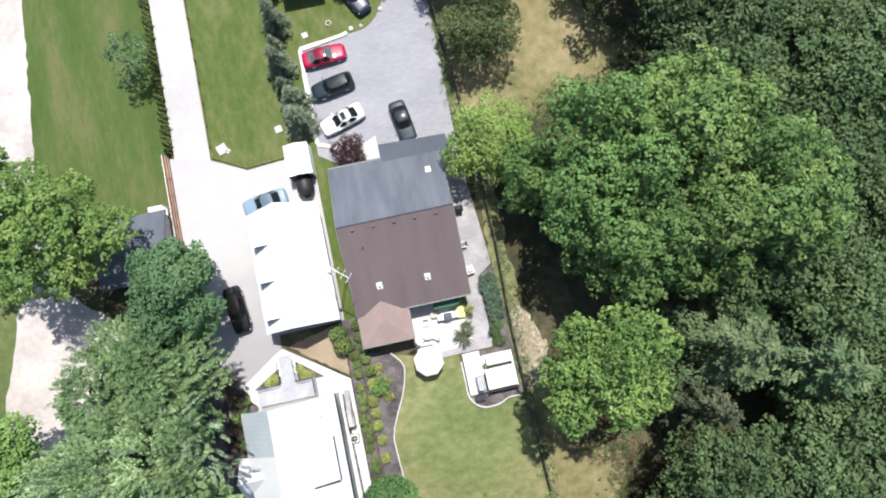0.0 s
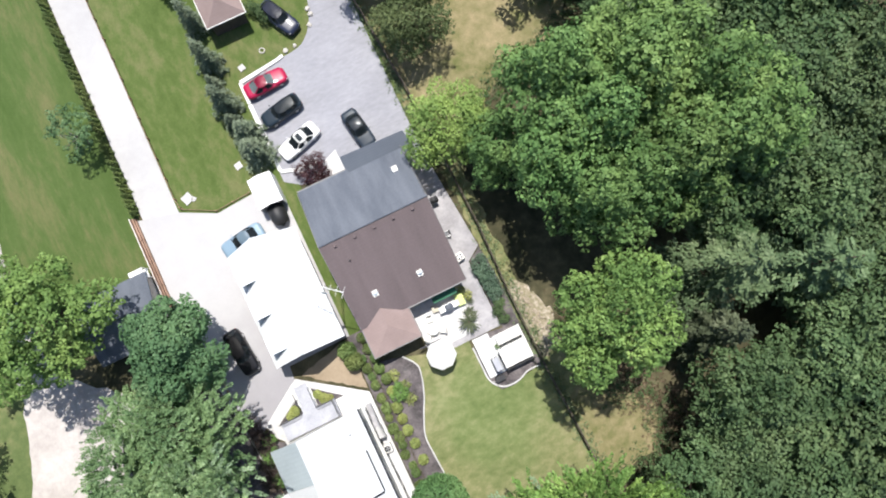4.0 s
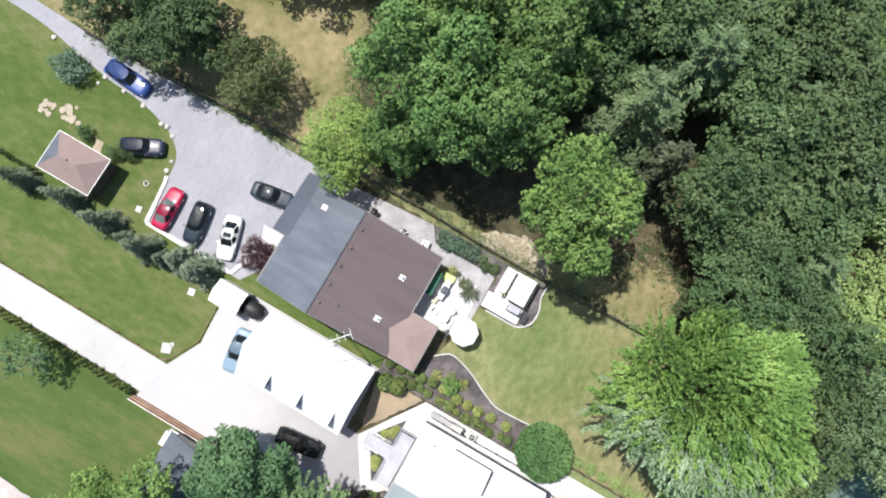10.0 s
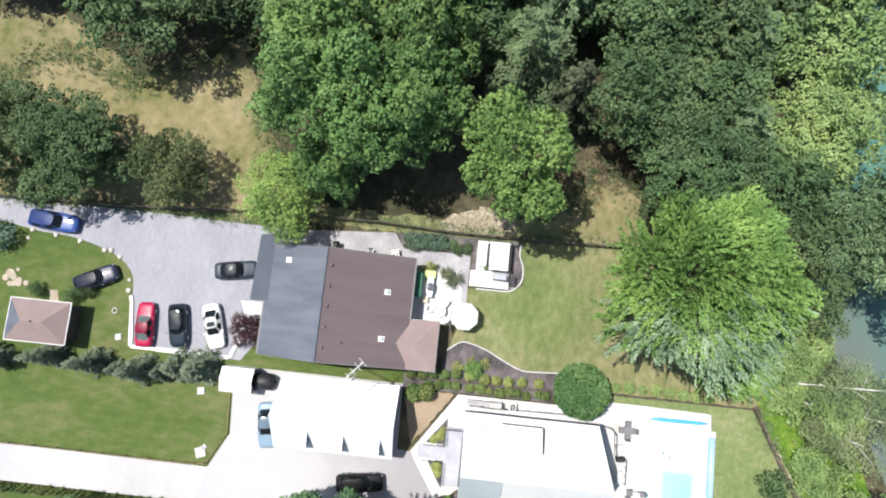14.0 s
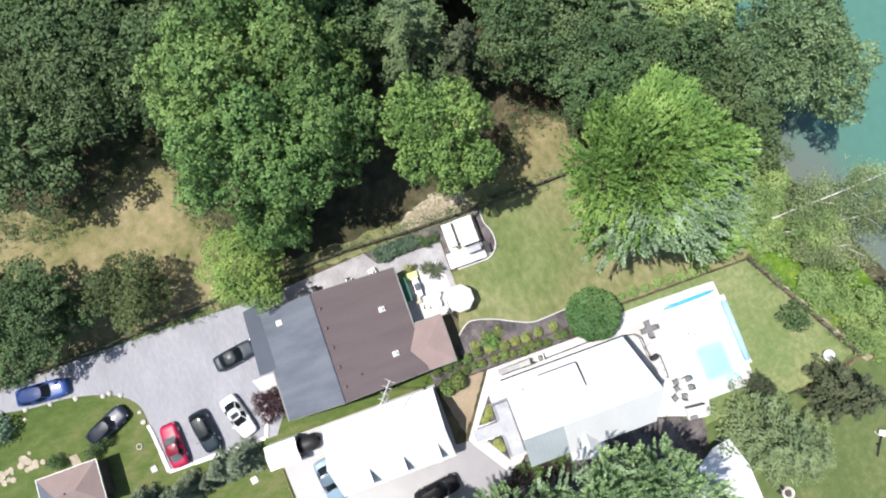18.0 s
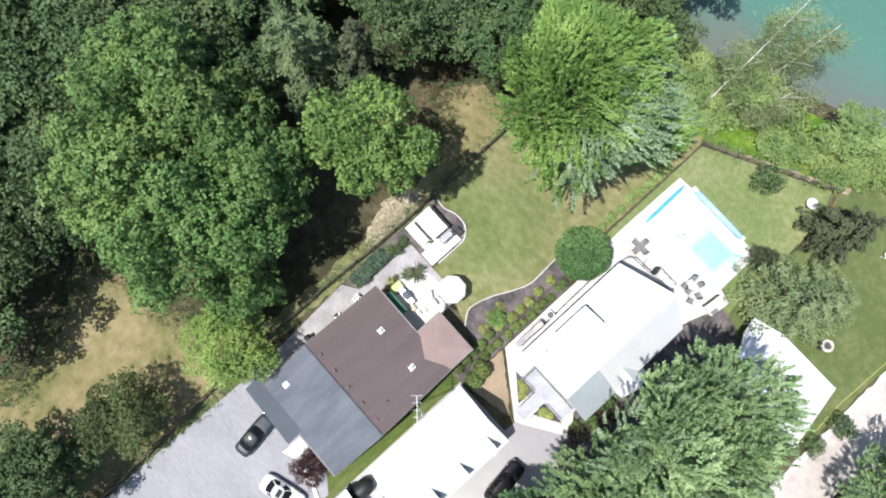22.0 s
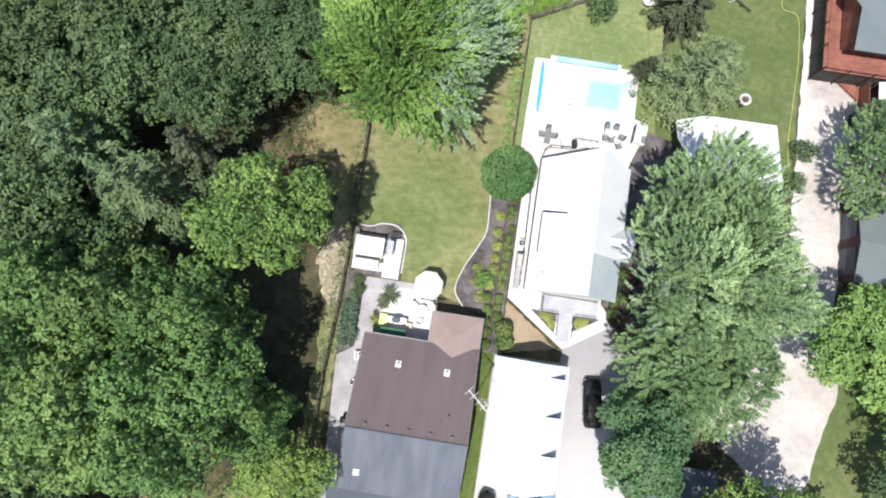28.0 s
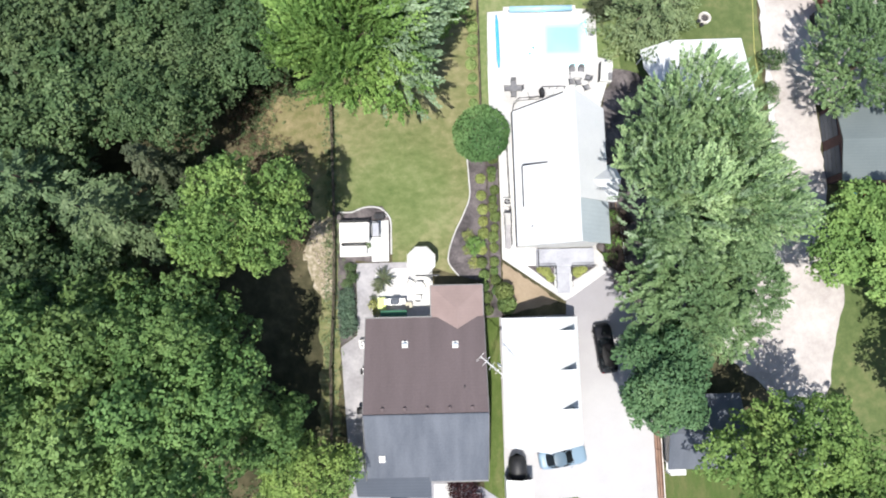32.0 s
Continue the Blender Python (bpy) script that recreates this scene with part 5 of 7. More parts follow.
# ---------------------------------------------------------------- trees
T_ = {}
for i in range(3):
    T_["maple", i] = tree("maple_tree", "broad maple with dense mid green leaves", "maple", crown("crown", 10 + i, 5.2, 14, 4, 700, 22, 0.5, (0.31, 0.22), 21 + 2 * i, lobe=(0.2, 0.36), gap=1.0), trunk_mesh(i, 14, 0.3, 3.5, 11, 4))
    T_["dull", i] = tree("ash_tree", "dull olive green woodland tree with open foliage", "dull", crown("crown", 25 + i, 4.6, 13.5, 4, 480, 13, 0.5, (0.37, 0.215), 20, 0.2, 0.15, lobe=(0.2, 0.34)), trunk_mesh(35 + i, 13, 0.26, 4, 11, 3.6))
    T_["dark", i] = tree("ash_tree", "shaded deep green woodland tree", "dark", crown("crown", 20 + i, 4.8, 14, 4, 500, 15, 0.54, (0.37, 0.255), 19, 0.15, 0.05, lobe=(0.2, 0.36), gap=1.0), trunk_mesh(5 + i, 14, 0.26, 4, 11, 3.6))
T_["oak"] = tree("oak_tree", "round-headed bright green tree with ragged outline", "oak", crown("crown", 31, 4.7, 10, 4.0, 1000, 19, 0.36, (0.27, 0.18), 24, 0.15, 0.1, (0.18, 0.34), 0.85), trunk_mesh(9, 10, 0.28, 2.5, 8, 4))
east = lambda p, rng: p[:, 0] + 0.1 * p[:, 1] + rng.normal(0, 1.2, len(p)) > 3.5  # noqa: E731
west = lambda p, rng: p[:, 0] + 0.1 * p[:, 1] + rng.normal(0, 1.2, len(p)) < 3.5  # noqa: E731
some = lambda p, rng: rng.uniform(size=len(p)) < 0.42 + 0.2 * np.sin(p[:, 0] * 0.9) * np.sin(p[:, 1] * 0.8 + 1)  # noqa: E731
rest = lambda p, rng: rng.uniform(size=len(p)) < 0.85  # noqa: E731
T_["spray"] = tree("silver_maple", "bright green tree with long leafy shoots", "bright", shoots("crown", 41, 6.0, 12, 3, 2900, 22, 1.45, (0.27, 0.14), west, 30, 0.9, 0.5, 0.45), trunk_mesh(11, 12, 0.4, 2.5, 8, 4), pale=shoots("turned_foliage", 41, 6.0, 12, 3, 2900, 22, 1.5, (0.27, 0.135), east, 30, 0.8, 0.5, 0.6))
T_["silver"] = tree("silver_maple", "silver maple with pale undersides to its leaves", "silver", shoots("crown", 42, 6.2, 14, 5, 1750, 25, 1.1, (0.25, 0.125), rest, 27, 0.75, 0.65), trunk_mesh(12, 13, 0.4, 3, 8.5, 4), pale=shoots("turned_foliage", 43, 6.1, 14.1, 5, 620, 26, 1.1, (0.24, 0.12), some, 24, 0.75, 0.65))
T_["leafy"] = tree("silver_maple", "dense mid green tree with leafy shoots", "leafy", shoots("crown", 44, 6.0, 12.5, 2.5, 2100, 20, 0.75, (0.24, 0.13), n_lobes=30), trunk_mesh(26, 12, 0.36, 3, 8.5, 4))
T_["yellow"] = tree("locust_tree", "open yellow-green tree with airy foliage", "yellow", crown("crown", 51, 4.1, 9, 2, 1000, 14, 0.36, (0.27, 0.17), 20, 0.15, 0.2), trunk_mesh(13, 9, 0.22, 2.5, 7, 3.4))
T_["olive"] = tree("bushy_tree", "dull olive green bushy tree", "olive", crown("crown", 52, 4.0, 7, 0.8, 900, 15, 0.34, (0.26, 0.15), 20, 0.2, 0.1), trunk_mesh(14, 7, 0.2, 1.2, 5, 3))
T_["shore"] = tree("willow_tree", "grey-green willow leaning over the shore", "willow", crown("crown", 53, 4.2, 9, 2, 1100, 15, 0.34, (0.26, 0.12), 22, 0.35, 0.12, (0.18, 0.34), 0.85), trunk_mesh(23, 9, 0.22, 2.5, 7, 3.4))
T_["fresh"] = tree("honey_locust", "airy yellow-green tree", "fresh", crown("crown", 54, 4.3, 8.6, 2.2, 1150, 14, 0.34, (0.25, 0.14), 22, 0.15, 0.25, (0.18, 0.32)), trunk_mesh(24, 8.6, 0.22, 2.2, 7, 3.6))
T_["dense"] = tree("ash_tree", "dense deep green tree leafy to the ground", "dark", crown("crown", 55, 4.8, 10.5, 0.5, 800, 22, 0.44, (0.3, 0.19), 22, 0.1, 0, (0.22, 0.36)), trunk_mesh(25, 10, 0.28, 1.5, 8, 3.6))
T_["feather"] = tree("pine_tree", "tall pine with long feathery boughs", "pine", conifer_crown("crown", 65, 5.0, 16, 4, 10, 6, 170, (0.42, 0.17), 0.2), tube([(0, 0, -0.3), (0, 0, 8), (0, 0, 15.8)], [0.32, 0.2, 0.03], 9))
T_["pine"] = tree("pine_tree", "tall pine with pale feathery boughs", "pine", conifer_crown("crown", 61, 4.4, 15, 3.5, 11, 8, 120, (0.42, 0.2), 0.15), tube([(0, 0, -0.3), (0, 0, 7), (0, 0, 14.8)], [0.3, 0.2, 0.03], 9))
T_["spruce"] = tree("spruce_tree", "small dark spruce of the boundary row", "spruce", conifer_crown("crown", 62, 1.5, 5.2, 0.3, 13, 8, 60, (0.26, 0.1), 0.3), tube([(0, 0, -0.2), (0, 0, 4.4)], [0.12, 0.02], 7), group="boundary spruces")
T_["conifer"] = tree("pine_tree", "dense dark conifer", "fir", conifer_crown("crown", 73, 2.9, 8.5, 0.6, 14, 9, 130, (0.3, 0.13), 0.2), tube([(0, 0, -0.3), (0, 0, 7.6)], [0.2, 0.03], 8))
T_["apple"] = tree("apple_tree", "open-crowned small tree with pale limbs", "mid", crown("crown", 63, 2.5, 4.6, 1.6, 150, 14, 0.32, (0.24, 0.16), 10, 0.1, 0.75, (0.2, 0.34)), trunk_mesh(15, 4.6, 0.14, 1.2, 3.6, 2.3, 7), "pale_bark")
T_["ball"] = tree("globe_tree", "dense clipped globe tree", "ball", globe("crown", 64, 2.55, 4.9, 0.9, 12000, (0.2, 0.12)), trunk_mesh(16, 5, 0.12, 1.5, 3, 1.6))
T_["mid"] = tree("linden_tree", "dense mid green tree with fine leaves", "mid", crown("crown", 66, 3.6, 9.5, 1.2, 1900, 13, 0.27, (0.25, 0.17), 36, 0, 0, (0.22, 0.32), 0.8), trunk_mesh(18, 9, 0.25, 2, 7, 3))
T_["lime"] = tree("oak_tree", "sunlit green tree with clumped foliage", "lime", crown("crown", 67, 5.4, 12, 3, 620, 24, 0.46, (0.29, 0.2), 22, 0.1, 0.25, (0.2, 0.33)), trunk_mesh(19, 12, 0.3, 3, 9, 4))
T_["wisp"] = tree("tamarack_tree", "wispy grey-olive tree with thin foliage", "wisp", conifer_crown("crown", 68, 4.6, 9, 1.0, 10, 9, 150, (0.3, 0.11), 0.1), trunk_mesh(20, 9, 0.2, 1.5, 7, 3.5))

# named trees
put(T_["maple", 0], -9.6, -16.4, 1.05, 0, 1.2, label="large broad maple behind the fence, dense green")
put(T_["maple", 1], -9.8, -20.6, 1.0, 80, 1.25)
put(T_["maple", 2], -10.3, -12.0, 0.9, 140, 1.3)
put(T_["maple", 2], -4.8, -19.6, 0.6, 10, 1.15)
put(T_["maple", 1], -15.7, -19.3, 1.12, 200, 1.15)
put(T_["maple", 0], -15.6, -12.4, 1.02, 250, 1.2)
put(T_["maple", 2], -20.3, -13.0, 1.12, 20, 1.15)
put(T_["oak"], -5.2, -2.3, 0.98, 30, 1.62, label="round-headed bright green tree by the fence")
put(T_["spray"], 3.2, 15.4, 1.26, 0, 0.95, label="bright green silver maple with drooping sprays on the back lawn")
put(T_["spray"], 8.5, 19.5, 0.75, 100, 0.8)
put(T_["fresh"], -1.3, -23.7, 0.96, 0, 0.95, label="airy yellow-green tree by the fence")
put(T_["olive"], -3.0, -35.9, 0.84, 0, 1.1, label="olive green bushy tree by the parking area")
put(T_["dense"], -3.9, -45.2, 1.02, 0, 0.85, label="dense deep green tree beside the drive")
put(T_["dense"], -4.8, -51.8, 1.0, 130, 0.85)
put(T_["dark", 2], -18.2, -40.2, 1.0, 75, 0.85, label="deep green tree at the meadow's rim")
put(T_["silver"], 31.5, -0.8, 1.04, 0, 1.18, label="large silver maple between cottage and lane")
put(T_["silver"], 31.1, 3.6, 0.88, 130, 1.33, label="silver maple with upright shoots beside the carport")
put(T_["leafy"], 33.2, -7.4, 1.06, 120, 0.85, label="dense mid green tree by the driveway court")
put(T_["mid"], 29.4, -16.0, 1.08, 0, 1.02, label="dense dark green tree by the driveway")
put(T_["lime"], 38.5, -23.2, 1.1, 90, 0.95, label="broad green tree with open clumps over the outbuilding")
put(T_["lime"], 43.2, -26.6, 1.0, 200, 0.85, label="deep green tree at the gravel lane's bend")
put(T_["oak"], 48.9, -4.6, 1.15, 200, 0.75, label="bright yellow-green tree beside the gravel lane")
put(T_["wisp"], 33.6, 21.6, 0.8, 140, 0.9, label="thin grey-olive tree on the east lawn")
put(T_["wisp"], 31.3, 18.6, 1.08, 40, 0.95, label="olive green tree beside the pool")
put(T_["conifer"], 29.9, 27.3, 1.08, 30, 0.95, label="dark grey-green conifer at the fence corner")
# Added conifer: stands in for the dark, shadowy side of the olive tree.
put(T_["conifer"], 27.3, 20.6, 0.5, 130, 0.9, label="small dark conifer added for the olive tree's dark part")
put(T_["leafy"], 51.4, 13.0, 0.95, 50, 0.75, label="silver-green maple over the wooden deck")
put(T_["lime"], 53.2, -9.8, 0.72, 20, 0.8, label="mid green tree on the grass beyond the lane")
put(T_["dark", 1], 53.4, -17.2, 0.7, 20, 0.75)
put(T_["dark", 0], 53.0, -6.5, 0.8, 120, 0.8)
put(T_["ball"], 14.5, 6.9, 1.0, 0, label="dense clipped globe tree at the bed's end")
put(T_["apple"], 31.4, -40.0, 1.0, 0, label="open small tree with pale limbs on the side lawn")
put(T_["conifer"], -13.7, 3.0, 1.15, 10, 1.35, label="dark fir in the gap of the wood")
put(T_["feather"], -16.6, -1.6, 1.0, 0, label="tall pine with pale boughs in the wood")
put(T_["pine"], -23.0, 1.4, 1.05, 70)
put(T_["dark", 2], -13.4, 8.8, 0.85, 140)
put(T_["dull", 1], -11.0, 12.6, 0.8, 60, 0.85)
rnd = random.Random(7)
for x, y, k, tall in ((17.4, -51.6, 0.72, 1.5), (16.6, -46.2, 0.78, 1.4), (16.8, -41.6, 0.82, 1.4), (17.3, -39.4, 0.5, 1.2), (17.1, -36.8, 0.85, 1.3), (17.2, -34.9, 0.6, 1.0), (16.3, -33.0, 0.95, 0.95)):
    put(T_["spruce"], x, y, k * 1.16, rnd.uniform(0, 360), tall * 0.92)
put(T_["spruce"], 16.3, -30.9, 1.2, 60, 0.85, label="broad pale green spruce at the row's end")
# woodland beyond the fence
own = [(-5.2, -2.3), (-9.6, -16.4), (-9.8, -20.6), (-10.3, -12.0), (-15.7, -19.3), (-15.6, -12.4), (-20.3, -13.0), (-16.6, -1.6), (-23.0, 1.4), (-13.4, 8.4), (-18.2, -40.2), (-14.3, 3.2), (-12.0, -1.5)]
kinds = [("dark", 0), ("dull", 1), ("dark", 1), ("dull", 2), ("dark", 2), ("dull", 0), ("dark", 0), ("pine",), ("dark", 2), ("maple", 1)]
step = 5.3
for i in range(17):
    for j in range(8):
        x, y = -11.5 - j * step * 0.88 + rnd.uniform(-0.9, 0.9), -60 + (i + 0.5 * (j % 2)) * step + rnd.uniform(-0.9, 0.9)
        far_out = x < -36 and y > 4 or x < -42 or y > (21 if x > -24 else 24)
        meadow = x > -20.5 and -57 < y < -24.5 or x > -24 and y < -44
        if far_out or meadow or (x > -13.5 and -26 < y < 9) or any((x - a_) ** 2 + (y - b_) ** 2 < 4.4**2 for a_, b_ in own):
            continue
        if x > -21.6 and -36 < y < -24.5:
            x -= 1.4  # clear of the meadow
        k = rnd.choice(kinds)
        put(T_[k if len(k) > 1 else k[0]], x, y, rnd.uniform(0.88, 1.1), rnd.uniform(0, 360), rnd.uniform(0.72, 0.98) * (0.85 if y > 8 else 1.0))
for x, y, k, s in ((-6, 22.5, ("dark", 1), 0.8), (-28, 29, ("dull", 2), 1.0), (-5.5, 14.5, ("dark", 2), 0.8), (-8.2, 18, ("dull", 0), 0.8), (3.5, 27.6, ("dark", 0), 0.6), (-1.5, 24.5, ("dark", 2), 0.7),
                   (-5.6, 26.0, "wisp", 0.85), (9.6, 26.6, "yellow", 0.5), (7.0, 27.6, "yellow", 0.55), (14, 31.5, "yellow", 0.5), (24, 35.5, "yellow", 0.6)):
    put(T_[k], x, y, s, rnd.uniform(0, 360))
for x, y, k, tall in ((-11.8, 26.4, 1.0, 1.1), (-21.0, 27.2, 1.15, 1.2), (-14.6, 28.6, 1.0, 1.05), (-27.0, 26.0, 1.2, 1.2)):
    put(T_["shore" if x < -24 else "yellow"], x, y, k, 35 * x, tall)
# trees leaning out over the water
for x, y, turn, lean, k, size in ((-1.2, 31.6, 250, -30, "shore", 1.3), (-5.6, 32.0, 130, -22, "shore", 1.3), (-3.0, 30.0, 40, -10, "shore", 1.0)):
    copy_thing(T_[k], pose(x, y, -0.3, lean, 0, 0) @ pose(0, 0, 0, 0, 0, turn) @ Matrix.Diagonal((size, size, size, 1)))


def leaning_birch(base, tip, seed, r=0.16, spread=1.5, n_twigs=1700):
    """A birch bent over the water: a long pale stem, thin side limbs, a thin veil of small leaves."""
    rng = np.random.default_rng(seed)
    b0, t0 = Vector(base), Vector(tip)
    bend = b0.lerp(t0, 0.5) + Vector((0.1, -0.3, 0.5))
    ob = thing("birch_tree", "birch leaning far out with pale stem and thin foliage", "tree")
    line = spline([b0 - Vector((0, 0, 0.3)), b0.lerp(bend, 0.5), bend, bend.lerp(t0, 0.5) + Vector((0, 0, 0.15)), t0], 4)
    trunk = part("trunk", tube([tuple(p) for p in line], [r * (1 - 0.7 * i / (len(line) - 1)) for i in range(len(line))], 8), M["birch_bark"], ob, smooth=True)
    pts = []
    for i in range(9):
        u = 0.3 + 0.065 * i
        p0 = line[int(u * (len(line) - 1))]
        a = 2.4 * i
        e = p0 + Vector((math.cos(a) * 2.2, 0.9 + math.sin(a) * 1.2, 0.8 + 0.7 * math.sin(a * 1.7))) * rng.uniform(0.6, 1.0)
        part("limb", tube([tuple(p0), tuple(p0.lerp(e, 0.5) + Vector((0, 0, 0.25))), tuple(e)], [0.05, 0.03, 0.01], 5), M["birch_bark"], trunk, smooth=True)
        pts += [np.array(p0.lerp(e, v)) for v in np.linspace(0.25, 1.15, 10)]
    pts += [np.array(p) for p in line[len(line) // 3:]]
    pts = np.array(pts)
    c = pts[rng.integers(0, len(pts), n_twigs)] + rng.normal(0, 0.42 * spread, (n_twigs, 3)) * [1, 1, 0.7] - [0, 0, 0.55]
    c = np.repeat(c, 9, 0) + rng.normal(0, 0.16, (n_twigs * 9, 3))
    veil = leaf_mesh("crown", leaves(rng, c, rng.normal(size=c.shape) + [0, 0.5, -0.3], rng.normal(size=c.shape) * 0.5 + [0, 0, 0.8], 0.19, 0.085))
    part("crown", veil, L_["birch"], ob)


leaning_birch((11.75, 27.4, 0), (11.0, 38.2, 8.2), 1, 0.15)
leaning_birch((13.2, 27.3, 0), (14.8, 39.6, 7.4), 2, 0.12)
leaning_birch((15.2, 29.2, 0), (16.6, 32.6, 5.2), 3, 0.11, 1.4, 1300)
for ob in list(T_.values()):
    drop(ob)

# ---------------------------------------------------------------- shrubs and hedges
S_ = {}


def shrub(key, kind, label, leaf_material, r, h, clumps, leaf=(0.14, 0.09), group="", streak=0.0, category="shrub", clump=0.16, ball=0, cone=False):
    ob = thing(kind, label, category, group)
    part("stem", tube([(0, 0, -0.1), (0, 0, h * 0.6)], [0.05 * r + 0.015, 0.015], 6), M["bark"], ob)
    head = globe("foliage", len(S_) + 70, r, h, 0.02, ball, leaf) if ball else crown("foliage", len(S_) + 70, r, h, 0.02, clumps, 9, clump, leaf, 14, streak, 0.05)
    if cone:
        head = conifer_crown("foliage", len(S_) + 70, r, h, 0.1, 10, 7, clumps, leaf, 0.3)
    part("foliage", head, L_[leaf_material], ob)
    S_[key] = ob


shrub("gold", "boxwood", "clipped golden green boxwood ball", "gold", 0.48, 0.95, 130, group="clipped balls along the bed", ball=1500)
shrub("box", "boxwood", "clipped dark green boxwood ball", "box", 0.5, 1.0, 130, group="clipped balls along the bed", ball=1500)
shrub("green", "shrub", "leafy mid green garden shrub", "bright", 0.8, 1.3, 170)
shrub("low", "groundcover", "low mounded green plant", "gold", 0.5, 0.4, 90)
shrub("mound", "groundcover", "low rounded pale yellow-green plant along the fence", "yellow", 0.52, 0.6, 90, (0.13, 0.09), "plants along the lawn fence", ball=900)
shrub("dark", "hedge_plant", "dark green hedge plant", "dark", 0.6, 1.1, 130)
shrub("hedge", "hedge_plant", "small green ball of the bed's second row", "box", 0.45, 0.75, 80, group="bed hedge row", ball=1000)
shrub("blue", "juniper", "spreading juniper with blue-green needles", "blue", 1.0, 0.9, 260, (0.2, 0.08), streak=0.5)
shrub("purple", "purple_maple", "dwarf maple with dark purple leaves", "purple", 1.35, 2.0, 420, (0.18, 0.08), streak=0.4)
shrub("russet", "shrub", "brownish twiggy shrub beside the cottage", "russet", 1.2, 1.9, 260, (0.17, 0.08), streak=0.4)
shrub("cedar", "cedar", "narrow clipped cedar of the driveway hedge", "cedar", 0.36, 1.7, 16, (0.17, 0.07), group="driveway cedar hedge", cone=True)
shrub("wild", "wild_bush", "wild yellow-green waterside bush", "yellow", 1.3, 1.6, 150, (0.26, 0.14), streak=0.3, clump=0.24)
ob = thing("yucca", "palm-like yucca with arching dark leaves", "yucca")
part("stem", tube([(0, 0, -0.05), (0, 0, 0.35)], [0.07, 0.05], 7), M["bark"], ob)
part("foliage", yucca("foliage", 3, 34, 1.0), L_["fir"], ob)
S_["palm"] = ob
rnd = random.Random(21)
sheet("bed_grass", ragged([(15.1, 6), (15.1, -10.4), (16.2, -10.4), (16.25, 6)], 0.08, 0.4, 41), 0.0, 0.058, M["mulch"], "dark soil under the hedge row", "soil")
for x, y, s in ((14.45, 3.1, 0.95), (14.5, 1.4, 0.95), (14.6, 0, 1), (14.6, -1.2, 0.95), (14.6, -2.4, 1.05), (14.4, -4.0, 0.95), (14.35, -5.3, 1), (14.55, -6.5, 1), (14.5, -7.6, 0.95), (14.75, -8.7, 1), (14.85, -9.9, 0.95), (15.55, -5.2, 0.9), (15.6, -7.0, 0.95), (15.5, -6.1, 0.8), (15.7, -8.0, 0.85)):
    put(S_["gold" if y > -5 else "box"], x, y, s * 0.92, rnd.uniform(0, 360))
for x, y, s in ((12.95, -2.5, 0.95), (12.9, -3.9, 0.85), (13.6, -5.1, 0.95)):
    put(S_["low"], x, y, s * 1.05, rnd.uniform(0, 360))
put(S_["green"], 13.6, -3.6, 1.0, 10, label="round green shrub in the mulch bed")
for i in range(10):
    y = 5.0 - i * 0.98 + rnd.uniform(-0.15, 0.15)
    put(S_["hedge"], 15.65 + rnd.uniform(-0.2, 0.2), y, rnd.uniform(0.7, 1.1), rnd.uniform(0, 360))
for x, y in ((16.6, -9.4), (16.4, -8.2)):
    put(S_["box"], x, y, 1.55, rnd.uniform(0, 360), 1.2, label="large rounded green shrub at the garage corner")
for x, y, s in ((1.15, -8.3, 0.72), (1.25, -9.3, 0.8), (1.2, -10.3, 0.78), (1.35, -11.3, 0.8)):
    put(S_["blue"], x, y, s, rnd.uniform(0, 360), 1.3)
for x, y in ((1.5, -5.4), (1.7, -6.3), (1.2, -7)):
    put(S_["dark"], x, y, 0.8, rnd.uniform(0, 360), 0.8)
put(S_["purple"], 12.0, -26.85, 1.0)
for x, y, s in ((27.7, -6.8, 0.7), (27.4, -4.9, 0.85), (27.3, -3.2, 0.8), (27.5, -1.4, 0.9)):
    put(S_["russet"], x, y, s, rnd.uniform(0, 360), 0.9)
for i in range(8):
    put(S_["mound"], 14.0 + rnd.uniform(-0.12, 0.12), 11.0 + i * 1.35, rnd.uniform(0.75, 1.05), rnd.uniform(0, 360), 0.9)
for x, y, s in ((20.6, -6.3, 0.85), (20.1, -6.0, 0.75), (21.0, -6.9, 0.75), (23.6, -6.4, 0.9), (24.2, -6.1, 0.75)):
    put(S_["gold"], x, y, s, rnd.uniform(0, 360), 0.8)
put(S_["blue"], 5.2, -54.4, 1.5, 40, 1.2, label="spreading blue-green juniper on the front lawn")
put(S_["dark"], 22.0, 26.6, 2.1, 40, 0.9, label="dense round dark green bush by the lawn fence")
for x, y, s in ((4.75, -6.65, 1.35), (4.2, -7.5, 0.8), (3.75, -8.6, 0.6)):
    put(S_["palm"], x, y, s, rnd.uniform(0, 360), z=0.09)
for x, y, s in ((3.7, -9.0, 0.9), (4.0, -9.9, 0.8)):
    put(S_["low"], x, y, s, rnd.uniform(0, 360), 1.6)
for x, y, s in ((9.9, -44.2, 1.2), (10.5, -45.4, 1.2), (10.3, -49.3, 1.1)):
    put(S_["dark"], x, y, s, rnd.uniform(0, 360))
for x, y, s in ((43.2, 4.0, 1.2), (43.4, -1.5, 1.2), (27.2, -3.5, 1.0), (27.0, -1.2, 1.0), (26.9, -5.0, 0.8)):
    put(S_["green"], x, y, s, rnd.uniform(0, 360))
for x, y, s in ((44.2, 14.7, 1.7), (43.9, 11.2, 1.4)):
    put(S_["dark"], x, y, s, rnd.uniform(0, 360), 0.8, label="low dark green bush at the lane's edge")
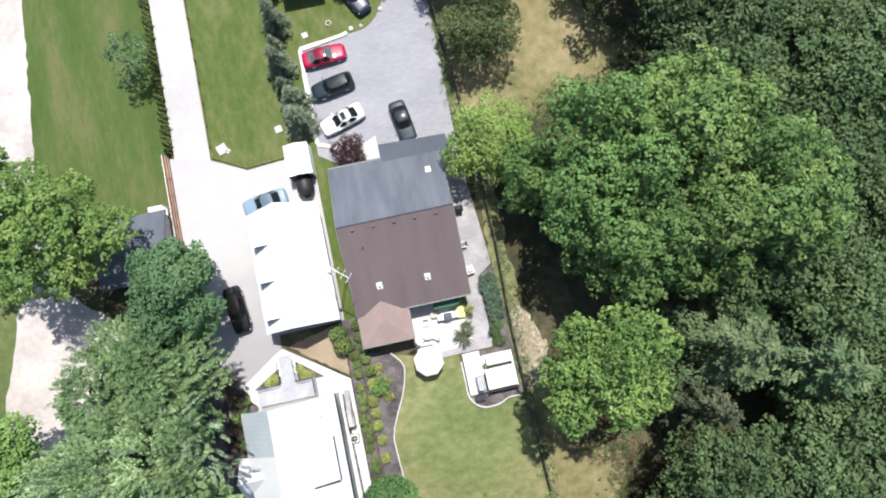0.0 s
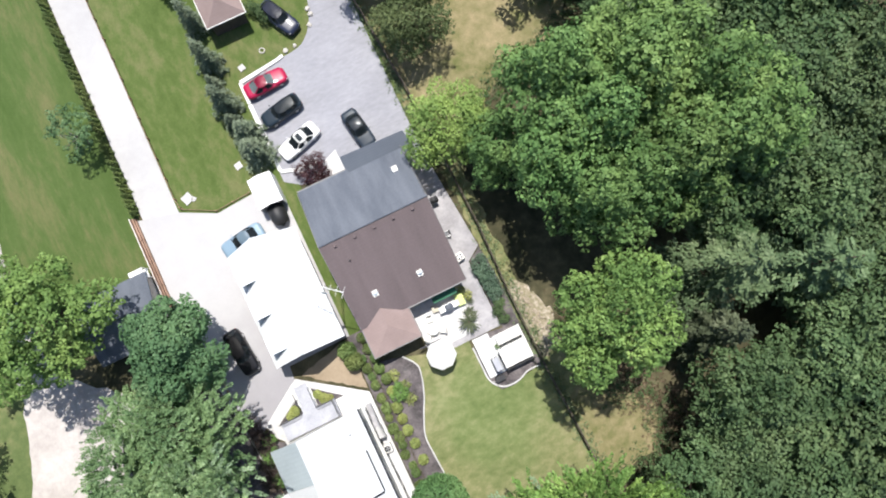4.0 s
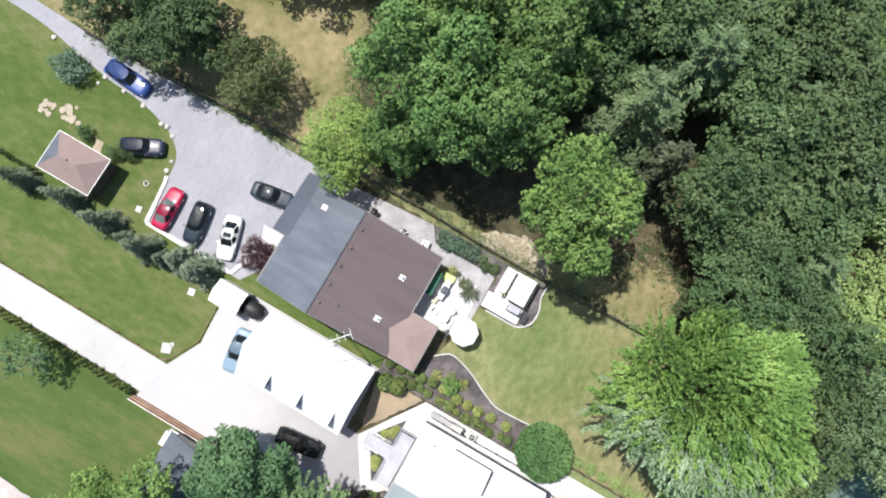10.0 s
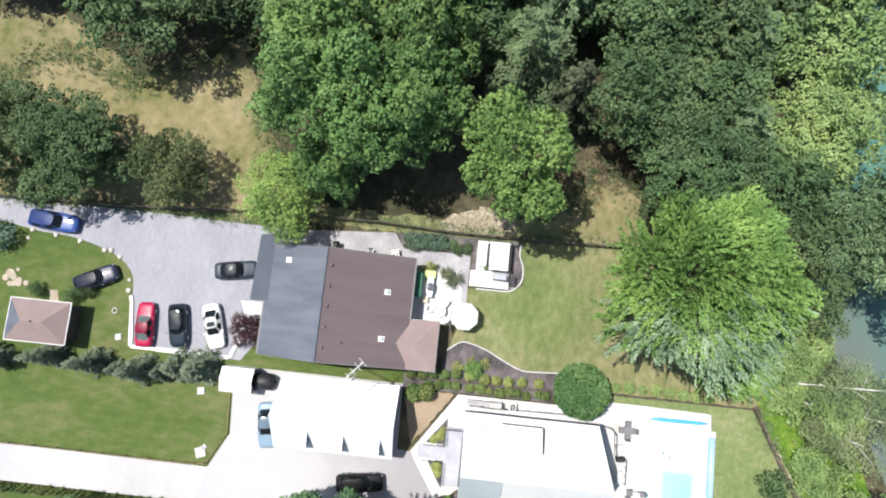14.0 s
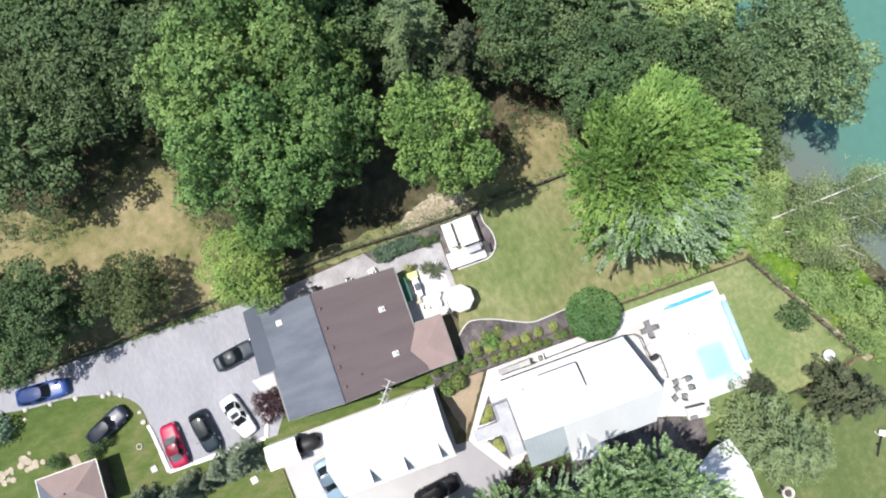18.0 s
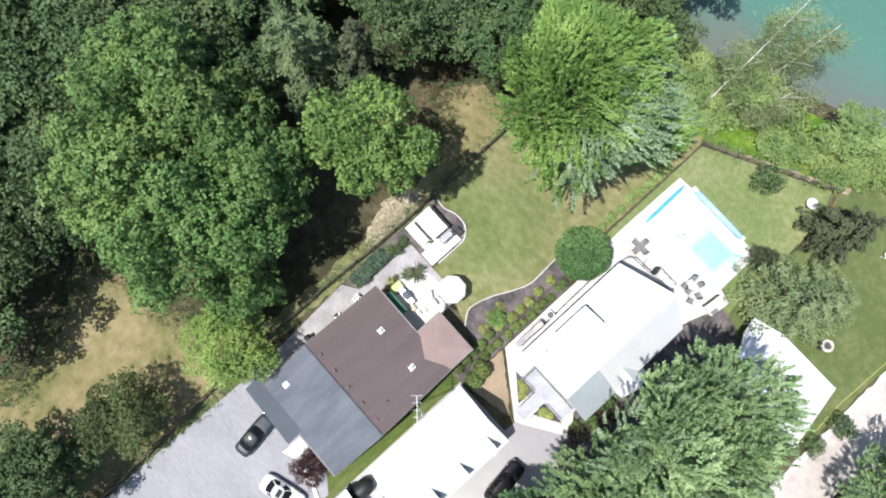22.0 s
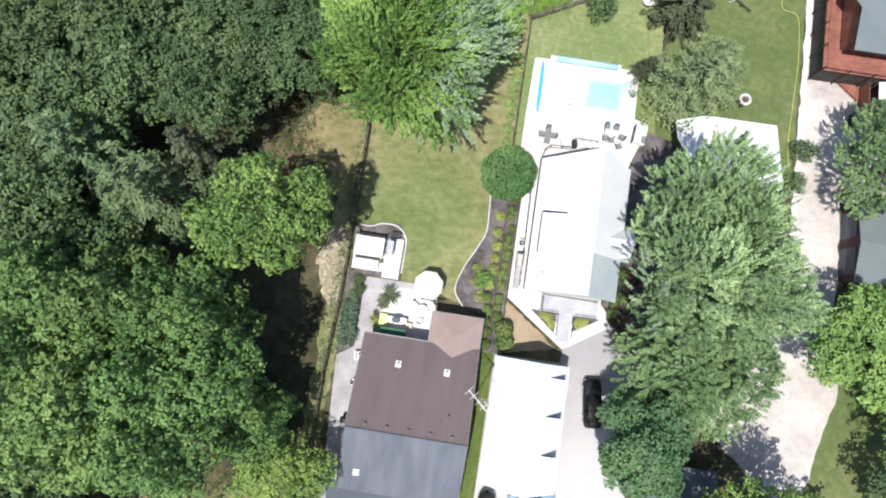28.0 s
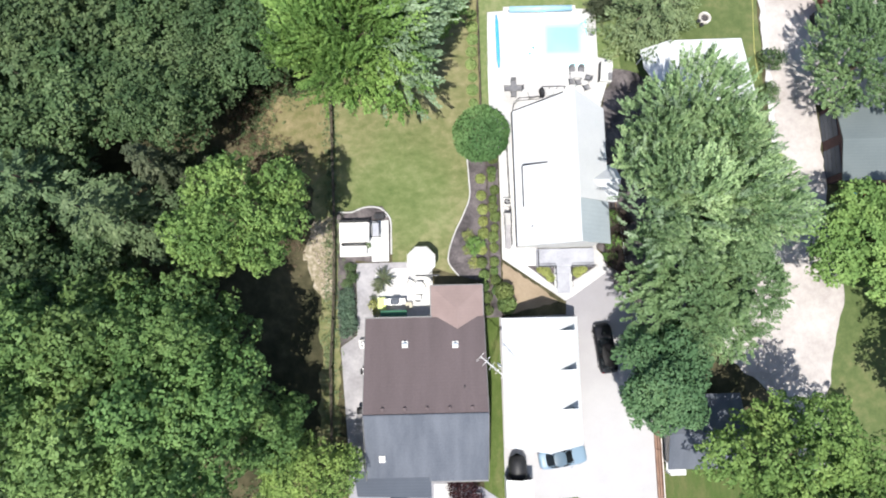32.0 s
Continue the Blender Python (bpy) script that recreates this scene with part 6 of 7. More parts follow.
for i in range(58):
    put(S_["cedar"], 29.95 + rnd.uniform(-0.06, 0.06), -31.0 - i * 0.62, rnd.uniform(0.85, 1.1), rnd.uniform(0, 360), rnd.uniform(0.9, 1.1))
for i in range(18):
    put(S_["cedar"], 16.25 + rnd.uniform(-0.06, 0.06), -51.4 - i * 0.7, rnd.uniform(0.6, 0.8), rnd.uniform(0, 360), 0.8)
for i in range(64):
    t = rnd.uniform(0, 1)
    x = 6 + 26 * t
    y = float(np.interp(x, (6, 14, 27, 33), (28.2, 28.6, 34.2, 39))) + rnd.uniform(-1.6, 2.8)
    put(S_["wild"], x, y, rnd.uniform(0.6, 1.1), rnd.uniform(0, 360), z=float(ground_height(x, y)) - 0.03)
for i in range(26):
    x = rnd.uniform(27.5, 40)
    y = float(np.interp(x, (27, 33, 40), (36.5, 39.6, 42))) + rnd.uniform(-2.2, 1.8)
    put(S_["wild"], x, y, rnd.uniform(0.7, 1.3), rnd.uniform(0, 360), z=float(ground_height(x, y)) - 0.03)
for ob in list(S_.values()):
    drop(ob)


def weeds(name, label, lines, n, material, seed, wide=0.8, tall=0.22):
    """Tufts and low weeds along the uneven edges of the ground."""
    rng = np.random.default_rng(seed)
    seg = [(Vector(a_), Vector(b_)) for ln in lines for a_, b_ in zip(ln, ln[1:])]
    w_ = np.array([(b_ - a_).length for a_, b_ in seg])
    pick = rng.choice(len(seg), n, p=w_ / w_.sum())
    u = rng.uniform(size=n)
    c = np.array([[*seg[i][0].lerp(seg[i][1], t)] for i, t in zip(pick, u)]) + rng.normal(0, wide, (n, 2))
    c = np.repeat(np.column_stack([c, np.full(n, 0.03)]), 8, 0)
    size = np.repeat(rng.uniform(0.5, 1.6, n), 8)[:, None]
    c[:, :2] += rng.normal(0, 0.13, (len(c), 2)) * size
    c[:, 2] += rng.uniform(0, tall, len(c)) * size[:, 0]
    single(name, leaf_mesh(name, leaves(rng, c, rng.normal(size=c.shape) + [0, 0, 0.5], rng.normal(size=c.shape) * 0.4 + [0, 0, 1], 0.2, 0.09)), L_[material], label, "weeds", kind="stuff")


RIM = [(-1, -24.8), (-6.2, -26), (-9.5, -28.2), (-13.2, -28.3), (-17.8, -29.8), (-19.6, -32.6), (-15.6, -37.2), (-12.8, -43.3), (-14.4, -47.6), (-16, -52), (-12, -58), (-14, -80)]
weeds("undergrowth", "low green undergrowth along the meadow's rim", [RIM, [(-0.4, 13.2), (-6.6, 12.4), (-8.6, 8), (-5, 5), (-3, 2.6)]], 2200, "dark", 5, 0.9, 0.35)
weeds("grass_tufts", "dry grass tufts along fence and footpath", [[(-0.2, -27), (-0.5, -15), (-0.2, 0), (-0.5, 12)], [(14.7, 25.4), (27.6, 32.2)], [(0.8, -56), (0.5, -28)]], 1500, "wisp", 6, 0.4, 0.15)
weeds("leaf_litter", "brown leaf litter and dead bracken under the trees", [[(-7.5, 12.8), (-9, 9), (-5.8, 5), (-4.2, -3)]], 1000, "litter", 7, 1.1, 0.1)


# ---------------------------------------------------------------- fences and walls
def fence(name, label, pts, height=1.2, gap=2.4, rails=(0.35, 0.75, 1.1), material="wood", post=0.05, group=""):
    """Posts with rails between them along a line."""
    ob = thing(name, label, "fence", group)
    for (x0, y0), (x1, y1) in zip(pts, pts[1:]):
        ln = math.hypot(x1 - x0, y1 - y0)
        k = max(1, round(ln / gap))
        ux, uy = (x1 - x0) / ln, (y1 - y0) / ln
        for i in range(k):
            x, y = x0 + (x1 - x0) * i / k, y0 + (y1 - y0) * i / k
            part("post", box(x - post, x + post, y - post, y + post, -0.2, height + 0.08, 0.01), M[material], ob)
            ex, ey = x0 + (x1 - x0) * (i + 1) / k, y0 + (y1 - y0) * (i + 1) / k
            for z in rails:
                part("rail", prism([(x - uy * 0.025, y + ux * 0.025, z - 0.045), (x + uy * 0.025, y - ux * 0.025, z - 0.045), (x + uy * 0.025, y - ux * 0.025, z + 0.045), (x - uy * 0.025, y + ux * 0.025, z + 0.045)], (ex - x, ey - y, 0)), M[material], ob)
    x, y = pts[-1]
    part("post", box(x - post, x + post, y - post, y + post, -0.2, height + 0.08, 0.01), M[material], ob)
    return ob


fence("boundary_fence", "weathered dark timber fence along the wood", [(0.9, -56), (0.75, -42), (-0.2, -28), (-0.35, -15), (-0.05, -8), (-0.02, 0.2), (-0.3, 10.4), (-0.4, 14)], 1.3, 2.4, (0.3, 0.7, 1.1, 1.25), "fence")
fence("lawn_fence", "dark timber fence between lawn and pool", [(14.72, 9.5), (14.72, 24.8), (27.5, 31.6)], 1.2, 2.3, (0.3, 0.7, 1.1), "fence")
fence("bed_fence", "thin dark wire fence behind the clipped balls", [(15.08, 5.8), (15.08, -10.3)], 0.9, 1.8, (0.3, 0.85), "fence", 0.03)
fence("lawn_fence", "dark timber fence at the lawn's corner", [(27.9, 31.6), (28.8, 28), (29.1, 25)], 1.2, 2.0, (0.3, 0.7, 1.1), "wood")
fence("cottage_bed_rail", "grey timber rail at the shaded bed's edge", [(27.6, 2.5), (27.8, -0.7), (28.2, -5.2), (28.6, -8.6), (28.75, -13.2)], 0.45, 2.2, (0.38,), "wood", 0.06)
fence("driveway_rail", "low timber rail fence along the driveway", [(25.85, -64), (25.8, -47), (25.85, -30.6), (25.7, -29.6)], 0.5, 2.4, (0.42,), "wood", 0.07)
fence("court_rail", "low timber rail at the lawn's end", [(25.6, -29.4), (22.6, -27.75), (18.9, -28.0)], 0.3, 2.4, (0.2,), "wood", 0.06)
M["cedar_wood"] = mat("orange_brown_timber", (0.17, 0.095, 0.065), (0.3, 0.19, 0.135), 1.0, 0.8, 0.2, per_thing=0.2)
tw = thing("timber_wall", "red-brown timber retaining wall by the driveway", "retaining wall")
for k, (dx, z0, z1) in enumerate(((0.0, -0.2, 0.35), (0.2, -0.2, 0.45), (0.42, -0.2, 0.6))):
    for i in range(4):
        y0 = -30.6 + i * 2.45
        part("timber", box(30.15 + dx, 30.32 + dx, y0, y0 + 2.42, z0, z1, 0.02), M["cedar_wood"], tw)
part("rail", box(30.62, 30.68, -30.7, -21.0, 0.55, 0.66), M["white"], tw, "white rail")
for i in range(6):
    part("post", box(30.62, 30.69, -30.7 + i * 1.9, -30.62 + i * 1.9, 0, 0.6), M["white"], tw)
fence("court_fence", "thin white rail along the driveway's far edge", [(27.9, -1.6), (28.4, -6.5), (29.2, -12.4)], 0.9, 1.8, (0.45, 0.85), "white", 0.04)
kb = thing("parking_kerb", "white painted timber kerb round the parking area", "kerb")
KP = [(9.9, -39.75), (10.6, -39.55), (15.05, -38.95), (15.15, -28.6), (13.7, -28.1)]
for (x0, y0), (x1, y1) in zip(KP, KP[1:]):
    ln = math.hypot(x1 - x0, y1 - y0)
    k = max(1, round(ln / 2.4))
    ux, uy = (x1 - x0) / ln, (y1 - y0) / ln
    for i in range(k):
        a, b = i / k, (i + 1) / k - 0.01
        p0, p1 = (x0 + (x1 - x0) * a, y0 + (y1 - y0) * a), (x0 + (x1 - x0) * b, y0 + (y1 - y0) * b)
        w = 0.17 + 0.04 * ((i * 7) % 3)
        part("kerb_block", prism([(p0[0] - uy * w, p0[1] + ux * w, -0.1), (p0[0] + uy * w, p0[1] - ux * w, -0.1), (p1[0] + uy * w, p1[1] - ux * w, -0.1), (p1[0] - uy * w, p1[1] + ux * w, -0.1)], (0, 0, 0.3)), M["white"], kb)
sheet("shed_step", [(10.2, -48.4), (11.5, -48.1), (11.4, -47.2), (10.1, -47.5)], 0.0, 0.05, M["flag"], "pale stone step before the garden shed", "step")
sheet("entry_pad", [(9.2, -28.3), (10.9, -27.6), (10.9, -26), (9.2, -26)], 0.0, 0.07, M["concrete"], "pale concrete entry pad", "walkway")
sheet("kerb_walk", [(11.2, -28.4), (13.7, -28.2), (13.4, -27.4), (11, -27.6)], 0.0, 0.06, M["concrete"], "pale concrete path edge", "walkway")


def rock(seed, r):
    rng = random.Random(seed)
    bm = bmesh.new()
    bmesh.ops.create_icosphere(bm, subdivisions=2, radius=r)
    for v in bm.verts:
        v.co *= rng.uniform(0.8, 1.15)
        v.co.z *= 0.6
    return bm


for i, (x, y, r) in enumerate(((6.0, -41.6, 0.26), (5.4, -42.6, 0.3), (5.45, -43.3, 0.28), (4.75, -46.1, 0.26), (4.4, -48.7, 0.25), (5.0, -51.6, 0.2), (4.1, -51.3, 0.25), (3.4, -55.2, 0.28), (3.1, -58.5, 0.27), (9.4, -40.1, 0.28), (8.3, -40.2, 0.22))):
    single("edge_stone", rock(i, r), M["stone"], "pale stone at the lawn's edge", "stone", "edge stones", at=(x, y, r * 0.35))
for i, (x, y, n_) in enumerate(((9.8, -54.9, 10), (9.2, -53.0, 9), (9.1, -51.6, 7))):
    rng = random.Random(50 + i)
    bm = bmesh.new()
    for j in range(n_):
        cx, cy, r = rng.uniform(-0.8, 0.8), rng.uniform(-0.7, 0.7), rng.uniform(0.18, 0.42)
        disc(cx, cy, -0.05, 0.05 + rng.uniform(0, 0.03), r, r * 0.93, 7, bm)
    single("stepping_stones", bm, M["flag"], "cluster of flat pale stepping stones", "stone", kind="stuff", at=(x, y, 0.012))

rng = random.Random(77)
bm = bmesh.new()
for i in range(170):
    f_ = rng.random()
    x, y, r = -0.3 - rng.random() * (1.0 + 1.4 * f_), -7.3 + 6.4 * f_ + rng.uniform(-0.6, 0.6), rng.uniform(0.05, 0.17)
    disc(x, y, -0.02, r * rng.uniform(0.5, 0.9), r, r * rng.uniform(0.4, 0.75), rng.choice((5, 6, 7)), bm)
single("loose_stones", bm, M["flag"], "loose pale stones on the bare strip by the fence", "stone", kind="stuff", at=(0, 0, 0.03))

# ---------------------------------------------------------------- small things on the lawns
def lid(name, label, x, y, s, turn, group=""):
    ob = thing(name, label, "utility cover", group, (x, y, 0.01), turn)
    part("frame", box(-s, s, -s, s, 0, 0.12, 0.02), M["concrete"], ob)
    part("lid", disc(0, 0, 0.12, 0.16, s * 0.55), M["stone"], ob)


lid("septic_cover", "square concrete cover in the lawn", 14.25, -40.4, 0.32, 12)
lid("septic_cover", "pale square cover near the driveway", 24.75, -30.2, 0.5, 20)
lid("septic_cover", "small pale block beside the big cover", 24.2, -29.9, 0.22, 40)
lid("septic_cover", "square pale cover beside the spruces", 18.75, -31.05, 0.35, 10)


def ring_thing(name, label, x, y, r, t, material, z=0.03, sides=28):
    bm = bmesh.new()
    rows_ = []
    for i in range(sides):
        a = 2 * math.pi * i / sides
        rows_.append([bm.verts.new((math.cos(a) * (r + t * math.cos(b)), math.sin(a) * (r + t * math.cos(b)), t + t * math.sin(b))) for b in (k * math.pi / 3 for k in range(6))])
    for i in range(sides):
        for k in range(6):
            bm.faces.new((rows_[i][k], rows_[(i + 1) % sides][k], rows_[(i + 1) % sides][(k + 1) % 6], rows_[i][(k + 1) % 6]))
    return single(name, bm, M[material], label, "ring", at=(x, y, z), smooth=True)


ring_thing("garden_ring", "pale stone ring on the grass", 11.6, -41.2, 0.27, 0.06, "stone")
fr = thing("fire_pit", "white stone fire pit ring with a dark centre", "fire pit", at=(38.1, 19.5, 0.012))
for i in range(11):
    a = 2 * math.pi * i / 11
    bm = box(-0.16, 0.16, -0.13, 0.13, 0, 0.28, 0.03)
    bmesh.ops.transform(bm, matrix=pose(math.cos(a) * 0.51, math.sin(a) * 0.51, 0, 0, 0, math.degrees(a) + 90), verts=bm.verts)
    part("stone", bm, M["stone"], fr)
part("ash_bed", disc(0, 0, -0.02, 0.08, 0.4), M["mulch"], fr)
for i, (x, y) in enumerate(((37.35, 19.05), (37.65, 18.65))):
    st = thing("stool", "small dark stool beside the fire pit", "stool", at=(x, y, 0.012))
    part("seat", disc(0, 0, 0.38, 0.44, 0.2), M["black"], st)
    for k in range(3):
        a = k * 2.1
        part("leg", tube([(0.13 * math.cos(a), 0.13 * math.sin(a), 0.38), (0.2 * math.cos(a), 0.2 * math.sin(a), 0)], 0.015, 6), M["black"], st)
rt = thing("garden_table", "round white garden table on the lawn", "table", at=(26.8, 28.7, 0.016))
part("tabletop", disc(0, 0, 0.68, 0.73, 0.6, sides=28), M["white"], rt)
part("pedestal", disc(0, 0, 0, 0.68, 0.07), M["white"], rt)
part("base", disc(0, 0, 0, 0.05, 0.3), M["white"], rt)
ring_thing("tyre_swing", "pale ring lying on the worn lawn", 36.95, 32.1, 0.32, 0.09, "cloth", 0.012)
sw = thing("seesaw", "black seesaw with a white seat frame", "seesaw", at=(36.0, 30.6, 0.012), turn=-35)
part("beam", box(0, 2.2, -0.06, 0.06, 0.4, 0.48, 0.02), M["black"], sw)
part("seat", box(-0.5, 0.1, -0.35, 0.35, 0.42, 0.5, 0.03), M["white"], sw, "white seat")
part("backrest", box(-0.56, -0.48, -0.35, 0.35, 0.5, 0.95, 0.03), M["white"], sw)
for s in (-1, 1):
    part("leg", tube([(0.1, s * 0.3, 0.42), (-0.2, s * 0.5, 0)], 0.03, 6), M["white"], sw)
part("pivot", box(0.9, 1.1, -0.1, 0.1, 0, 0.4), M["black"], sw)
pb = thing("picnic_bench", "red-brown timber picnic bench", "bench", at=(39.2, 32.6, 0.012), turn=8)
for i in range(5):
    part("board", box(-0.9, 0.9, -0.36 + i * 0.145, -0.23 + i * 0.145, 0.72, 0.76), M["red_wood"], pb)
for s in (-1, 1):
    part("seat_board", box(-0.9, 0.9, s * 0.72 - 0.13, s * 0.72 + 0.13, 0.42, 0.46), M["red_wood"], pb)
    part("leg", tube([(s * 0.65, -0.6, 0), (s * 0.65, 0, 0.72)], 0.04, 6), M["red_wood"], pb)
    part("leg", tube([(s * 0.65, 0.6, 0), (s * 0.65, 0, 0.72)], 0.04, 6), M["red_wood"], pb)
M["hose"] = plain("yellow_hose", (0.5, 0.48, 0.16), 0.5)
single("garden_hose", tube([(p.x, p.y, 0.03) for p in spline([(43.2, 12.8), (43.0, 15.5), (43.1, 18.3), (43.3, 22.1), (43.4, 25.4), (43.2, 28.8), (42.8, 30.0), (41.5, 30.4), (41.25, 31.5), (42.5, 33.7)], 8)], 0.025, 6), M["hose"], "long yellow garden hose across the lawn", "hose")
sheet("lane_edge", ragged([(43.75, -2), (44.3, -2), (44.5, 22), (44.5, 40), (43.9, 40), (43.9, 14)], 0.12, 0.6, 31), 0.0, 0.05, M["concrete"], "pale stone edging between lawn and lane", "edging")
for i, (x, y, m_, label) in enumerate(((51.3, 0.9, "pool_blue", "blue plastic barrel beside the bungalow"), (52.3, 0.8, "tail", "red plastic crate beside the bungalow"), (50.7, 0.6, "red_wood", "rusty drum beside the bungalow"))):
    b_ = thing("barrel", label, "barrel", at=(x, y, 0))
    part("body", tube([(0, 0, 0), (0, 0, 0.2), (0, 0, 0.6), (0, 0, 0.85)], [0.26, 0.3, 0.3, 0.26], 16), M[m_], b_, smooth=True)
    part("rim", disc(0, 0, 0.85, 0.88, 0.24), M["black"], b_)

# ---------------------------------------------------------------- pool
pool = thing("swimming_pool", "in-ground pool, pale shallow end, turquoise deep end", "pool")
for lim in ((PX0 + 0.02, PX1 - 0.02, PY0 - 0.04, PY0 + 0.1), (PX0 + 0.02, PX1 - 0.02, PY1 - 0.1, PY1 - 0.001), (PX0 + 0.001, PX0 + 0.1, PY0 + 0.1, PY1 - 0.1), (PX1 - 0.1, PX1 - 0.001, PY0 + 0.1, PY1 - 0.1)):
    box_part("pool_wall", (*lim, -2.4, 0.03), M["liner"], pool)
DX0, DX1, DY0, DY1 = 21.3, 25.85, 15.9, 19.95
for lim in ((PX0 + 0.1, DX0, PY0 + 0.1, PY1 - 0.1), (DX0, DX1, PY0 + 0.1, DY0), (DX0, DX1, DY1, PY1 - 0.1), (DX1, PX1 - 0.1, PY0 + 0.1, PY1 - 0.1)):
    box_part("shallow_floor", (*lim, -2.4, -0.35), M["liner"], pool)
# Liner colours step to turquoise to stand in for water's tint with depth.
for k in range(5):
    g, i_ = ((k + 1) / 6) ** 0.6, k * 0.14
    lo = [0.66 + (0.22 - 0.66) * g, 0.78 + (0.63 - 0.78) * g, 0.82 + (0.7 - 0.82) * g]
    m_ = mat("pool_slope_liner", lo, [c_ + 0.05 for c_ in lo], 0.8, 0.6, 0.05)
    x0, x1, y0, y1 = DX0 + i_, DX1 - i_, DY0 + i_, DY1 - i_
    for lim in ((x0, x1, y0, y0 + 0.14), (x0, x1, y1 - 0.14, y1), (x0, x0 + 0.14, y0 + 0.14, y1 - 0.14), (x1 - 0.14, x1, y0 + 0.14, y1 - 0.14)):
        box_part("floor_slope", (*lim, -2.4, -0.4 - 0.05 * k), m_, pool)
box_part("deep_floor", (DX0 + 0.7, DX1 - 0.7, DY0 + 0.7, DY1 - 0.7, -2.42, -0.66), M["deep"], pool, "turquoise deep floor")
part("water_surface", box(PX0 + 0.1, PX1 - 0.1, PY0 + 0.1, PY1 - 0.1, -0.14, -0.08), M["water"], pool).visible_shadow = False
part("coping", box(PX0 - 0.28, PX0 + 0.04, PY0 - 0.3, PY1 + 0.3, 0.062, 0.1, 0.012), M["concrete"], pool)
part("coping", box(PX1 - 0.04, PX1 + 0.28, PY0 - 0.3, PY1 + 0.3, 0.062, 0.1, 0.012), M["concrete"], pool)
part("coping", box(PX0 + 0.04, PX1 - 0.04, PY0 - 0.3, PY0 + 0.04, 0.062, 0.1, 0.012), M["concrete"], pool)
part("coping", box(PX0 + 0.04, PX1 - 0.04, PY1 - 0.04, PY1 + 0.3, 0.062, 0.1, 0.012), M["concrete"], pool)
rl = thing("cover_roller", "pale blue solar cover on a white roller", "pool cover", at=(0, 0, 0.06))
part("rolled_cover", tube([(18.0, 20.75, 0.45), (24.4, 20.75, 0.45)], 0.3, 18), M["pale_blue"], rl, smooth=True)
part("tube", tube([(17.8, 20.75, 0.45), (24.6, 20.75, 0.45)], 0.05, 10), M["metal"], rl)
for x in (17.85, 24.55):
    part("stand", box(x - 0.06, x + 0.06, 20.35, 21.15, 0, 0.06), M["white"], rl)
    part("stand", box(x - 0.04, x + 0.04, 20.68, 20.82, 0, 0.5), M["white"], rl)
fl = thing("lane_float", "bright blue rolled pool float on the deck", "pool float", at=(0, 0, 0.06))
part("roll", tube([(16.75, 14.7, 0.1), (16.72, 15.5, 0.17), (16.7, 17.5, 0.19), (16.68, 19.6, 0.17), (16.66, 20.45, 0.08)], [0.06, 0.17, 0.19, 0.17, 0.05], 12), M["pool_blue"], fl, smooth=True)


def chair(x, y, turn, z=0.06, material="dark_metal", group="poolside chairs", label="grey metal patio chair with a sling seat", fabric="sling"):
    c = thing("patio_chair", label, "chair", group, (x, y, z), turn)
    part("seat", box(-0.26, 0.26, -0.25, 0.27, 0.4, 0.44, 0.015), M[fabric], c)
    bm = box(-0.26, 0.26, -0.02, 0.02, 0, 0.55, 0.012)
    bmesh.ops.transform(bm, matrix=pose(0, -0.27, 0.42, 14, 0, 0), verts=bm.verts)
    part("backrest", bm, M[fabric], c)
    for sx in (-0.25, 0.25):
        part("armrest", tube([(sx, -0.3, 0.64), (sx, 0.26, 0.62)], 0.025, 6), M[material], c)
        for sy in (-0.24, 0.26):
            part("leg", tube([(sx, sy, 0.62 if sy > 0 else 0.45), (sx, sy * 1.08, 0)], 0.016, 6), M[material], c)
    return c


M["grey_top"] = mat("pale_grey_fabric", (0.4, 0.39, 0.39), (0.5, 0.49, 0.48), 4.0, 0.7, 0.1)
M["sling"] = mat("grey_sling_fabric", (0.12, 0.12, 0.13), (0.2, 0.2, 0.21), 6.0, 0.8, 0.1)


def patio_table(x, y, r, label, z=0.06, top="sling"):
    t = thing("patio_table", label, "table", "", (x, y, z))
    part("tabletop", disc(0, 0, 0.7, 0.72, r, sides=28), M[top], t)
    for k in range(4):
        a = math.pi / 4 + k * math.pi / 2
        part("leg", tube([(r * 0.75 * math.cos(a), r * 0.75 * math.sin(a), 0.7), (r * 0.6 * math.cos(a), r * 0.6 * math.sin(a), 0)], 0.02, 6), M["dark_metal"], t)


patio_table(18.1, 12.3, 0.42, "round grey patio table by the pool")
for k in range(4):
    a = k * math.pi / 2
    chair(18.1 + 0.58 * math.cos(a), 12.3 + 0.58 * math.sin(a), 90 + math.degrees(a))
tb = thing("patio_table", "oblong pale grey patio table among grouped chairs", "table", "", (24.5, 13.5, 0.06))
part("tabletop", box(-0.62, 0.62, -0.33, 0.33, 0.68, 0.72, 0.01), M["grey_top"], tb)
for sx in (-0.55, 0.55):
    for sy in (-0.27, 0.27):
        part("leg", tube([(sx, sy, 0.68), (sx, sy, 0)], 0.02, 6), M["dark_metal"], tb)
for x, y, t in ((24.1, 14.15, 185), (25.0, 14.1, 170), (24.0, 12.9, 5), (24.65, 12.8, 10), (25.65, 13.2, 70), (25.45, 12.25, 20)):
    chair(x, y, t)
lg = thing("storage_bench", "white poolside storage bench with dark side panel", "bench", at=(27.5, 13.75, 0.06), turn=-6)
part("body", box(-0.55, 0.6, -0.95, 0.95, 0, 0.55, 0.03), M["white"], lg)
for i in range(6):
    part("slat", box(-0.57, 0.62, -0.95 + i * 0.32, -0.65 + i * 0.32, 0.56, 0.6), M["white"], lg)
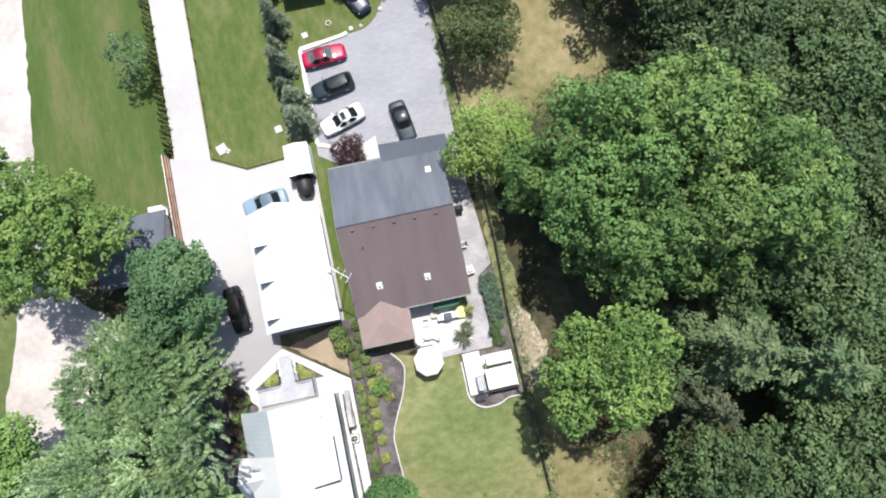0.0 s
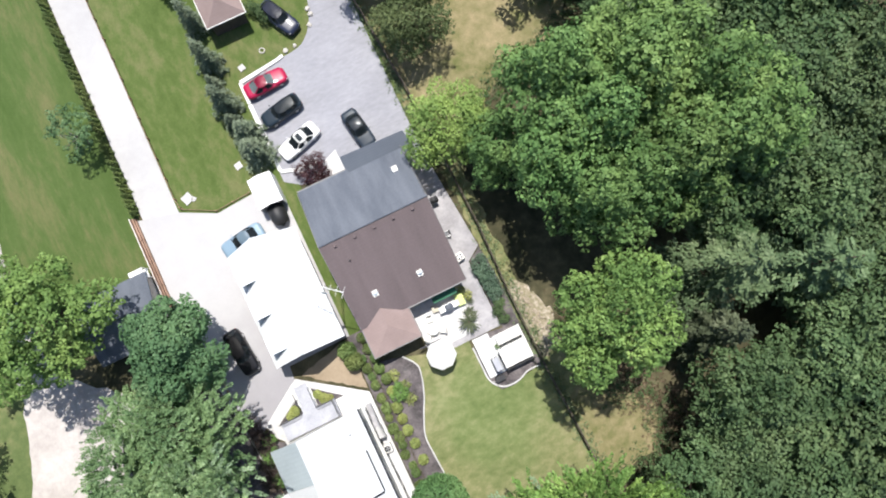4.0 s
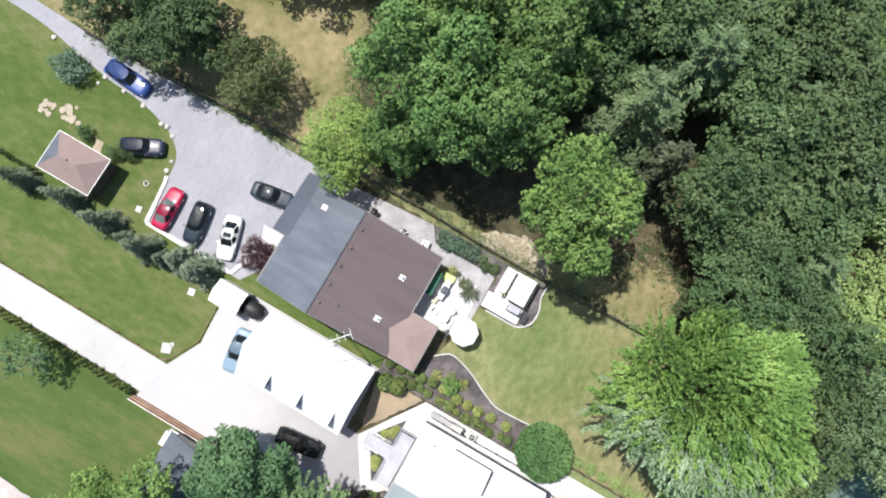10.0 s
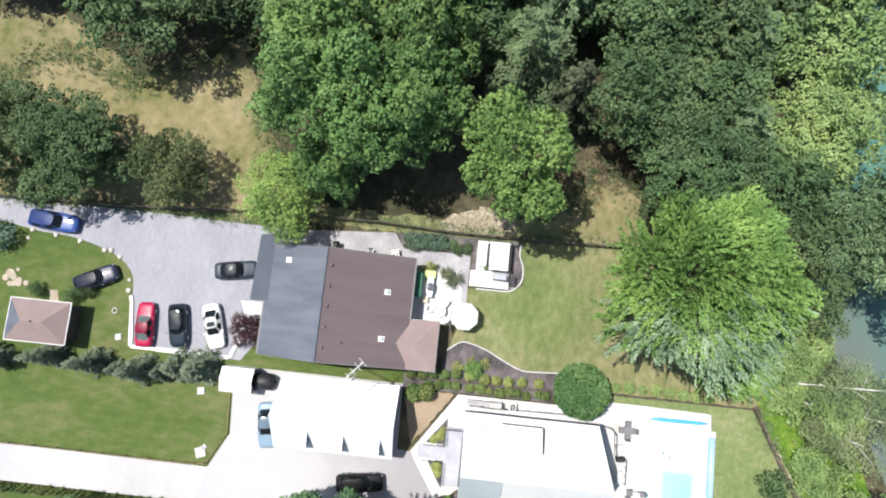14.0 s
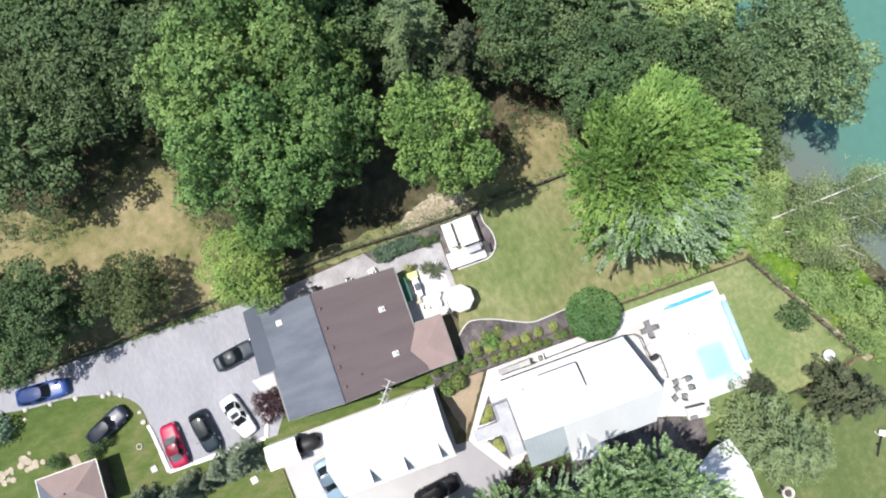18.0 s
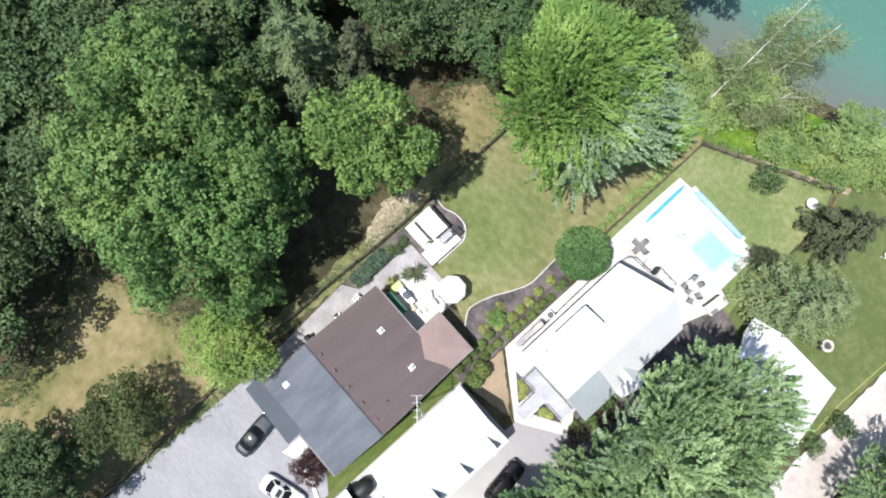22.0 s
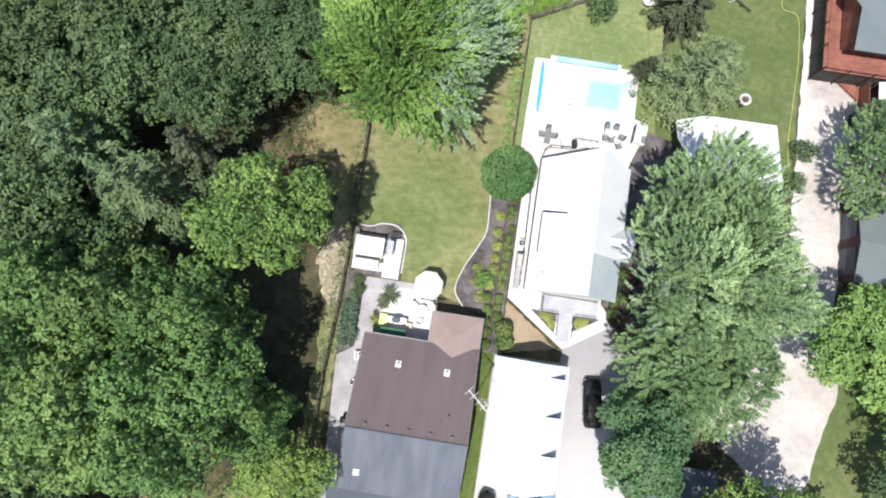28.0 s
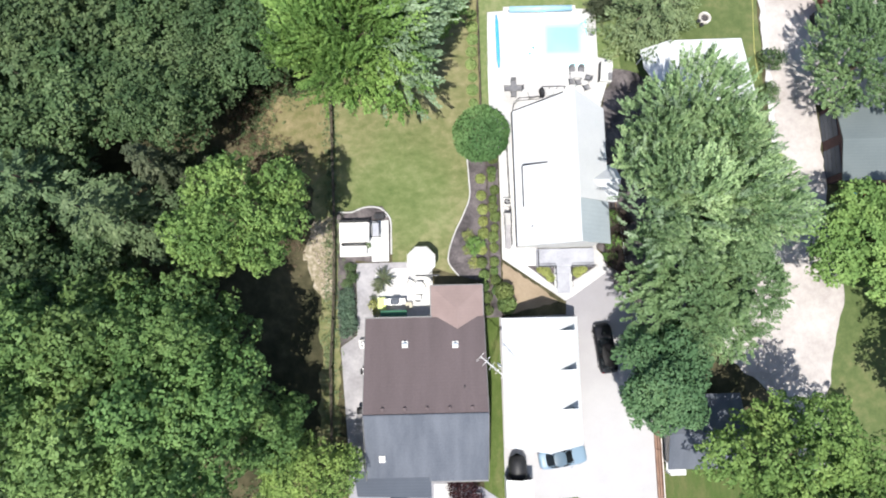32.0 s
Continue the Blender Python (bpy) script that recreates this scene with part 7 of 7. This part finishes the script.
part("side_panel", box(-0.68, -0.59, -0.95, 0.95, 0, 0.85), M["dark_metal"], lg, "black side panel")
dc = thing("folded_cushion", "dark folded cushion on the white storage bench", "cushion", at=(27.85, 13.25, 0.66), turn=-6)
part("pad", box(-0.2, 0.2, -0.42, 0.42, 0, 0.12, 0.04), M["sling"], dc)
sc = thing("garden_bench", "pale grey cushioned bench below the cottage gable", "bench", at=(20.1, 11.75, 0.06), turn=12)
part("body", box(-0.5, 0.5, -0.38, 0.38, 0, 0.4, 0.03), M["grey_top"], sc)
part("backrest", box(-0.5, 0.5, -0.42, -0.32, 0.4, 0.75, 0.03), M["grey_top"], sc)
gr = thing("grill", "black covered grill below the cottage gable", "grill", at=(20.95, 11.75, 0.06), turn=12)
part("body", box(-0.2, 0.2, -0.42, 0.42, 0.1, 0.75, 0.03), M["dark_metal"], gr)
part("lid", box(-0.21, 0.21, -0.43, 0.43, 0.75, 1.0, 0.09), M["black"], gr)
for sx in (-0.16, 0.16):
    for sy in (-0.36, 0.36):
        part("leg", tube([(sx, sy, 0.12), (sx, sy, 0)], 0.03, 6), M["dark_metal"], gr)
for x in (21.7, 22.45, 23.1):
    chair(x, 11.8, 8, material="white", label="white patio chair below the cottage gable", fabric="white")
for x, y in ((20.0, 16.2), (20.35, 16.85)):
    single("skimmer_float", disc(x, y, -0.1, 0.0, 0.13, sides=14), M["black"], "small dark float on the pool water", "pool float")
fence("deck_railing", "dark metal railing below the cottage gable", [(17.9, 9.9), (18.05, 10.7), (18.6, 11.15), (20.7, 11.25)], 1.0, 0.9, (0.2, 0.95), "dark_metal", 0.025)
fence("deck_railing", "thin dark railing beside the pool terrace", [(20.95, 12.3), (23.3, 12.3)], 0.9, 0.8, (0.85,), "dark_metal", 0.02)
fence("cottage_rail", "dark metal railing along the cottage side", [(17.15, 8.2), (17.35, -3.6)], 1.0, 1.2, (0.2, 0.95), "dark_metal", 0.03)
stp = thing("side_steps", "white concrete side steps with a metal rail", "steps", at=(0, 0, 0.06))
for i in range(7):
    part("step", box(16.75, 17.25, -3.9 + i * 0.32, -3.58 + i * 0.32, 0, 0.12 + 0.1 * i), M["paving"], stp)
part("landing", box(16.7, 17.25, -1.66, -0.5, 0, 0.85), M["concrete"], stp)
part("end_wall", box(16.66, 17.3, -0.5, -0.4, 0, 1.0), M["dark_metal"], stp)
for x in (16.68, 17.27):
    part("handrail", tube([(x, -3.9, 1.0), (x, -1.66, 1.75), (x, -0.5, 1.75)], 0.022, 6), M["metal"], stp)
    for y, z in ((-3.9, 1.0), (-2.7, 1.4), (-1.66, 1.75), (-0.5, 1.75)):
        part("rail_post", tube([(x, y, 0), (x, y, z)], 0.018, 6), M["metal"], stp)


def ac_unit(x, y, z, label, turn=0):
    a = thing("heat_pump", label, "heat pump", "", (x, y, z), turn)
    part("casing", box(-0.38, 0.38, -0.38, 0.38, 0, 0.75, 0.03), M["cloth"], a)
    part("fan_grille", disc(0, 0, 0.75, 0.78, 0.3), M["dark_metal"], a)
    for k in range(4):
        bm = box(-0.03, 0.03, 0.05, 0.26, 0.785, 0.79)
        bmesh.ops.transform(bm, matrix=pose(0, 0, 0, 0, 0, 90 * k), verts=bm.verts)
        part("fan_blade", bm, M["metal"], a)
    part("base", box(-0.45, 0.45, -0.45, 0.45, -0.02, 0.03), M["concrete"], a)


ac_unit(17.0, 0.65, 0.06, "beige heat pump on the cottage walk")
ac_unit(2.75, -12.8, 0.05, "beige heat pump beside the brown-roofed house", 10)
for pts in ([(18.75, -5.65), (21.45, -5.65), (21.45, -7.7)], [(23.05, -5.75), (25.7, -5.75), (23.05, -7.35)]):
    sheet("front_bed", pts, 0.0, 0.075, M["mulch"], "triangular planting bed before the porch", "flower bed")
for pts in ([(18.75, -5.7), (21.42, -7.75)], [(21.5, -5.7), (21.5, -7.7)], [(23.0, -5.75), (23.0, -7.4)], [(25.7, -5.8), (23.1, -7.45)]):
    (x0, y0), (x1, y1) = pts
    single("bed_kerb", tube([(x0, y0, 0.1), (x1, y1, 0.1)], 0.07, 6), M["concrete"], "white kerb of the front bed", "edging", kind="structure")

# ---------------------------------------------------------------- back patio and hot tub
hd = thing("tub_deck", "white-painted deck round the hot tub", "deck", at=(0, 0, 0.06))
for i in range(20):
    x = 0.5 + i * 0.24
    part("plank", box(x, x + 0.215, -4.3 if x < 3.4 else -4.9, -0.85, 0.24, 0.29), M["white"], hd)
for x in (0.55, 2.8, 5.05):
    part("joist", box(x, x + 0.1, -4.25, -0.95, 0, 0.24), M["wood"], hd)
part("fascia", box(0.45, 3.4, -4.36, -4.31, 0.0, 0.29), M["white"], hd)
tub = thing("hot_tub", "white covered hot tub on the deck", "hot tub", at=(2.03, -2.1, 0.35))
part("shell", box(-1.38, 1.38, -0.95, 0.95, 0, 0.78, 0.12), M["trim"], tub, "grey panelled shell")
part("cover", box(-1.44, -0.01, -0.98, 0.98, 0.78, 0.9, 0.04), M["cloth"], tub, "white folding cover half")
part("cover", box(0.01, 1.44, -0.98, 0.98, 0.78, 0.9, 0.04), M["cloth"], tub, "white folding cover half")
part("cover_lifter", tube([(-1.2, -1.12, 0.2), (-1.2, -1.12, 0.95), (1.0, -1.12, 0.95), (1.0, -1.12, 0.2)], 0.07, 8), M["black"], tub)
part("lifter_arm", tube([(1.0, -1.3, 0.9), (1.15, -0.85, 0.95)], 0.05, 6), M["black"], tub)
# Black slats added for the dark shadow line behind the tub.
sc_ = thing("tub_screen", "black slats standing in for the shadow behind the hot tub", "screen", at=(2.0, -0.95, 0.06))
for i in range(5):
    part("slat", box(-1.4, 1.45, -0.05, 0.05, 0.1 + i * 0.24, 0.3 + i * 0.24, 0.01), M["black"], sc_)
for x in (-1.38, 0, 1.4):
    part("post", box(x - 0.05, x + 0.05, 0.06, 0.16, 0, 1.35), M["black"], sc_)
bx_ = thing("storage_bench", "white storage bench along the deck", "bench", at=(1.9, -3.8, 0.35))
part("box", box(-1.28, 1.24, -0.42, 0.4, 0, 0.5, 0.03), M["cloth"], bx_)
part("lid", box(-1.31, 1.27, -0.45, 0.43, 0.5, 0.56, 0.02), M["cloth"], bx_)
ts = thing("towel_ladder", "dark metal rack with rungs beside the hot tub", "rack", at=(4.1, -1.85, 0.35))
for x in (-0.5, 0.35):
    part("side_bar", tube([(x, -0.75, 0.8), (x, 0.8, 0.8)], 0.035, 6), M["dark_metal"], ts)
    for y in (-0.7, 0.75):
        part("leg", tube([(x, y, 0.8), (x, y, 0)], 0.03, 6), M["dark_metal"], ts)
for i in range(7):
    part("rung", tube([(-0.62, -0.7 + i * 0.23, 0.8), (-0.35 if i not in (0, 6) else 0.35, -0.7 + i * 0.23, 0.8)], 0.035, 6), M["dark_metal"], ts)
part("towel", box(-0.3, 0.3, -0.62, 0.66, 0.76, 0.8, 0.015), M["bluish"], ts, "pale lilac towel")
wp = thing("pump_box", "black pump housing behind the hot tub deck", "pump", at=(4.4, -0.45, 0.06))
part("housing", box(-0.5, 0.5, -0.28, 0.28, 0, 0.6, 0.06), M["black"], wp)
part("vent", box(-0.3, 0.1, -0.2, 0.2, 0.6, 0.63), M["dark_metal"], wp)
part("pipe", tube([(0.45, 0.1, 0.3), (0.68, 0.1, 0.25), (0.7, 0.0, 0)], 0.04, 6), M["white"], wp)
pt_ = thing("planter", "small pot with a dark spiky plant on the deck", "planter", at=(3.3, -3.35, 0.35))
part("pot", tube([(0, 0, 0), (0, 0, 0.3)], [0.13, 0.19], 12), M["stone"], pt_, smooth=True)
part("plant", yucca("plant", 8, 18, 0.4), L_["dark"], pt_)
single("tub_edging", tube([(p.x, p.y, 0.1) for p in spline([(0.3, 0.15), (1.6, 0.1), (2.9, 0.55), (4.4, 0.45), (5.4, -0.6), (5.5, -2.4), (5.5, -4.2)], 6)], 0.08, 6), M["concrete"], "white curved edging round the hot tub bed", "edging", kind="structure")
M["awning"] = mat("white_canvas", (0.76, 0.755, 0.74), (0.82, 0.815, 0.8), 2.0, 0.9, 0.05)
um = thing("parasol", "open cream octagonal garden parasol", "parasol", at=(8.5, -5.1, 0.09))
cv = bmesh.new()
top = cv.verts.new((0, 0, 2.55))
rim = [cv.verts.new((1.45 * math.cos(a), 1.45 * math.sin(a), 2.1)) for a in (math.pi / 8 + k * math.pi / 4 for k in range(8))]
for k in range(8):
    cv.faces.new((top, rim[k], rim[(k + 1) % 8]))
bmesh.ops.solidify(cv, geom=cv.faces[:], thickness=0.015)
part("canopy", cv, M["awning"], um)
part("pole", tube([(0, 0, 0), (0, 0, 2.6)], 0.025, 8), M["wood"], um)
part("base", disc(0, 0, 0, 0.1, 0.28), M["dark_metal"], um)
for k in range(8):
    a = math.pi / 8 + k * math.pi / 4
    part("rib", tube([(0, 0, 2.5), (1.42 * math.cos(a), 1.42 * math.sin(a), 2.07)], 0.01, 5), M["wood"], um)
patio_table(8.2, -7.6, 0.6, "white round patio table", 0.09, "white")
for k in range(3):
    a = 0.6 + k * 2.0
    chair(8.2 + 0.95 * math.cos(a), -7.6 + 0.95 * math.sin(a), 90 + math.degrees(a), 0.09, "white", "back patio chairs", "white patio chair at the round table", "cloth")
gl = thing("barbecue", "barbecue with a dark lid on the patio", "barbecue", at=(5.85, -8.85, 0.09))
part("cabinet", box(-0.62, 0.62, -0.35, 0.3, 0, 0.85, 0.02), M["metal"], gl)
part("hood", box(-0.42, 0.42, -0.3, 0.28, 0.86, 1.2, 0.09), M["grey_roof"], gl, "dark blue-grey hood")
part("handle", tube([(-0.35, 0.34, 1.0), (0.35, 0.34, 1.0)], 0.02, 6), M["metal"], gl)
for s in (-1, 1):
    part("side_shelf", box(s * 0.82 - 0.2, s * 0.82 + 0.2, -0.3, 0.28, 0.82, 0.86), M["cloth"], gl)
aw = thing("patio_swing", "green canopy swing seat against the house", "swing seat", at=(5.8, -10.05, 0.09))
part("canopy", prism([(-1.25, -0.35, 1.75), (1.25, -0.35, 1.75), (1.25, 0.35, 1.6), (-1.25, 0.35, 1.6)], (0, 0, 0.05)), M["green_cloth"], aw, "green canvas canopy")
part("seat", box(-1.0, 1.0, -0.25, 0.25, 0.42, 0.5, 0.02), M["green_cloth"], aw)
for s in (-1.2, 1.2):
    for y in (-0.3, 0.3):
        part("leg", tube([(s, 0, 1.7), (s, y, 0)], 0.025, 6), M["dark_metal"], aw)
M["lime_pot"] = mat("lime_plastic", (0.5, 0.58, 0.16), (0.58, 0.66, 0.22), 2.0, 0.5, 0.05)
M["sand_cloth"] = mat("cream_cushion", (0.42, 0.38, 0.3), (0.5, 0.46, 0.37), 3.0, 0.9, 0.1)
lp = thing("planter", "bright yellow-green planter box on the patio", "planter", at=(4.57, -9.05, 0.09))
part("box", box(-0.36, 0.36, -0.58, 0.58, 0, 0.5, 0.05), M["lime_pot"], lp)
part("rim", box(-0.4, 0.4, -0.62, 0.62, 0.5, 0.56, 0.02), M["lime_pot"], lp)
ps = thing("footstool", "square cream cushioned stool on the patio", "stool", at=(7.16, -9.25, 0.09))
part("cushion", box(-0.33, 0.33, -0.34, 0.34, 0.34, 0.46, 0.05), M["sand_cloth"], ps)
for sx in (-0.27, 0.27):
    for sy in (-0.28, 0.28):
        part("leg", tube([(sx, sy, 0.35), (sx, sy, 0)], 0.025, 6), M["wood"], ps)
pg = thing("patio_screen", "dark-railed patio gate beside the bay", "gate", at=(8.6, -6.85, 0.09))
part("rail", box(-0.7, 1.6, 0.36, 0.5, 0.95, 1.03), M["dark_metal"], pg, "dark top rail")
part("rail", box(-0.7, 1.4, 0.4, 0.48, 0.2, 0.28), M["white"], pg)
for i in range(16):
    part("baluster", box(-0.68 + i * 0.135, -0.65 + i * 0.135, 0.42, 0.46, 0.2, 1.0), M["white"], pg)
part("step_tread", box(0.1, 0.75, -0.4, 0.35, 0, 0.18), M["white"], pg)
# things along the side walk
gb = thing("log_burner", "black smoker barbecue by the side wall", "smoker", at=(2.6, -19.0, 0.05))
part("drum", tube([(-0.45, 0, 0.9), (0.45, 0, 0.9)], 0.32, 16), M["black"], gb, smooth=True)
for sx in (-0.35, 0.35):
    for sy in (-0.25, 0.25):
        part("leg", tube([(sx, sy, 0.8), (sx, sy, 0)], 0.02, 6), M["black"], gb)
part("chimney", tube([(0.35, 0, 1.1), (0.35, 0, 1.6)], 0.05, 8), M["black"], gb)
chair(2.9, -15.4, 270, 0.05, "metal", "", "pale metal chair by the side wall")
single("downpipe", tube([(3.7, -10.9, 0), (3.7, -10.9, 2.9)], 0.05, 8), M["white"], "white rain downpipe on the house corner", "pipe")

# mast with a television aerial
ms = thing("aerial_mast", "galvanised lattice mast with a television aerial", "aerial", at=(14.75, -14.9, 0))
H_ = 9.0
for k in range(3):
    a = k * 2 * math.pi / 3
    part("mast_leg", tube([(0.16 * math.cos(a), 0.16 * math.sin(a), 0), (0.1 * math.cos(a), 0.1 * math.sin(a), H_)], 0.016, 6), M["metal"], ms)
for i in range(18):
    a, b = i * 2 * math.pi / 3, (i + 1) * 2 * math.pi / 3
    part("lattice_bar", tube([(0.14 * math.cos(a), 0.14 * math.sin(a), i * 0.5), (0.14 * math.cos(b), 0.14 * math.sin(b), i * 0.5 + 0.5)], 0.009, 5), M["metal"], ms)
bo = part("boom", tube([(-1.3, 1.15, H_), (1.4, -1.2, H_ + 0.02)], 0.04, 6), M["white"], ms)
for i in range(7):
    t = i / 6
    x, y = -1.3 + 2.7 * t, 1.15 - 2.35 * t
    w = 0.5 - 0.3 * t
    part("aerial_rod", tube([(x - w * 0.66, y - w * 0.75, H_ + 0.01), (x + w * 0.67, y + w * 0.74, H_ + 0.01)], 0.022, 5), M["white"], bo)
part("dish", tube([(0.2, 0.25, H_ - 0.8), (0.3, 0.4, H_ - 0.75)], [0.05, 0.28], 16), M["white"], ms, "small white dish")

# portable shelter behind the garage
po = thing("shelter", "white fabric gable shelter, open at one end", "shelter", at=(17.05, -26.75, 0.04))
for s in (-1, 1):
    part("roof_sheet", prism([(0, -1.75, 2.45), (s * 1.2, -1.75, 2.05), (s * 1.2, -1.75, 2.02), (0, -1.75, 2.42)], (0, 3.2, 0)), M["awning"], po)
    part("side_sheet", box(s * 1.18 - 0.012, s * 1.18 + 0.012, -1.72, 1.42, 0.0, 2.03), M["awning"], po)
    for y in (-1.7, 0, 1.4):
        part("pole", tube([(s * 1.14, y, 0), (s * 1.14, y, 2.0), (0, y, 2.4)], 0.02, 6), M["metal"], po)
part("end_sheet", prism([(-1.15, -1.74, 0), (1.15, -1.74, 0), (1.15, -1.74, 2.0), (0, -1.74, 2.4), (-1.15, -1.74, 2.0)], (0, 0.015, 0)), M["awning"], po)
qb = thing("garden_tractor", "black covered garden tractor in the shelter's mouth", "tractor", at=(17.05, -24.5, 0.04))
part("cover", tube([(0, -1.0, 0.55), (0, -0.8, 0.7), (0, 0.45, 0.7), (0, 0.85, 0.55), (0, 0.95, 0.4)], [0.6, 0.85, 0.85, 0.65, 0.3], 18), M["black"], qb, "black fabric cover", smooth=True)
for sx in (-0.55, 0.55):
    for sy in (-0.6, 0.6):
        part("wheel", tube([(sx - 0.1, sy, 0.25), (sx + 0.1, sy, 0.25)], 0.25, 12), M["tyre"], qb)
# court drain and pole marks
for x, y in ((24.9, -26.6), (23.4, -12.7)):
    dr = thing("drain_cover", "dark square drain in the driveway", "drain", at=(x, y, 0.04))
    part("frame", box(-0.22, 0.22, -0.18, 0.18, -0.02, 0.012), M["metal"], dr)
    for i in range(5):
        part("bar", box(-0.18 + i * 0.08, -0.14 + i * 0.08, -0.15, 0.15, 0.012, 0.02), M["dark_metal"], dr)
make_car("hatchback", "dark car parked under the lane trees", (0.02, 0.022, 0.028), (39.2, -8.8, 0.03), 70, 4.3, 1.8, 1.48, "suv")
wb_ = thing("woodshed_porch", "white clutter shelf beside the outbuilding", "shelving", at=(31.5, -24.75, 0))
part("top", box(-0.7, 0.7, -0.5, 0.5, 2.0, 2.06), M["white"], wb_)
part("shelf", box(-0.7, 0.7, -0.5, 0.5, 1.0, 1.05), M["white"], wb_)
for sx in (-0.66, 0.66):
    for sy in (-0.46, 0.46):
        part("post", box(sx - 0.04, sx + 0.04, sy - 0.04, sy + 0.04, 0, 2.0), M["white"], wb_)
